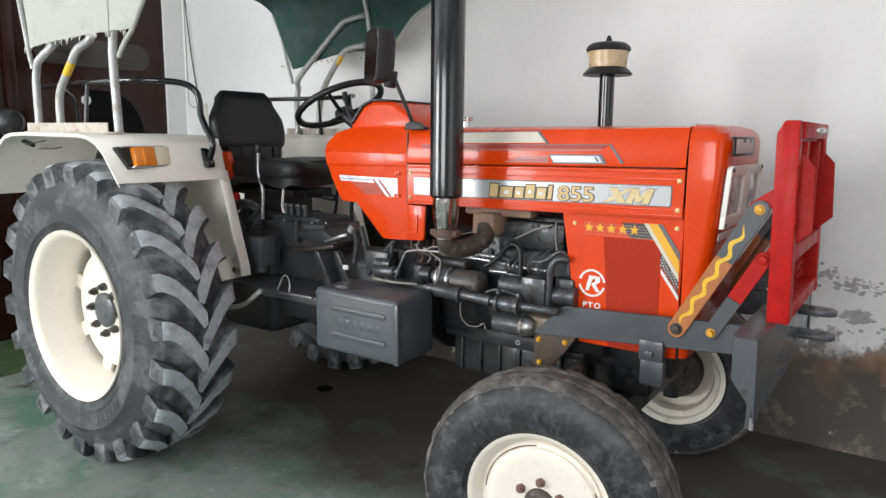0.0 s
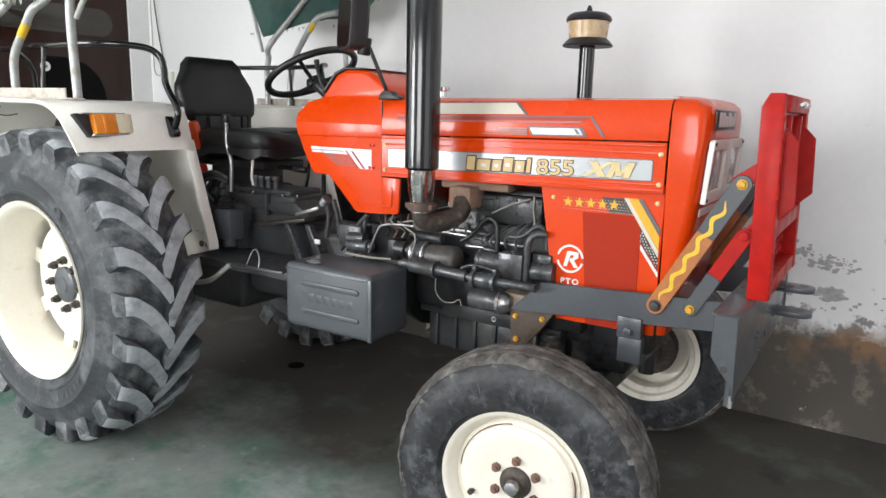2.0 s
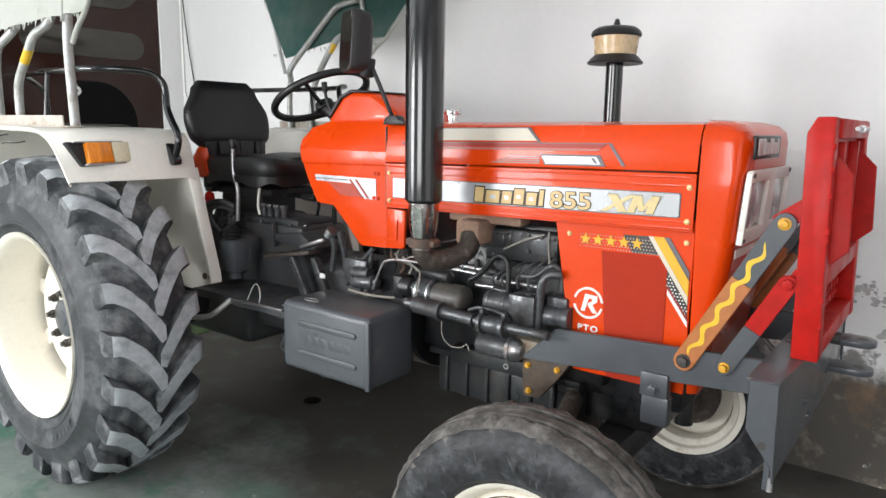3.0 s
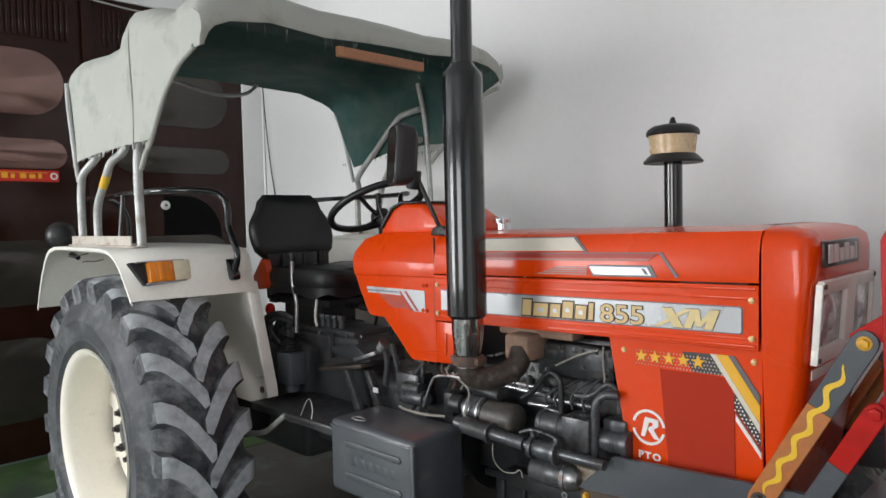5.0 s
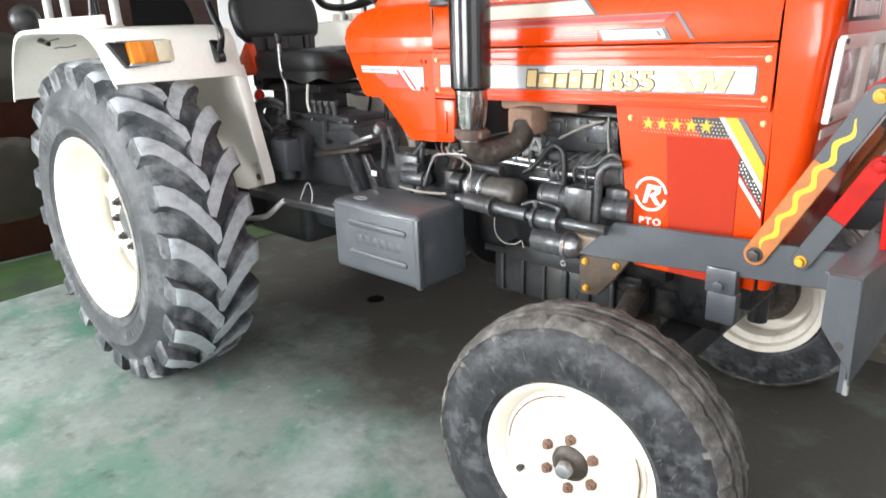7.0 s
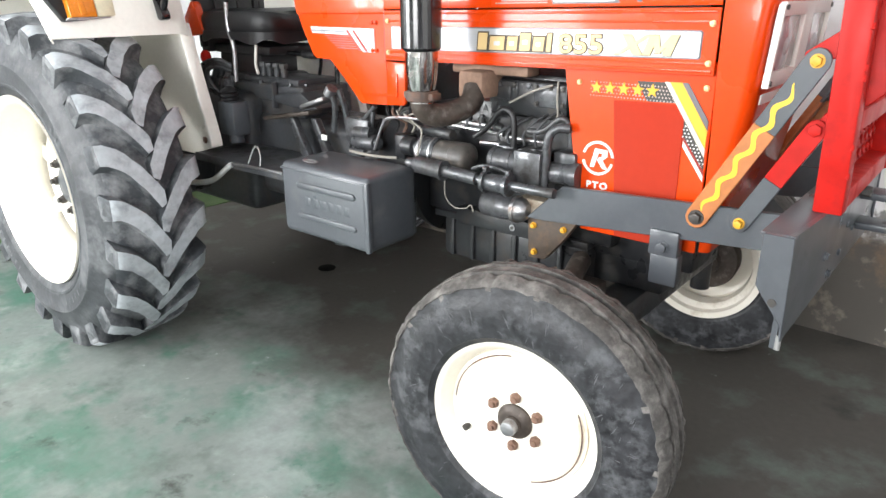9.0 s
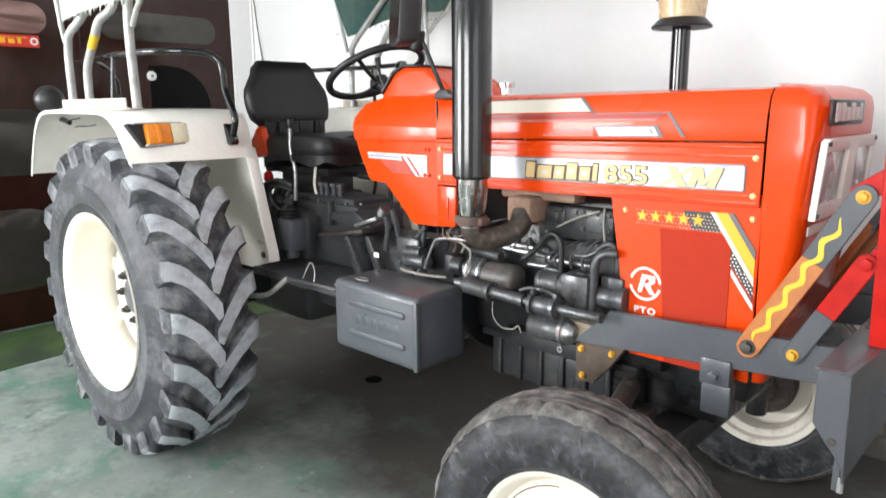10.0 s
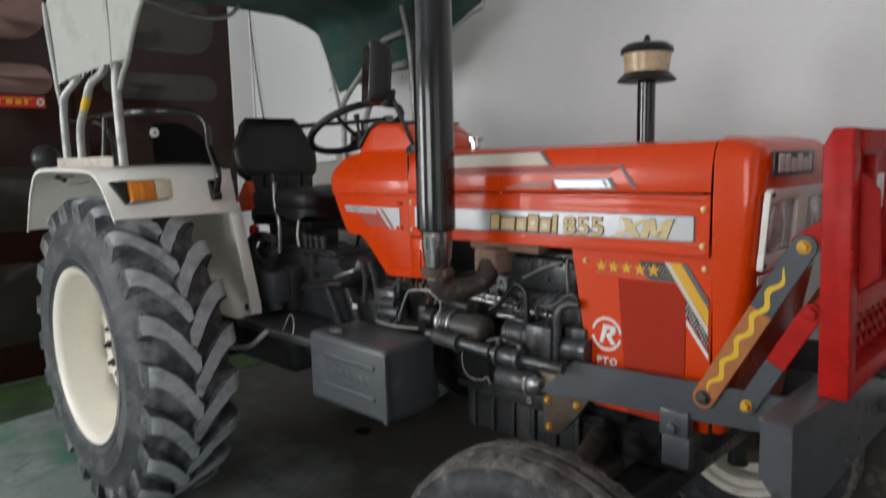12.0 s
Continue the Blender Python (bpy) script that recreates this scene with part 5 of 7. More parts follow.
# wires
CLOTH_TAPE = surface("pale_wire", (0.27, 0.25, 0.215), 0.6)
for pts in ([(1.36, -0.27, 1.0), (1.42, -0.29, 0.98), (1.46, -0.30, 0.96), (1.455, -0.31, 0.90), (1.44, -0.315, 0.84)], [(1.30, -0.24, 1.0), (1.34, -0.26, 0.985), (1.40, -0.26, 1.005), (1.48, -0.26, 1.01), (1.53, -0.27, 0.99)],
            [(1.87, -0.18, 1.13), (1.875, -0.19, 1.08), (1.885, -0.2, 1.04), (1.88, -0.2, 1.01)], [(1.72, -0.2, 1.06), (1.80, -0.2, 1.10), (1.86, -0.19, 1.12)]):
    part("wire", tube(pts, 0.0032, 7), CLOTH_TAPE, engine)
part("wire", tube([(1.555, -0.30, 0.84), (1.555, -0.30, 0.77), (1.58, -0.29, 0.735), (1.62, -0.285, 0.735), (1.645, -0.285, 0.75), (1.655, -0.285, 0.73)], 0.0022, 7), CLOTH_TAPE, engine)
part("wire", tube([(1.13, -0.30, 0.855), (1.20, -0.33, 0.862), (1.28, -0.33, 0.862), (1.35, -0.30, 0.86)], 0.0045, 7), CLOTH_TAPE, engine)
for k in range(7):
    x = 1.22 + 0.035 * k
    part("wire", tube([(x, -0.20, 1.02), (x + 0.02, -0.22 - 0.01 * (k % 3), 0.985), (x + 0.05, -0.20, 0.955), (x + 0.03, -0.19, 0.92)], 0.004 + 0.001 * (k % 2), 6), [PLASTIC, RUST, CLOTH_TAPE][k % 3], engine)
part("manifold", join(box(1.50, 1.78, -0.20, -0.13, 1.135, 1.165, 0.01), box(1.575, 1.665, -0.265, -0.15, 1.07, 1.15, 0.012)), MANIFOLD, engine, "heat-browned exhaust manifold")
# engine mounts with yellow bolts
mount = part("axle_bracket", prism([(1.838, 0.745), (2.00, 0.755), (1.955, 0.69), (1.90, 0.625), (1.845, 0.620)], -0.262, -0.236, "xz", 0.003), surface("muddy_steel", (0.060, 0.042, 0.030), 0.6, vary=0.35, size=18, bump=0.15, dirt=(0.13, 0.085, 0.05), dirt_at=0.55, dirt_size=20), tractor, "rust-brown steel axle bracket with yellow bolts")
for x, z in ((1.860, 0.724), (1.960, 0.730), (1.866, 0.643)):
    bolt((x, -0.264, z), 0.0072, mount, BOLT_YELLOW, high=0.010)
part("mount_plate", box(1.80, 1.90, -0.262, -0.15, 0.742, 0.80, 0.003), surface("stained_cream_plate", (0.42, 0.37, 0.29), 0.5, vary=0.3, size=20, dirt=(0.15, 0.10, 0.06), dirt_at=0.52, dirt_size=30), mount)

# exhaust
EX = (1.556, -0.405)
EXM = Matrix.Translation((EX[0], EX[1], 0)) @ Matrix.Rotation(radians(90), 4, "X")
silencer = part("silencer", lathe([(0, 1.213), (0.050, 1.213), (0.058, 1.222), (0.058, 1.900), (0.054, 1.918), (0.036, 1.938), (0.034, 1.945), (0.0, 1.945)], 48, EXM), BLACK, tractor, "glossy black upright silencer")
stack_bm = tube([(EX[0], EX[1], 1.93), (EX[0], EX[1], 2.06), (EX[0], EX[1], 2.13), (EX[0] + 0.004, EX[1] - 0.010, 2.170), (EX[0] + 0.018, EX[1] - 0.034, 2.205), (EX[0] + 0.042, EX[1] - 0.066, 2.225)], 0.031, 28)
caps = [f for f in stack_bm.faces if len(f.verts) > 4]
bmesh.ops.delete(stack_bm, geom=caps, context="FACES")
bmesh.ops.recalc_face_normals(stack_bm, faces=stack_bm.faces)
bmesh.ops.solidify(stack_bm, geom=list(stack_bm.faces), thickness=0.003)
part("exhaust_pipe", stack_bm, BLACK, silencer, "bent black exhaust stack")
# Dark disc that closes the bore a little inside the mouth.
part("bore_disc", rod((EX[0] + 0.016, EX[1] - 0.032, 2.203), (EX[0] + 0.018, EX[1] - 0.035, 2.205), 0.028), DARK_NUT, silencer)
cone_pts = [(0.046, 1.214), (0.0445, 1.18), (0.040, 1.13), (0.036, 1.10), (0.036, 1.07)]
cone = lathe(cone_pts, 36, EXM)
for v in cone.verts:
    if 1.105 < v.co.z < 1.20:
        a = math.atan2(v.co.y - EX[1], v.co.x - EX[0])
        k = 1 + 0.09 * math.cos(7 * a)
        v.co.x, v.co.y = EX[0] + (v.co.x - EX[0]) * k, EX[1] + (v.co.y - EX[1]) * k
part("tail_cone", cone, surface("burnt_chrome", (0.36, 0.35, 0.34), 0.14, metal=1.0, vary=0.4, size=20, bump=0.05, dirt=(0.12, 0.09, 0.07), dirt_at=0.62, dirt_size=14), silencer, "fluted dull chrome cone")
part("clamp", join(lathe([(0.040, 1.105), (0.046, 1.102), (0.046, 1.078), (0.040, 1.074)], 32, EXM), box(EX[0] - 0.055, EX[0] - 0.035, EX[1] - 0.02, EX[1] + 0.02, 1.08, 1.10, 0.004), box(EX[0] + 0.036, EX[0] + 0.056, EX[1] - 0.02, EX[1] + 0.02, 1.08, 1.10, 0.004)), RUST, silencer, "rusty pipe clamp")
part("elbow", tube([(EX[0], EX[1], 1.09), (EX[0], EX[1], 1.065), (EX[0] + 0.006, EX[1] + 0.012, 1.043), (EX[0] + 0.025, EX[1] + 0.04, 1.030), (EX[0] + 0.05, EX[1] + 0.085, 1.036), (EX[0] + 0.075, EX[1] + 0.13, 1.060), (EX[0] + 0.07, EX[1] + 0.16, 1.10)], 0.034, 20), DARK_PIPE, silencer, "scorched exhaust elbow")

# air pre-cleaner
PC = (1.798, 0.40)
PCM = Matrix.Translation((PC[0], PC[1], 0)) @ Matrix.Rotation(radians(90), 4, "X")
cleaner = part("pre_cleaner", lathe([(0.0, 1.684), (0.098, 1.676), (0.100, 1.682), (0.085, 1.698), (0.074, 1.708), (0.0, 1.711)], 40, PCM), PLASTIC, tractor, "air pre-cleaner with an amber dust bowl")
part("bowl", lathe([(0.074, 1.706), (0.082, 1.778), (0.0, 1.778), (0.0, 1.708)], 40, PCM), surface("amber_bowl_plastic", (0.56, 0.39, 0.20), 0.25, vary=0.10, size=25, bump=0.0, dirt=(0.66, 0.54, 0.36), dirt_at=0.52, dirt_size=12, dirt_rough=0.3), cleaner, "dusty amber plastic bowl")
part("cap", lathe([(0.0, 1.771), (0.087, 1.771), (0.090, 1.778), (0.086, 1.791), (0.068, 1.804), (0.034, 1.810), (0.013, 1.812), (0.011, 1.820), (0.006, 1.834), (0, 1.836)], 40, PCM), PLASTIC, cleaner, "black domed lid")
part("pipe", rod((PC[0], PC[1], 1.10), (PC[0], PC[1], 1.684), 0.031, n=28), BLACK, cleaner, "glossy black intake pipe")
part("filter_body", join(rod((PC[0], PC[1], 0.86), (PC[0], PC[1], 1.12), 0.075, n=28, b=0.01), box(PC[0] - 0.05, PC[0] + 0.05, 0.15, PC[1], 0.95, 1.0, 0.006)), ENGINE, cleaner, "grey air filter body")
part("radiator_cap", lathe([(0, 1.468), (0.020, 1.468), (0.020, 1.488), (0.030, 1.490), (0.031, 1.503), (0.024, 1.508), (0, 1.509)], 28, Matrix.Translation((1.40, -0.05, -0.006)) @ Matrix.Rotation(radians(90), 4, "X")), CHROME, tractor, "chrome radiator cap")

# fuel tank cover, gearbox, axles
gearbox = part("gearbox", join(box(0.36, 1.18, -0.15, 0.15, 0.55, 0.90, 0.04, 3), box(-0.25, 0.42, -0.21, 0.21, 0.47, 0.98, 0.05, 3), box(0.40, 0.70, -0.13, 0.13, 0.88, 0.985, 0.02, 2), box(0.15, 0.45, -0.12, 0.12, 0.95, 1.05, 0.02, 2)), GEAR_GREY, tractor, "dark grey cast gearbox housing")
part("top_cover", join(box(0.28, 0.71, -0.145, 0.10, 0.955, 1.020, 0.010), box(0.30, 0.66, -0.125, 0.08, 1.015, 1.045, 0.012), prism([(0.56, 0.985), (0.72, 1.005), (0.815, 0.952), (0.805, 0.930), (0.56, 0.955)], -0.168, -0.02, "xz", 0.005), box(0.545, 0.560, -0.175, -0.15, 0.93, 1.03, 0.004)), GEAR_GREY, gearbox, "ribbed grey gear cover")
for x in (0.415, 0.455, 0.50, 0.545):
    part("valve_cap", join(rod((x, -0.10, 1.04), (x, -0.10, 1.085), 0.013, n=14), rod((x, -0.10, 1.08), (x, -0.10, 1.10), 0.019, n=6, b=0.003)), GEAR_GREY, gearbox)
for k in range(3):
    part("hydraulic_hose", tube([(0.30 - 0.03 * k, -0.25, 0.98), (0.275 - 0.03 * k, -0.275, 1.03), (0.285 - 0.02 * k, -0.28, 1.075 + 0.008 * k), (0.325, -0.26, 1.09 + 0.012 * k), (0.36, -0.22, 1.07 + 0.01 * k)], 0.010, 8), ENGINE_BRIGHT if k % 2 == 0 else PLASTIC, gearbox)
part("gear_lever", tube([(0.563, 0.05, 0.97), (0.59, 0.05, 1.05), (0.604, 0.05, 1.103), (0.61, 0.05, 1.2)], 0.007, 8), BLACK, gearbox)
for x, y in ((0.43, -0.13), (0.52, -0.13), (0.62, -0.13), (0.68, -0.10)):
    bolt((x, y, 1.019), 0.009, gearbox, ENGINE_BRIGHT, (0, 0, 1), 0.010)
for k in range(4):
    part("spool_valve", join(rod((0.22 + 0.035 * k, -0.24, 0.98 - 0.008 * k), (0.27 + 0.035 * k, -0.22, 1.09 - 0.012 * k), 0.014), rod((0.24 + 0.035 * k, -0.235, 1.01), (0.25 + 0.035 * k, -0.23, 1.04), 0.02)), ENGINE_BRIGHT if k % 2 else GEAR_GREY, gearbox)
part("lift_lever", tube([(0.27, -0.27, 1.0), (0.255, -0.27, 1.06), (0.25, -0.262, 1.11)], 0.010, 10), ENGINE_BRIGHT, gearbox)
part("red_knob", lathe([(0, 0.0), (0.018, 0.002), (0.022, 0.016), (0.019, 0.034), (0.010, 0.044), (0, 0.046)], 20, Matrix.Translation((0.250, -0.262, 1.105)) @ Matrix.Rotation(radians(90), 4, "X")), RED, gearbox, "red plastic lever knob")
# brake cylinder with bellows
part("side_cylinder", join(box(0.395, 0.50, -0.33, -0.25, 0.83, 0.965, 0.012), rod((0.45, -0.29, 0.80), (0.45, -0.29, 0.84), 0.03)), GREY, gearbox, "grey cast hydraulic cylinder")
part("bellows", lathe([(0.030, 0.962), (0.038, 0.970), (0.030, 0.978), (0.038, 0.986), (0.030, 0.994), (0.038, 1.002), (0.030, 1.010), (0.012, 1.022), (0, 1.022)], 24, Matrix.Translation((0.435, -0.29, 0)) @ Matrix.Rotation(radians(90), 4, "X")), PLASTIC, gearbox, "black rubber bellows")
part("rear_axle", join(rod((0, -0.66, REAR_Z), (0, 0.66, REAR_Z), 0.095, n=28), rod((0, -0.34, REAR_Z), (0, -0.21, REAR_Z), 0.14, n=28), rod((0, 0.21, REAR_Z), (0, 0.34, REAR_Z), 0.14, n=28)), ENGINE, tractor, "grey cast rear axle housing")
part("front_axle", join(box(2.04, 2.15, -0.56, 0.56, 0.44, 0.53, 0.012), rod((2.1, -0.55, 0.32), (2.1, -0.55, 0.60), 0.035), rod((2.1, 0.55, 0.32), (2.1, 0.55, 0.60), 0.035), box(1.95, 2.2, -0.09, 0.09, 0.53, 0.66, 0.01)), ENGINE, tractor, "dull dark steel front axle beam")
part("axle_arm", join(box(1.92, 2.06, -0.46, -0.16, 0.50, 0.57, 0.01, 2, Matrix.Rotation(radians(0), 4, "Z")), rod((1.98, -0.18, 0.62), (2.05, -0.52, 0.53), 0.03)), DARK_PIPE, tractor)
part("radiator", box(2.10, 2.28, -0.20, 0.20, 0.72, 1.40, 0.01), ENGINE, tractor, "dark radiator core")
part("chassis", box(1.80, 2.28, -0.10, 0.10, 0.62, 0.76, 0.01), ENGINE, tractor, "dark steel front chassis")
# footboard, step and pedals
platform = part("footboard", join(box(0.36, 1.04, -0.43, -0.17, 0.755, 0.768, 0.002), box(0.36, 1.04, -0.432, -0.424, 0.738, 0.770, 0.002)), GEAR_GREY, tractor, "dusty steel footboard")
part("footboard", join(box(0.36, 1.04, 0.17, 0.43, 0.755, 0.768, 0.002)), ENGINE, tractor)
part("step_bar", tube([(0.42, -0.50, 0.668), (0.50, -0.50, 0.680), (0.556, -0.48, 0.697), (0.606, -0.44, 0.750), (0.62, -0.435, 0.754)], 0.011, 10), TUBE, platform, "scuffed pale step bar")
part("edge_bar", tube([(0.60, -0.436, 0.757), (0.76, -0.436, 0.765), (0.925, -0.436, 0.768)], 0.006, 8), STEEL, platform)
part("wire", tube([(0.70, -0.42, 0.77), (0.715, -0.40, 0.825), (0.74, -0.40, 0.83), (0.765, -0.41, 0.80), (0.77, -0.42, 0.768)], 0.0028, 7), TUBE, platform)
for dx in (0.0, 0.08):
    part("pedal_arm", prism([(0.745 + dx, 0.925), (0.775 + dx, 0.925), (0.855 + dx, 0.78), (0.815 + dx, 0.77)], -0.255 + dx * 0.5, -0.225 + dx * 0.5, "xz", 0.006), ENGINE_BRIGHT, gearbox)
part("pedal", prism([(0.60, 0.898), (0.877, 0.946), (0.880, 0.962), (0.60, 0.914)], -0.265, -0.195, "xz", 0.004), DARK_PIPE, gearbox, "worn steel pedal bar")
part("foot_pedal", join(box(0.80, 0.94, -0.245, -0.175, 0.978, 0.995, 0.006, 2, Matrix.Translation((0, 0, 0)) @ Matrix.Translation((0.87, 0, 0.986)) @ Matrix.Rotation(radians(-18), 4, "Y") @ Matrix.Translation((-0.87, 0, -0.986))), rod((0.935, -0.21, 1.02), (0.955, -0.21, 1.045), 0.022)), STEEL, gearbox, "bright worn foot pedal")
part("pedal_arm", tube([(0.95, -0.21, 1.03), (0.955, -0.20, 0.97), (0.93, -0.19, 0.88)], 0.012, 8), ENGINE_BRIGHT, gearbox)
part("pedal_arm", tube([(0.97, -0.19, 1.04), (0.985, -0.18, 0.97), (0.99, -0.17, 0.88)], 0.012, 8), ENGINE_BRIGHT, gearbox)
part("tag", box(0.895, 0.925, -0.225, -0.221, 0.852, 0.872, 0.001, 1), DECAL_WHITE, gearbox)
for pts in ([(1.02, -0.2, 0.84), (1.09, -0.2, 0.93), (1.16, -0.2, 1.0)], [(1.06, -0.18, 0.80), (1.12, -0.19, 0.88), (1.15, -0.2, 0.98)]):
    part("linkage", tube(pts, 0.009, 8), ENGINE_BRIGHT, gearbox)
part("linkage", rod((1.155, -0.2, 0.995), (1.025, -0.2, 0.871), 0.005, n=8), STEEL, gearbox)
part("canister", join(rod((1.098, -0.24, 0.874), (1.202, -0.24, 0.880), 0.027, b=0.004), rod((1.19, -0.24, 0.88), (1.215, -0.24, 0.881), 0.018)), ENGINE_BRIGHT, gearbox)
part("fuel_pipe", tube([(1.44, -0.28, 0.992), (1.36, -0.28, 0.990), (1.295, -0.28, 0.980), (1.270, -0.28, 0.955), (1.229, -0.28, 0.868)], 0.0045, 8), STEEL, gearbox, "pale metal fuel pipe")
part("clutch_box", join(box(1.02, 1.14, -0.22, -0.14, 0.86, 0.95, 0.01), rod((1.10, -0.24, 0.905), (1.18, -0.24, 0.91), 0.022)), ENGINE_BRIGHT, gearbox)
for s in (-1, 1):
    part("lower_link", tube([(-0.9, s * 0.34, 0.45), (-0.5, s * 0.36, 0.5), (-0.1, s * 0.30, 0.5)], 0.022, 10), ENGINE, gearbox)

# tool box
tool_box = part("tool_box", box(1.014, 1.428, -0.516, -0.290, 0.600, 0.843, 0.022, 4), GREY, tractor, "grey sheet-metal tool box with pressed ribs")
part("edge_lip", (prism([(1.414, 0.826), (1.433, 0.832), (1.435, 0.607), (1.416, 0.604)], -0.522, -0.506, "xz", 0.003)), GREY, tool_box)
for z in (0.775, 0.672):
    part("rib", prism([(1.10, z + 0.004), (1.108, z + 0.011), (1.368, z + 0.011), (1.376, z + 0.004), (1.376, z - 0.004), (1.368, z - 0.011), (1.108, z - 0.011), (1.10, z - 0.004)], -0.522, -0.512, "xz", 0.0045, 3), GREY, tool_box)
for k in range(6):
    x = 1.135 + 0.037 * k
    part("pressed_mark", box(x, x + 0.028, -0.5162, -0.512, 0.706, 0.740, 0.002, 2), GREY, tool_box)
part("hasp", lathe([(0.030, 0), (0.036, 0.003), (0.030, 0.006), (0.024, 0.003)], 24, Matrix.Translation((1.125, -0.475, 0.846)) @ Matrix.Diagonal((1, 0.45, 1, 1)) @ Matrix.Rotation(radians(90), 4, "X"), closed=True), STEEL, tool_box, "bright oval hasp")
part("lid_edge", box(1.020, 1.424, -0.519, -0.509, 0.818, 0.825, 0.003), GREY, tool_box)
part("bracket", box(1.30, 1.40, -0.285, -0.262, 0.60, 0.71, 0.004), GREY, tool_box)


# fenders
def fender(s):
    """s: -1 for the side with negative y."""
    def y(v):
        return s * v
    lip_line = [(-0.800, 1.122), (-0.755, 1.210), (-0.710, 1.290), (-0.665, 1.345), (-0.625, 1.383), (-0.580, 1.405), (-0.510, 1.417), (-0.400, 1.420), (0.060, 1.416), (0.130, 1.408), (0.190, 1.385), (0.240, 1.348), (0.290, 1.290), (0.342, 1.226)]
    mid_line = [(-0.800, 1.122), (-0.760, 1.220), (-0.720, 1.300), (-0.680, 1.360), (-0.640, 1.395), (-0.580, 1.412), (-0.480, 1.418), (-0.300, 1.420), (0.100, 1.419), (0.215, 1.416), (0.275, 1.404), (0.308, 1.370), (0.328, 1.300), (0.346, 1.226)]
    rows = []
    for v, drop, ahead, blend in ((0.889, 0.016, 0.0, 0.0), (0.894, 0.008, 0.0, 0.0), (0.892, 0.001, 0.0, 0.0), (0.884, 0.0, 0.0, 0.06), (0.868, 0.0, 0.0, 0.28), (0.835, 0.0, 0.004, 0.60), (0.79, 0.0, 0.010, 0.85), (0.72, 0.0, 0.02, 1.0), (0.66, 0.0, 0.03, 1.0), (0.52, 0.0, 0.038, 1.0), (0.45, 0.0, 0.036, 1.0), (0.418, 0.003, 0.030, 1.0), (0.398, 0.012, 0.024, 1.0)):
        line = [(a + (c - a) * blend, b + (d - b) * blend) for (a, b), (c, d) in zip(lip_line, mid_line)]
        rows.append([(x + (ahead * min(1.0, max(0.0, (x - 0.0) / 0.2))), y(v), z - drop) for x, z in line])
    shell = sheet(rows, 0.005)
    lo, hi = sorted((y(0.392), y(0.40)))
    inner = prism([(-0.55, 1.405), (-0.60, 1.1), (-0.42, 0.75), (0.30, 0.75), (0.474, 0.800), (0.480, 0.830), (0.345, 1.260), (0.31, 1.40)], lo, hi, "xz", 0.002, 1)
    lo, hi = sorted((y(0.380), y(0.430)))
    lip = prism([(0.472, 0.798), (0.486, 0.802), (0.482, 0.84), (0.352, 1.262), (0.335, 1.262)], lo, hi, "xz", 0.003, 1)
    f = part("fender", shell, CREAM, tractor, "cream painted steel fender")
    part("apron", join(inner, lip), CREAM, f, "cream inner apron with a pressed groove")
    part("pressing", tube([(0.33, y(0.402), 1.24), (0.37, y(0.402), 1.1), (0.405, y(0.402), 0.96), (0.415, y(0.402), 0.90), (0.39, y(0.402), 0.87), (0.36, y(0.402), 0.87)], 0.006, 8), CREAM, f)
    for x in (0.40, 0.44):
        bolt((x, y(0.404), 0.818), 0.010, f, NUT_RUST, (0, s, 0))
    # flasher lamp on the front edge
    q = Matrix.Translation((0.320, y(0.745), 1.325)) @ Matrix.Rotation(radians(-6 * s), 4, "Z") @ Matrix.Rotation(radians(-13), 4, "Y")
    def face(v0, v1, z0, z1, x0, x1, lean=0.0, b=0.004):
        shape = prism([(y(v0), z0), (y(v1), z0), (y(v1 + lean), z1), (y(v0), z1)], x0, x1, "yz", b, 2)
        shape.transform(q)
        return shape
    part("lamp_base", face(-0.106, 0.100, -0.046, 0.042, -0.012, 0.014, 0.050), PLASTIC, f, "black flasher lamp base")
    part("lamp_rim", join(face(-0.104, 0.128, 0.036, 0.041, 0.006, 0.030, 0.0, 0.0015), face(-0.104, 0.096, -0.045, -0.040, 0.006, 0.034, 0.0, 0.0015)), STEEL, f, "thin bright lamp rim")
    part("amber_lens", join(face(-0.008, 0.088, -0.040, 0.036, 0.006, 0.038), face(0.030, 0.052, -0.036, 0.032, 0.034, 0.042)), AMBER, f, "orange flasher lens")
    part("clear_lens", face(-0.078, -0.010, -0.040, 0.036, 0.006, 0.038), CLEAR_LENS, f, "clear side-light lens")
    part("lens_end", join(face(-0.100, -0.079, -0.038, 0.034, 0.0, 0.026, 0.0, 0.006), face(-0.106, -0.098, -0.030, -0.008, 0.0, 0.020), face(-0.106, -0.098, 0.006, 0.026, 0.0, 0.020)), CLEAR_LENS, f)
    for k, (x, z) in enumerate(((-0.56, 1.37), (-0.52, 1.34))):
        part("wire", tube([(x, y(0.82 - 0.05 * k), z), (x + 0.03, y(0.81 - 0.05 * k), z - 0.005 + 0.01 * k), (x + 0.07, y(0.79 - 0.05 * k), z + 0.004), (x + 0.09, y(0.76 - 0.05 * k), z + 0.012)], 0.0025, 6), DARK_NUT, f)
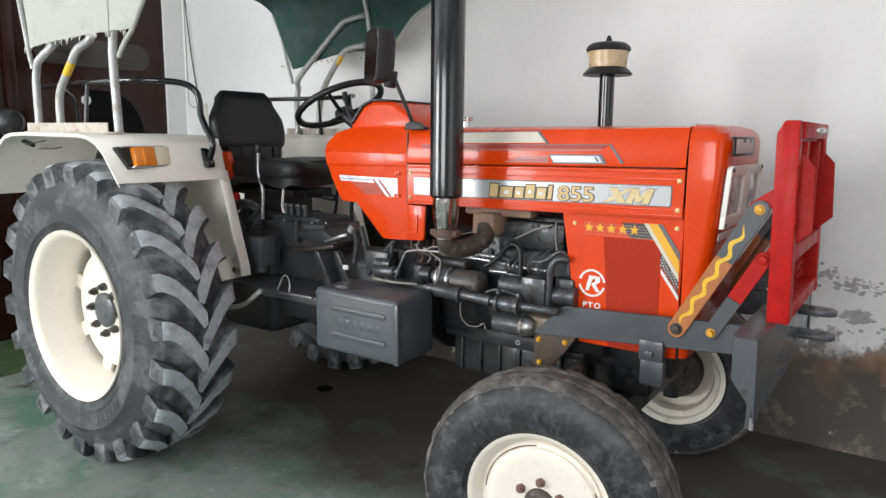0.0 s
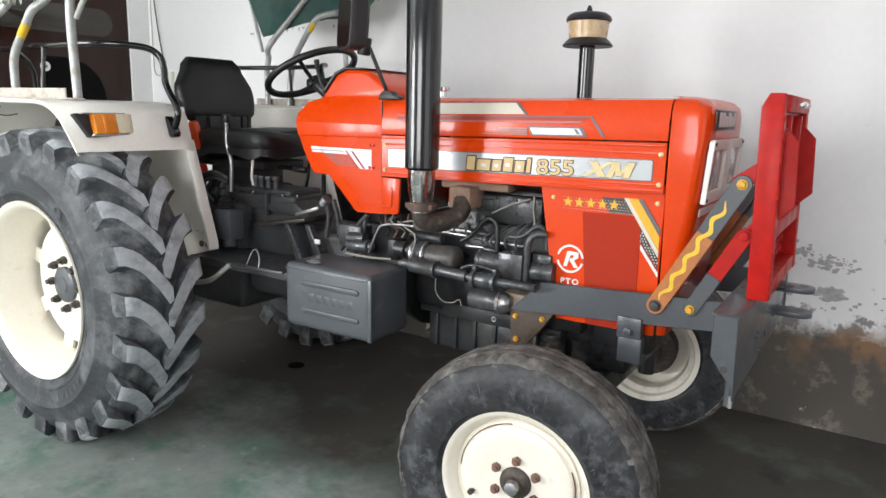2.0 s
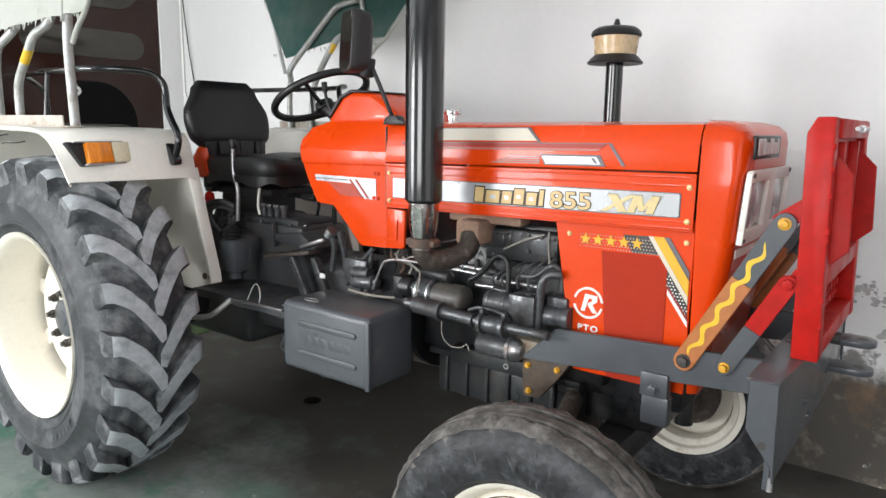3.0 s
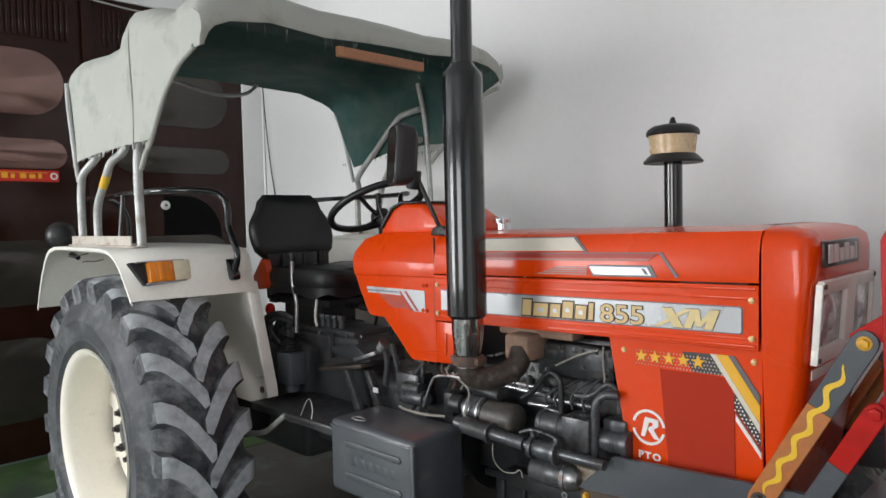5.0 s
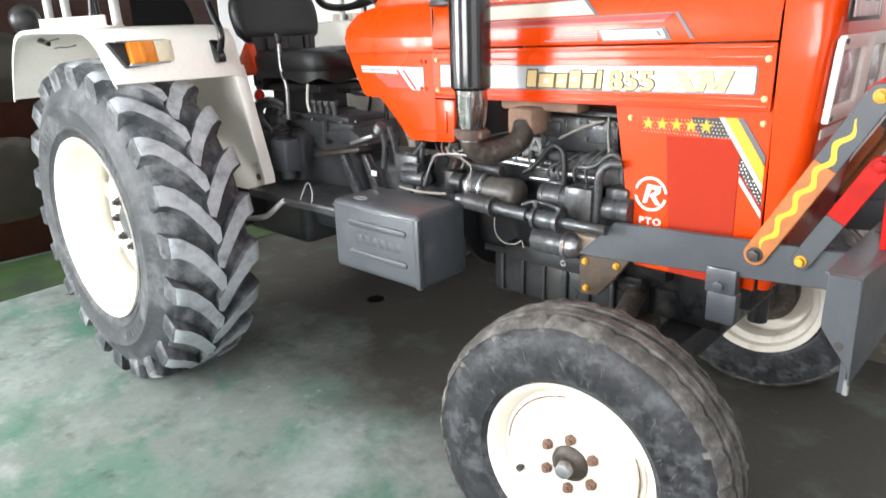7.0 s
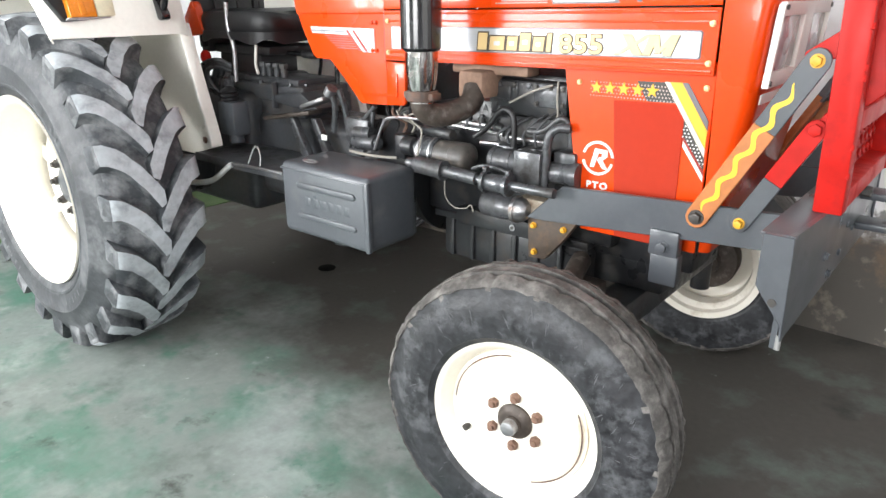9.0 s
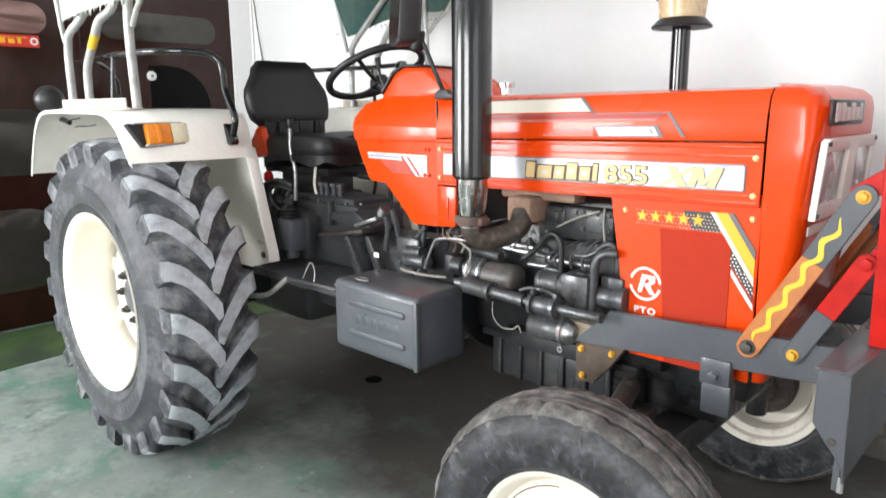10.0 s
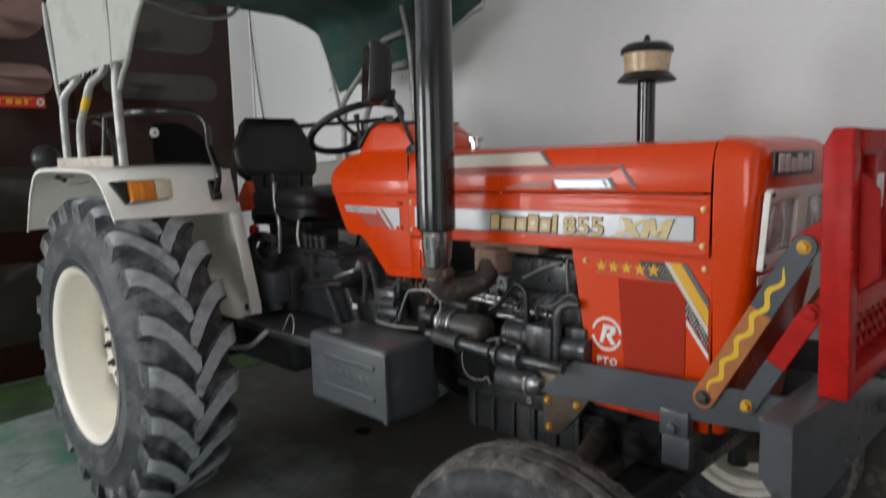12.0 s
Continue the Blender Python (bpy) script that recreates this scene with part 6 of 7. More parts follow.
    # grab rail
    part("grab_rail", tube([(0.374, y(0.50), 1.300), (0.392, y(0.50), 1.325), (0.410, y(0.50), 1.365), (0.402, y(0.497), 1.398), (0.357, y(0.492), 1.450), (0.322, y(0.487), 1.500), (0.308, y(0.48), 1.552), (0.292, y(0.485), 1.600), (0.262, y(0.52), 1.632), (0.215, y(0.605), 1.641), (0.105, y(0.68), 1.642), (-0.06, y(0.705), 1.641), (-0.25, y(0.705), 1.640), (-0.50, y(0.668), 1.640), (-0.82, y(0.652), 1.640)], 0.0135, 12), BLACK, f, "black bent grab rail")
    part("rail_foot", prism([(0.330, 1.358), (0.352, 1.362), (0.372, 1.345), (0.404, 1.298), (0.402, 1.280), (0.382, 1.274), (0.362, 1.284), (0.334, 1.330)], *sorted((y(0.482), y(0.518))), "xz", 0.006), BLACK, f, "flat black foot of the rail")
    part("rail_stay", tube([(-0.52, y(0.664), 1.638), (-0.60, y(0.60), 1.630), (-0.655, y(0.53), 1.595), (-0.67, y(0.50), 1.545), (-0.672, y(0.495), 1.40)], 0.011, 10, False), BLACK, f)
    part("rail_stay", tube([(-0.166, y(0.735), 1.41), (-0.166, y(0.712), 1.638)], 0.009, 10, False), BLACK, f)
    return f


fender(-1)
fender(1)
# plough lamp behind the fender
plough = part("plough_lamp", lathe([(0, -0.075), (0.03, -0.072), (0.058, -0.055), (0.072, -0.02), (0.076, 0.015), (0.076, 0.03), (0.070, 0.034), (0, 0.034)], 32, Matrix.Translation((-0.725, -0.80, 1.466)) @ Matrix.Rotation(radians(70), 4, "Z") @ Matrix.Scale(0.86, 4)), PLASTIC, tractor, "round black work lamp")
part("bracket", tube([(-0.70, -0.79, 1.40), (-0.66, -0.78, 1.38), (-0.58, -0.77, 1.36)], 0.012, 8), BLACK, plough)

# seat
seat_ring = []
for z, grow in ((1.195, -0.03), (1.203, -0.006), (1.225, 0.0), (1.262, 0.0), (1.285, -0.012), (1.297, -0.04)):
    seat_ring.append([(x, y, z + 0.02 * (x - 0.1) - 0.012 * math.cos(3.0 * y / 0.22)) for x, y in [(0.34 + (0.245 + grow) * math.copysign(abs(math.cos(a)) ** 0.5, math.cos(a)), (0.225 + grow) * math.copysign(abs(math.sin(a)) ** 0.5, math.sin(a))) for a in [2 * math.pi * k / 36 for k in range(36)]]])
seat = part("seat", loft(seat_ring), VINYL, tractor, "black vinyl driver's seat with a separate backrest")
skirt = sheet([[(0.34 + 0.25 * math.copysign(abs(math.cos(a)) ** 0.5, math.cos(a)), 0.228 * math.copysign(abs(math.sin(a)) ** 0.5, math.sin(a)), z + 0.010 * math.sin(7 * a) * (z < 1.2)) for a in [2 * math.pi * k / 48 for k in range(49)]] for z in (1.225, 1.205, 1.188)], 0.003)
part("skirt", skirt, VINYL, seat, "loose black seat cover hem")
back_rings = []
for k in range(10):
    u = k / 9
    z = 1.335 + 0.30 * u
    half = 0.195 + 0.030 * math.sin(math.pi * min(1, u * 1.3)) - 0.045 * max(0, u - 0.55) / 0.45 - (0.02 if k in (0, 9) else 0)
    thick = 0.05 if 0 < k < 9 else 0.030
    cx = 0.065 - 0.06 * u
    back_rings.append([(cx + thick * math.copysign(abs(math.cos(a)) ** 0.6, math.cos(a)) - 0.035 * (half > 0) * (1 - (abs(math.sin(a)) ** 2)) * 0.4, half * math.copysign(abs(math.sin(a)) ** 0.45, math.sin(a)), z) for a in [2 * math.pi * j / 32 for j in range(32)]])
part("backrest", loft(back_rings), VINYL, seat, "padded black vinyl backrest")
part("back_bar", join(box(0.07, 0.10, -0.17, 0.10, 1.15, 1.36, 0.006), box(0.07, 0.10, 0.11, 0.17, 1.15, 1.36, 0.006), box(0.05, 0.11, -0.15, 0.15, 1.13, 1.20, 0.008)), PLASTIC, seat)
for k in range(3):
    part("spring", tube([(0.12 + 0.02 * k, -0.10 + 0.10 * k, 1.20), (0.11 + 0.02 * k, -0.10 + 0.10 * k, 1.36)], 0.006, 8, False), PLASTIC, seat)
part("seat_base", join(box(0.12, 0.50, -0.13, 0.13, 1.13, 1.165, 0.006), box(0.10, 0.40, -0.10, 0.10, 1.02, 1.14, 0.02)), PLASTIC, seat)
part("cord", tube([(0.50, -0.19, 1.175), (0.505, -0.20, 1.14), (0.50, -0.20, 1.10), (0.51, -0.20, 1.065)], 0.006, 8), CERAMIC, seat, "dangling white cord")
part("side_guard", prism([(0.02, 1.235), (0.115, 1.340), (0.140, 1.335), (0.185, 1.21), (0.06, 1.195)], -0.222, -0.185, "xz", 0.008), ORANGE, seat, "orange-red guard beside the seat")
# levers
part("gear_lever", tube([(0.385, -0.22, 1.03), (0.393, -0.22, 1.16), (0.372, -0.22, 1.22), (0.366, -0.22, 1.26), (0.368, -0.22, 1.345)], 0.0095, 10), STEEL, gearbox, "bright bent gear lever")
part("lever_knob", rod((0.368, -0.22, 1.335), (0.368, -0.22, 1.375), 0.016, n=16, b=0.006), PLASTIC, gearbox)
part("gear_lever", tube([(0.20, -0.02, 1.12), (0.40, -0.03, 1.135), (0.66, -0.04, 1.135)], 0.009, 10), BLACK, gearbox)
part("lever_knob", rod((0.60, -0.04, 1.137), (0.68, -0.04, 1.134), 0.015, n=16, b=0.006), PLASTIC, gearbox)
part("gear_lever", tube([(0.70, 0.05, 0.98), (0.70, 0.05, 1.1), (0.72, 0.05, 1.2)], 0.010, 10), BLACK, gearbox)
part("hand_lever", tube([(0.835, -0.07, 1.46), (0.80, -0.075, 1.52), (0.785, -0.08, 1.575)], 0.006, 8), PLASTIC, binnacle)
part("lever_knob", rod((0.788, -0.08, 1.57), (0.783, -0.08, 1.61), 0.010, 0.012, n=14, b=0.003), PLASTIC, binnacle)

# steering wheel
SW = Matrix.Translation((0.680, 0.0, 1.560)) @ Matrix.Rotation(radians(-28), 4, "Y")
ring = [SW @ Vector((0.20 * math.cos(2 * math.pi * k / 56), 0.20 * math.sin(2 * math.pi * k / 56), 0)) for k in range(56)]
wheel = part("steering_wheel", tube(ring, 0.0150, 12, closed=True), PLASTIC, tractor, "black three-spoke steering wheel")
for a in (60, 180, 300):
    d = Vector((math.cos(radians(a)), math.sin(radians(a)), 0))
    part("spoke", tube([SW @ (d * 0.197), SW @ (d * 0.11 + Vector((0, 0, -0.035))), SW @ (d * 0.02 + Vector((0, 0, -0.05)))], 0.009, 8), PLASTIC, wheel)
part("column", join(rod(SW @ Vector((0, 0, -0.04)), SW @ Vector((0.10, 0, -0.22)), 0.030), rod(SW @ Vector((0, 0, -0.062)), SW @ Vector((0, 0, -0.025)), 0.045, 0.036, b=0.006)), PLASTIC, wheel, "black steering column")

# mirror
MIR = Matrix.Translation((1.150, -0.28, 1.722)) @ Matrix.Rotation(radians(62), 4, "Z") @ Matrix.Rotation(radians(4), 4, "Y") @ Matrix.Scale(1.08, 4)
MR = []
for x, k in ((-0.030, 0.96), (-0.026, 1.0), (0.0, 1.0), (0.030, 0.93), (0.042, 0.72)):
    MR.append([MIR @ Vector((x, y * k, z * k)) for y, z in [(0.062 * math.copysign(abs(math.cos(a)) ** 0.35, math.cos(a)), 0.096 * math.copysign(abs(math.sin(a)) ** 0.35, math.sin(a))) for a in [2 * math.pi * j / 32 for j in range(32)]]])
mirror = part("mirror", loft(MR), surface("mirror_plastic", (0.025, 0.023, 0.024), 0.5, vary=0.1, bump=0.06, grain=180), tractor, "black plastic rear-view mirror")
part("mirror_glass", prism([(0.056 * math.copysign(abs(math.cos(a)) ** 0.35, math.cos(a)), 0.088 * math.copysign(abs(math.sin(a)) ** 0.35, math.sin(a))) for a in [2 * math.pi * j / 32 for j in range(32)]], -0.033, -0.028, "yz", 0), surface("mirror_silver", (0.8, 0.8, 0.8), 0.03, metal=1.0, vary=0, bump=0), mirror, "mirror glass").data.transform(MIR)
part("arm", tube([(1.20, -0.262, 1.655), (1.212, -0.258, 1.63), (1.236, -0.24, 1.56), (1.256, -0.222, 1.495), (1.262, -0.21, 1.470)], 0.0075, 10), PLASTIC, mirror)
part("clip", join(rod((1.188, -0.265, 1.605), (1.20, -0.265, 1.668), 0.024, b=0.006)), PLASTIC, mirror)
part("arm_foot", prism([(1.225, 1.446), (1.235, 1.470), (1.250, 1.478), (1.285, 1.478), (1.298, 1.462), (1.325, 1.456), (1.325, 1.446)], -0.225, -0.185, "xz", 0.004), PLASTIC, mirror)

# canopy
CY = 0.765


def canopy_cloth():
    """Outer face grey, inner face green; the hem is uneven."""
    rows_out = []
    stations = [(0.735, 2.215, 2.165, 2.10, 0.770), (0.732, 2.285, 2.245, 2.095, 0.782), (0.70, 2.318, 2.275, 2.09, 0.788), (0.60, 2.335, 2.272, 2.05, 0.792), (0.50, 2.335, 2.248, 1.985, 0.793), (0.45, 2.335, 2.246, 1.94, 0.793), (0.38, 2.337, 2.262, 1.885, 0.793), (0.325, 2.340, 2.285, 1.822, 0.792),
                (0.26, 2.346, 2.305, 1.820, 0.790), (0.20, 2.354, 2.318, 1.826, 0.786), (0.13, 2.366, 2.330, 1.822, 0.782), (0.07, 2.345, 2.305, 1.828, 0.776), (0.03, 2.322, 2.262, 1.823, 0.773), (0.0, 2.310, 2.236, 1.829, 0.770), (-0.10, 2.300, 2.230, 1.826, 0.766), (-0.24, 2.300, 2.226, 1.822, 0.767),
                (-0.38, 2.302, 2.240, 1.818, 0.770), (-0.50, 2.305, 2.244, 1.810, 0.773), (-0.595, 2.300, 2.232, 1.802, 0.773), (-0.622, 2.290, 2.205, 1.798, 0.770)]
    for k, (x, crown, edge, low, half) in enumerate(stations):
        row = []
        for s, low in ((-1, low), (1, low + 0.03 + 0.055 * max(0.0, min(1.0, (x + 0.5) / 0.6)))):
            side = [(half + 0.004, low), (half + 0.002, low + 0.03), (half - 0.006 + 0.006 * math.sin(9 * x), low + 0.35 * (edge - low)), (half + 0.004 * math.sin(14 * x), low + 0.7 * (edge - low)), (half, edge - 0.05), (half - 0.012, edge - 0.022), (half - 0.035, edge + 0.010), (half - 0.090, edge + 0.034), (half - 0.25, edge + 0.35 * 0.1 + 0.45 * (crown - edge)), (0.28, crown - 0.006), (0.08, crown)]
            pts = [(x + max(0.0, -x - 0.1) * (0.35 if s > 0 else 0.18) * max(0.0, 1 - (z - low) / (edge - low)), s * a, z) for a, z in side]
            row += pts if s < 0 else pts[::-1]
        if x > 0.733:
            row = [(px, py, pz + 0.035 * max(0.0, py + 0.3)) for px, py, pz in row]
        rows_out.append(row)
    bm = bmesh.new()
    grids = []
    for inset in (0.0, 0.007):
        vs = []
        for row in rows_out:
            vs.append([bm.verts.new((p[0] - (0.004 if inset and p[0] > 0.72 else 0), p[1] * (1 - inset / 0.8), p[2] - (inset if abs(p[1]) < 0.755 else 0))) for p in row])
        grids.append(vs)
    for g, vs in enumerate(grids):
        for a, b in zip(vs, vs[1:]):
            for j in range(len(a) - 1):
                bm.faces.new((a[j], a[j + 1], b[j + 1], b[j])).material_index = g
    o, i = grids
    for k in (0, -1):
        for j in range(len(o[0]) - 1):
            bm.faces.new((o[k][j], o[k][j + 1], i[k][j + 1], i[k][j]))
    for j in (0, -1):
        for k in range(len(o) - 1):
            bm.faces.new((o[k][j], o[k + 1][j], i[k + 1][j], i[k][j]))
    return bm


canopy = part("canopy", canopy_cloth(), [CLOTH, CLOTH_GREEN], tractor, "faded grey canvas canopy, dark green inside, frayed hem", 60)
for s in (-1, 1):
    y = s * (CY + 0.010)
    bent = [(-0.292, 1.42), (-0.294, 1.545), (-0.275, 1.605), (-0.230, 1.655), (-0.181, 1.703), (-0.113, 1.768), (-0.068, 1.815), (0.03, 1.90), (0.165, 1.935)] if s < 0 else [(-0.235, 1.42), (-0.225, 1.56), (-0.190, 1.690), (-0.055, 1.825), (0.015, 1.902), (0.075, 1.925), (0.185, 1.935)]
    rear = [(-0.490, 1.42), (-0.491, 1.63), (-0.478, 1.695), (-0.444, 1.745), (-0.360, 1.820), (-0.24, 1.915), (-0.02, 2.050), (0.06, 2.085), (0.165, 2.10)] if s < 0 else [(-0.420, 1.42), (-0.420, 1.62), (-0.405, 1.705), (-0.36, 1.770), (-0.17, 1.929), (-0.005, 2.060), (0.06, 2.085), (0.185, 2.10)]
    inward = 0.955
    part("post", tube([(0.172, y, 1.42), (0.160, y, 1.70), (0.160, y * 0.99, 1.83), (0.166, y * 0.97, 2.0), (0.17, y * inward, 2.24)] if s < 0 else [(0.225, y, 1.42), (0.205, y, 1.80), (0.19, y * 0.99, 2.05), (0.17, y * inward, 2.24)], 0.0175 if s < 0 else 0.014, 14), TUBE, canopy, "galvanised canopy post")
    part("post", tube([(x, y if z < (1.80 if s < 0 else 1.72) else y * inward, z) for x, z in bent], 0.0170 if s < 0 else 0.017, 14), TUBE, canopy, "bent canopy post with a yellow band")
    part("yellow_band", tube([(-0.212, y, 1.673), (-0.160, y, 1.7235)] if s < 0 else [(-0.035, y * inward, 1.845), (0.002, y * inward, 1.887)], 0.0180 if s < 0 else 0.0185, 14, False), YELLOW, canopy)
    part("post", tube([(x, y if z < (1.80 if s < 0 else 1.72) else y * inward, z) for x, z in rear], 0.0170 if s < 0 else 0.017, 14), TUBE, canopy, "galvanised canopy post")
    part("edge_tube", tube([(-0.515, s * 0.772, 1.708), (-0.535, s * 0.776, 1.80), (-0.585, s * 0.780, 2.05), (-0.61, s * 0.776, 2.17)] if s < 0 else [(-0.456, s * 0.776, 1.742), (-0.50, s * 0.778, 1.87), (-0.56, s * 0.780, 2.05), (-0.62, s * 0.776, 2.17)], 0.011, 10), TUBE, canopy, "thin tube along the canvas edge")
    rise = 0.0 if s < 0 else 0.085
    part("hem_roll", tube([(0.218, s * 0.784, 1.722 + rise), (0.270, s * 0.788, 1.772 + rise), (0.330, s * 0.792, 1.812 + rise), (0.38, s * 0.795, 1.865 + rise), (0.45, s * 0.796, 1.945 + rise), (0.50, s * 0.796, 1.99 + rise), (0.60, s * 0.796, 2.055 + 0.8 * rise), (0.70, s * 0.790, 2.095 + 0.6 * rise)], 0.010, 10), CLOTH, canopy, "rolled canvas hem")
    part("base_rail", join(box(-0.545, 0.205, s * 0.785 - 0.034, s * 0.785 + 0.020, 1.418, 1.424, 0.001), box(-0.545, 0.135, s * 0.785 + s * 0.016 - 0.003, s * 0.785 + s * 0.016 + 0.003, 1.418, 1.462, 0.001)), surface("rusty_cream_rail", (0.52, 0.48, 0.42), 0.6, bump=0.1, dirt=(0.24, 0.15, 0.09), dirt_at=0.60, dirt_size=11), canopy, "rusty cream base rail")
part("batten", box(0.690, 0.715, -0.20, 0.263, 2.150, 2.190, 0.004, 2), WOOD, canopy, "bare wooden batten under the canopy edge")
part("rear_stay", tube([(-0.54, -0.52, 2.25), (-0.54, -0.30, 2.235), (-0.54, -0.16, 2.205), (-0.54, -0.02, 2.192), (-0.54, 0.11, 2.215), (-0.54, 0.18, 2.27)], 0.010, 10), TUBE, canopy, "sagging bent tube at the canopy's rear")
for s in (-1, 1):
    part("seam", tube([(0.165, s * 0.790, 1.80), (0.165, s * 0.786, 1.95), (0.160, s * 0.789, 2.10), (0.150, s * 0.786, 2.24), (0.145, s * 0.765, 2.315)], 0.0035, 8), CLOTH, canopy, "stitched seam of the canvas")
fringe = bmesh.new()
rng = random.Random(4)
for k in range(70):
    s = -1 if k % 2 else 1
    x = rng.uniform(-0.58, 0.33)
    l = rng.uniform(0.006, 0.03)
    hem_z = (1.826 if x > -0.25 else 1.826 + 0.06 * (x + 0.25)) + (0.0 if s < 0 else 0.05)
    a = fringe.verts.new((x, s * 0.776, hem_z))
    b = fringe.verts.new((x + rng.uniform(0.006, 0.02), s * 0.776, hem_z))
    c = fringe.verts.new((x + rng.uniform(-0.005, 0.02), s * 0.777, hem_z - 0.005 - l))
    fringe.faces.new((a, b, c))
for k in range(26):
    y = rng.uniform(-0.7, 0.7)
    l = rng.uniform(0.01, 0.06)
    fringe.faces.new([fringe.verts.new(p) for p in ((0.728, y, 2.205), (0.728, y + 0.0016, 2.205), (0.728, y + 0.001, 2.195 - l))])
tagged(part("frayed_threads", fringe, CLOTH, canopy), kind="stuff")

# front frame: grey bumper, side beams, red upright frame
BEAM = [(1.848, 0.752), (1.96, 0.862), (2.545, 0.892), (2.545, 0.800), (2.5, 0.798), (1.895, 0.752)]
for s in (-1, 1):
    lo, hi = sorted((s * 0.270, s * 0.286))
    beam = part("side_beam", prism(BEAM, lo, hi, "xz", 0.002, 1), GREY, tractor, "grey painted steel side beam")
    part("hanger", join(box(2.226, 2.302, *sorted((s * 0.262, s * 0.296)), 0.732, 0.80, 0.004), box(2.231, 2.305, *sorted((s * 0.255, s * 0.292)), 0.652, 0.735, 0.005)), GREY, beam, "grey hanger bracket")
    bolt((2.262, s * 0.296, 0.755), 0.014, beam, GREY, (0, s, 0), 0.012)
END = [(2.546, 0.912), (2.605, 0.912), (2.612, 0.688), (2.607, 0.688), (2.603, 0.724), (2.558, 0.782), (2.546, 0.80)]
front_rows = []
for y in [-0.503 + 1.006 * k / 12 for k in range(13)]:
    bow = 0.020 * (1 - (abs(y) / 0.503) ** 2)
    low = 0.668 + 0.055 * (1 - (abs(y) / 0.503) ** 2)
    front_rows.append([(2.602 + bow, y, low), (2.603 + bow, y, 0.79), (2.604 + bow, y, 0.914)])
bumper = part("front_bumper", join(sheet(front_rows, 0.012), prism(END, -0.508, -0.496, "xz", 0.002, 1), prism(END, 0.496, 0.508, "xz", 0.002, 1), box(2.538, 2.606, -0.497, 0.497, 0.902, 0.913, 0.002)), GREY, tractor, "heavy grey welded steel bumper")
part("hole", rod((2.583, -0.5095, 0.769), (2.583, -0.505, 0.769), 0.009), DARK_NUT, bumper)
part("weld_tip", rod((2.606, -0.503, 0.668), (2.606, -0.500, 0.70), 0.006, n=10), surface("chipped_paint", (0.25, 0.25, 0.24), 0.6), bumper)
for z in (0.878, 0.798):
    hook = prism(arc(2.690, 0.10, 0.040, -90, 90, 12) + [(2.615, 0.14), (2.615, 0.06)], z - 0.009, z + 0.009, "xy", 0.003)
    part("tow_lug", hook, GREY, bumper, "grey tow lug with a pin hole")
    part("pin_hole", rod((2.694, 0.10, z + 0.0095), (2.694, 0.10, z - 0.0095), 0.015, n=18), DARK_NUT, bumper)
bolt((2.622, 0.02, 0.90), 0.014, bumper, DARK_NUT, (1, 0, 0), 0.03)
for y, z in ((-0.24, 0.80), (-0.18, 0.74), (-0.05, 0.83), (-0.1, 0.77), (0.03, 0.80)):
    bolt((2.620, y, z), 0.009, bumper, GREY, (1, 0, 0), 0.008)
for s in (-1, 1):
    lo, hi = sorted((s * 0.245, s * 0.300))
    part("frame_post", prism([(2.586, 0.914), (2.572, 1.440), (2.590, 1.476), (2.628, 1.476), (2.644, 0.914)], lo, hi, "xz", 0.004, 2), RED, bumper, "red painted upright post")
part("frame_rail", box(2.584, 2.636, -0.245, 0.245, 1.428, 1.474, 0.004), RED, bumper, "red welded cross rail")
part("frame_rail", box(2.580, 2.638, -0.245, 0.245, 1.085, 1.13, 0.004), RED, bumper, "red welded cross rail")
part("frame_rail", box(2.585, 2.641, -0.245, 0.245, 0.914, 0.96, 0.004), RED, bumper, "red welded cross rail")
part("top_pin", join(rod((2.642, -0.05, 1.452), (2.642, 0.16, 1.452), 0.006, n=10), rod((2.642, 0.02, 1.452), (2.642, 0.06, 1.452), 0.010, n=12)), STEEL, bumper)
for s in (-1, 1):
    lo, hi = sorted((s * 0.085, s * 0.244))
    part("guard_plate", prism([(lo, 1.13), (hi, 1.13), (hi, 1.43), (lo, 1.43)], 2.600, 2.608, "yz", 0.002, 1), RED, bumper)
    part("guard_rib", box(2.606, 2.630, *sorted((s * 0.11, s * 0.135)), 1.14, 1.42, 0.003), RED, bumper)
    part("fin", prism([(2.610, 1.13), (2.642, 1.14), (2.675, 1.172), (2.666, 1.350), (2.634, 1.384), (2.610, 1.40)], *sorted((s * 0.236 - 0.004, s * 0.236 + 0.004)), "xz", 0.002, 1), RED, bumper, "red flared side fin")
part("guard_plate", box(2.600, 2.608, -0.084, 0.084, 1.375, 1.43, 0.001, 1), RED, bumper)
part("mesh_backing", box(2.590, 2.597, -0.244, 0.244, 0.96, 1.086, 0.001, 1), RED, bumper)
for y in [-0.23 + 0.052 * i for i in range(9)]:
    for z in (0.985, 1.02, 1.055):
        part("mesh_strand", prism([(y, z), (y + 0.025, z - 0.012), (y + 0.03, z + 0.005), (y + 0.005, z + 0.016)], 2.60, 2.606, "yz", 0.001, 1), RED, bumper)
for z in (1.0, 1.06, 1.2, 1.22, 1.30, 1.36, 1.41):
    part("weld", rod((2.642 - 0.026 * (z - 0.914), -0.298, z - 0.006), (2.642 - 0.026 * (z - 0.914), -0.294, z + 0.006), 0.0045, n=8), RED, bumper)


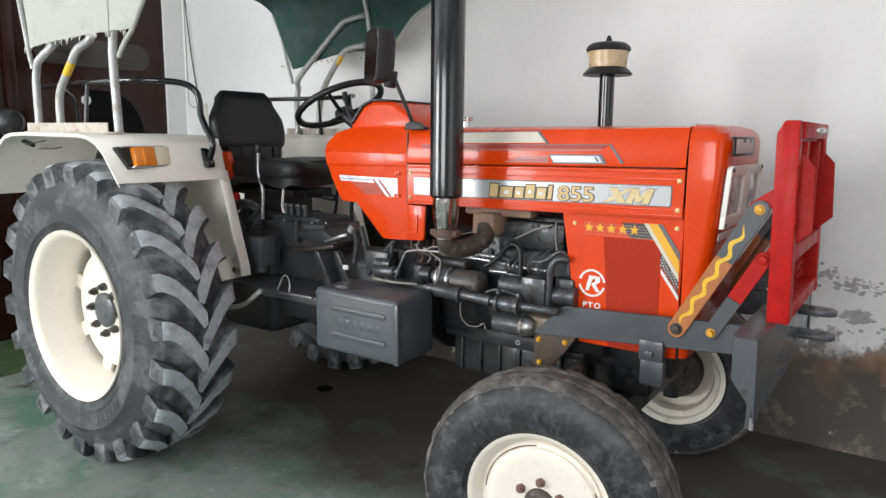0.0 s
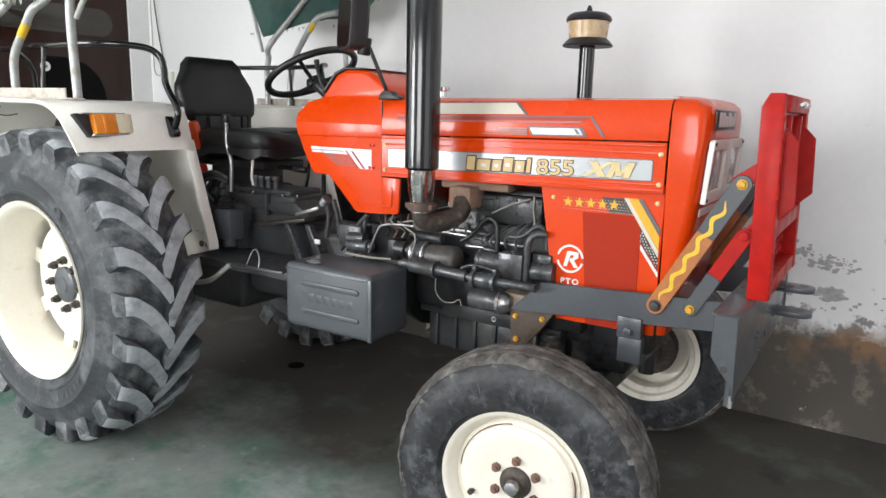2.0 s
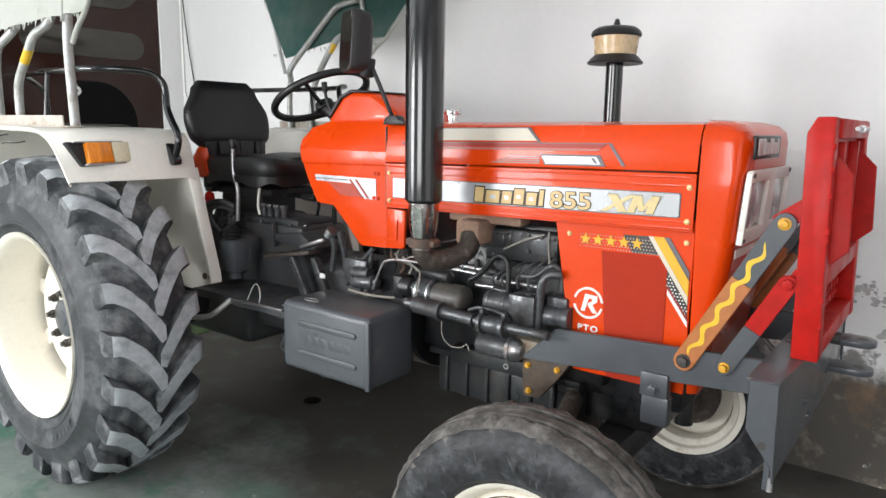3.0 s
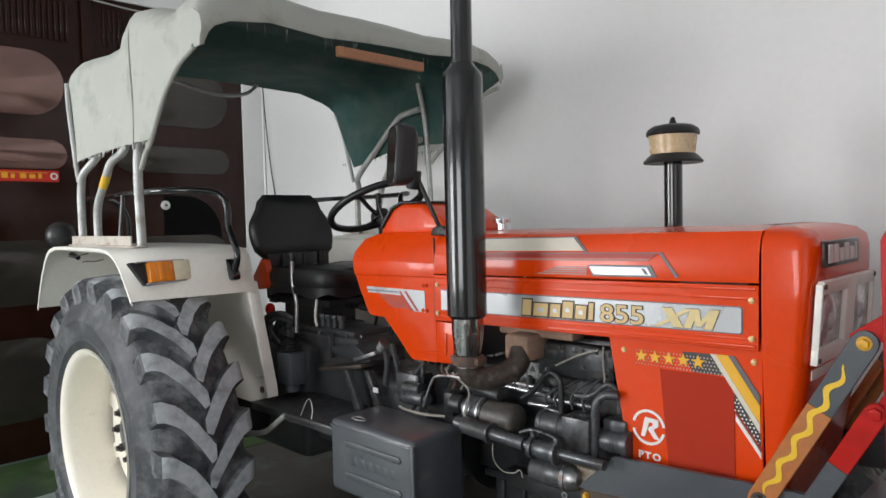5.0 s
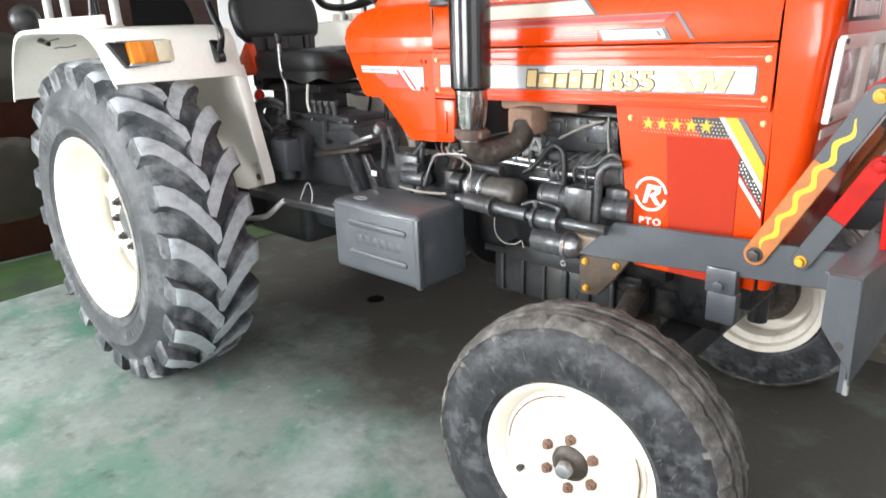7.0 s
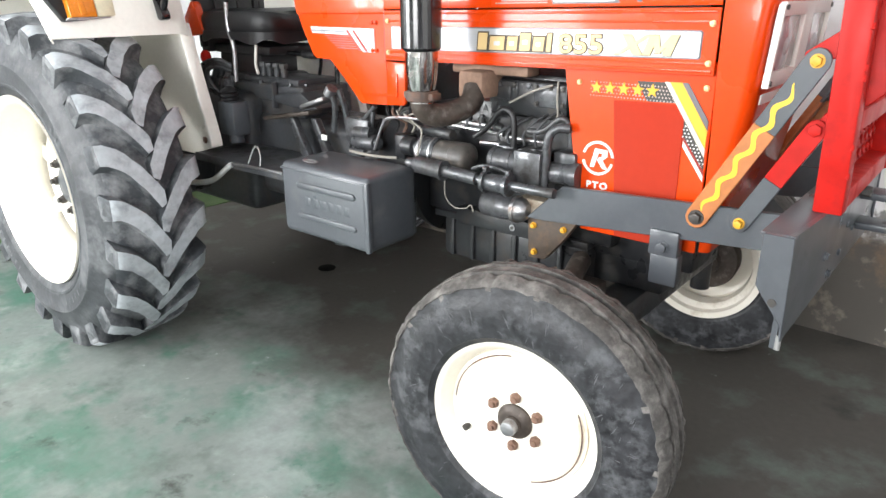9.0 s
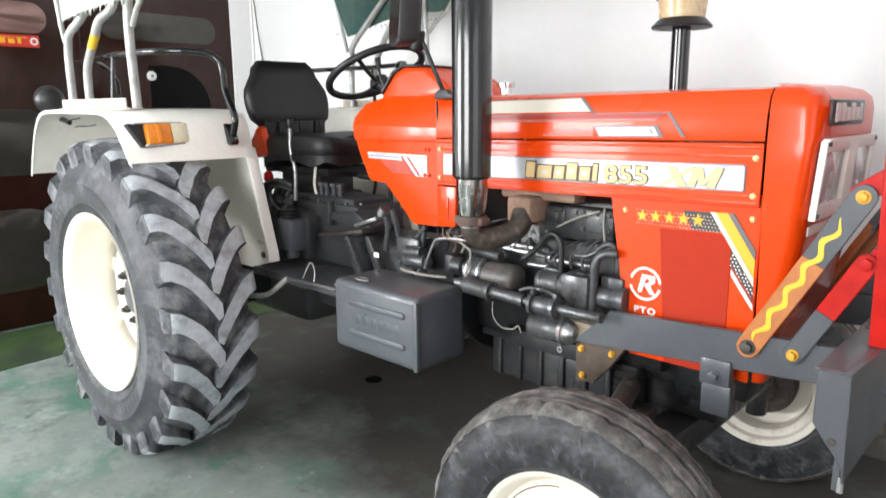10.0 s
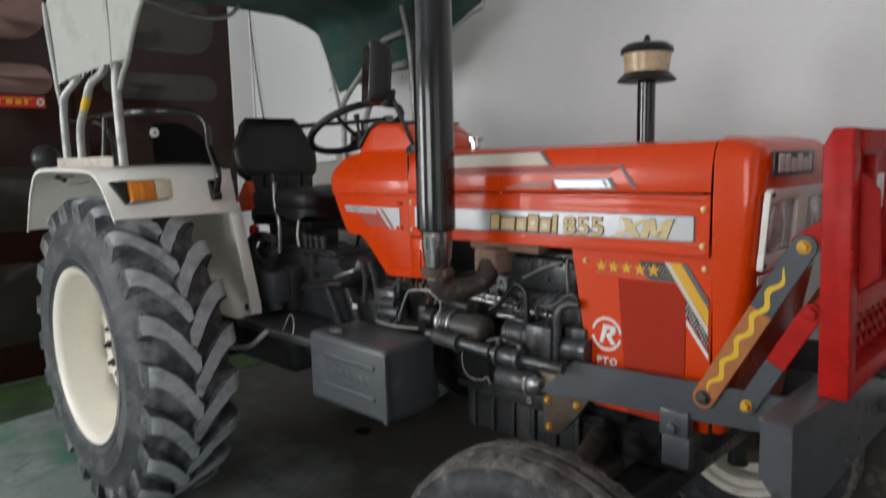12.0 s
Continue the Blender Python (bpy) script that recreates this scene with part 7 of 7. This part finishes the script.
def strut(p, q, y0, y1, half, ends=(True, True)):
    p, q = Vector((p[0], 0, p[1])), Vector((q[0], 0, q[1]))
    d = (q - p).normalized()
    n = Vector((-d.z, 0, d.x))
    out = []
    if ends[1]:
        out += [q + half * (math.sin(a) * d + math.cos(a) * n) for a in [radians(30 * k) for k in range(7)]]
    else:
        out += [q + half * n, q - half * n]
    if ends[0]:
        out += [p + half * (-math.sin(a) * d - math.cos(a) * n) for a in [radians(30 * k) for k in range(7)]]
    else:
        out += [p - half * n, p + half * n]
    return prism([(v.x, v.z) for v in out], y0, y1, "xz", 0.0015, 1)


for s in (-1, 1):
    lo, hi = sorted((s * 0.288, s * 0.296))
    wide_lo, wide_hi = sorted((s * 0.225, s * 0.288))
    low, mid, top = (2.338, 0.851), (2.4619, 1.0780), (2.545, 1.230)
    a = part("strut", join(strut(low, mid, lo, hi, 0.027, (True, False)), strut((2.345, 0.865), mid, wide_lo, wide_hi, 0.004, (False, False))), STRUT_ORANGE, bumper, "ochre strut with a yellow wavy line")
    part("strut", join(strut(mid, top, lo, hi, 0.027, (False, True)), strut(mid, (2.537, 1.216), wide_lo, wide_hi, 0.004, (False, False))), GREY, bumper, "grey upper strut end")
    d = (Vector((top[0], 0, top[1])) - Vector((low[0], 0, low[1]))).normalized()
    n = Vector((-d.z, 0, d.x))
    left_edge, right_edge = [], []
    for k in range(65):
        u = k / 64
        c = Vector((low[0], 0, low[1])) + d * (0.022 + 0.350 * u) + n * (0.0075 * math.sin(u * 10.4 * math.pi) + 0.003 * u)
        w = 0.0068 * min(1, 6 * u + 0.3, 6 * (1 - u) + 0.2)
        left_edge.append(((c + n * w).x, (c + n * w).z))
        right_edge.append(((c - n * w).x, (c - n * w).z))
    wave = bmesh.new()
    yy = s * 0.2972
    L = [wave.verts.new((x, yy, z)) for x, z in left_edge]
    R = [wave.verts.new((x, yy, z)) for x, z in right_edge]
    for k in range(64):
        wave.faces.new((L[k], L[k + 1], R[k + 1], R[k]))
    part("wavy_line", wave, YELLOW, bumper, "hand-painted yellow wavy line")
    part("strut", strut((2.439, 0.856), (2.4965, 0.9625), lo, hi, 0.022, (True, False)), GREY, bumper, "grey lower strut end")
    part("strut", strut((2.4965, 0.9625), (2.565, 1.089), lo, hi, 0.022, (False, True)), RED, bumper, "red brace strut")
    for z0, z1, x0 in ((1.245, 1.290, 2.516), (1.075, 1.125, 2.548)):
        part("lug_plate", prism([(x0, z0 - 0.03), (x0, z0), (2.575, z1), (2.60, z1), (2.60, z1 - 0.055), (2.575, z1 - 0.055)], *sorted((s * 0.276, s * 0.287)), "xz", 0.002, 1), RED, bumper, "red welded lug")
    bolt((2.545, s * 0.296, 1.230), 0.011, bumper, BOLT_YELLOW, (0, s, 0), 0.014)
    bolt((2.439, s * 0.296, 0.856), 0.010, bumper, BOLT_YELLOW, (0, s, 0), 0.016)
    bolt((2.338, s * 0.296, 0.851), 0.014, bumper, DARK_NUT, (0, s, 0), 0.014)
    bolt((2.565, s * 0.296, 1.089), 0.014, bumper, RED, (0, s, 0), 0.012)
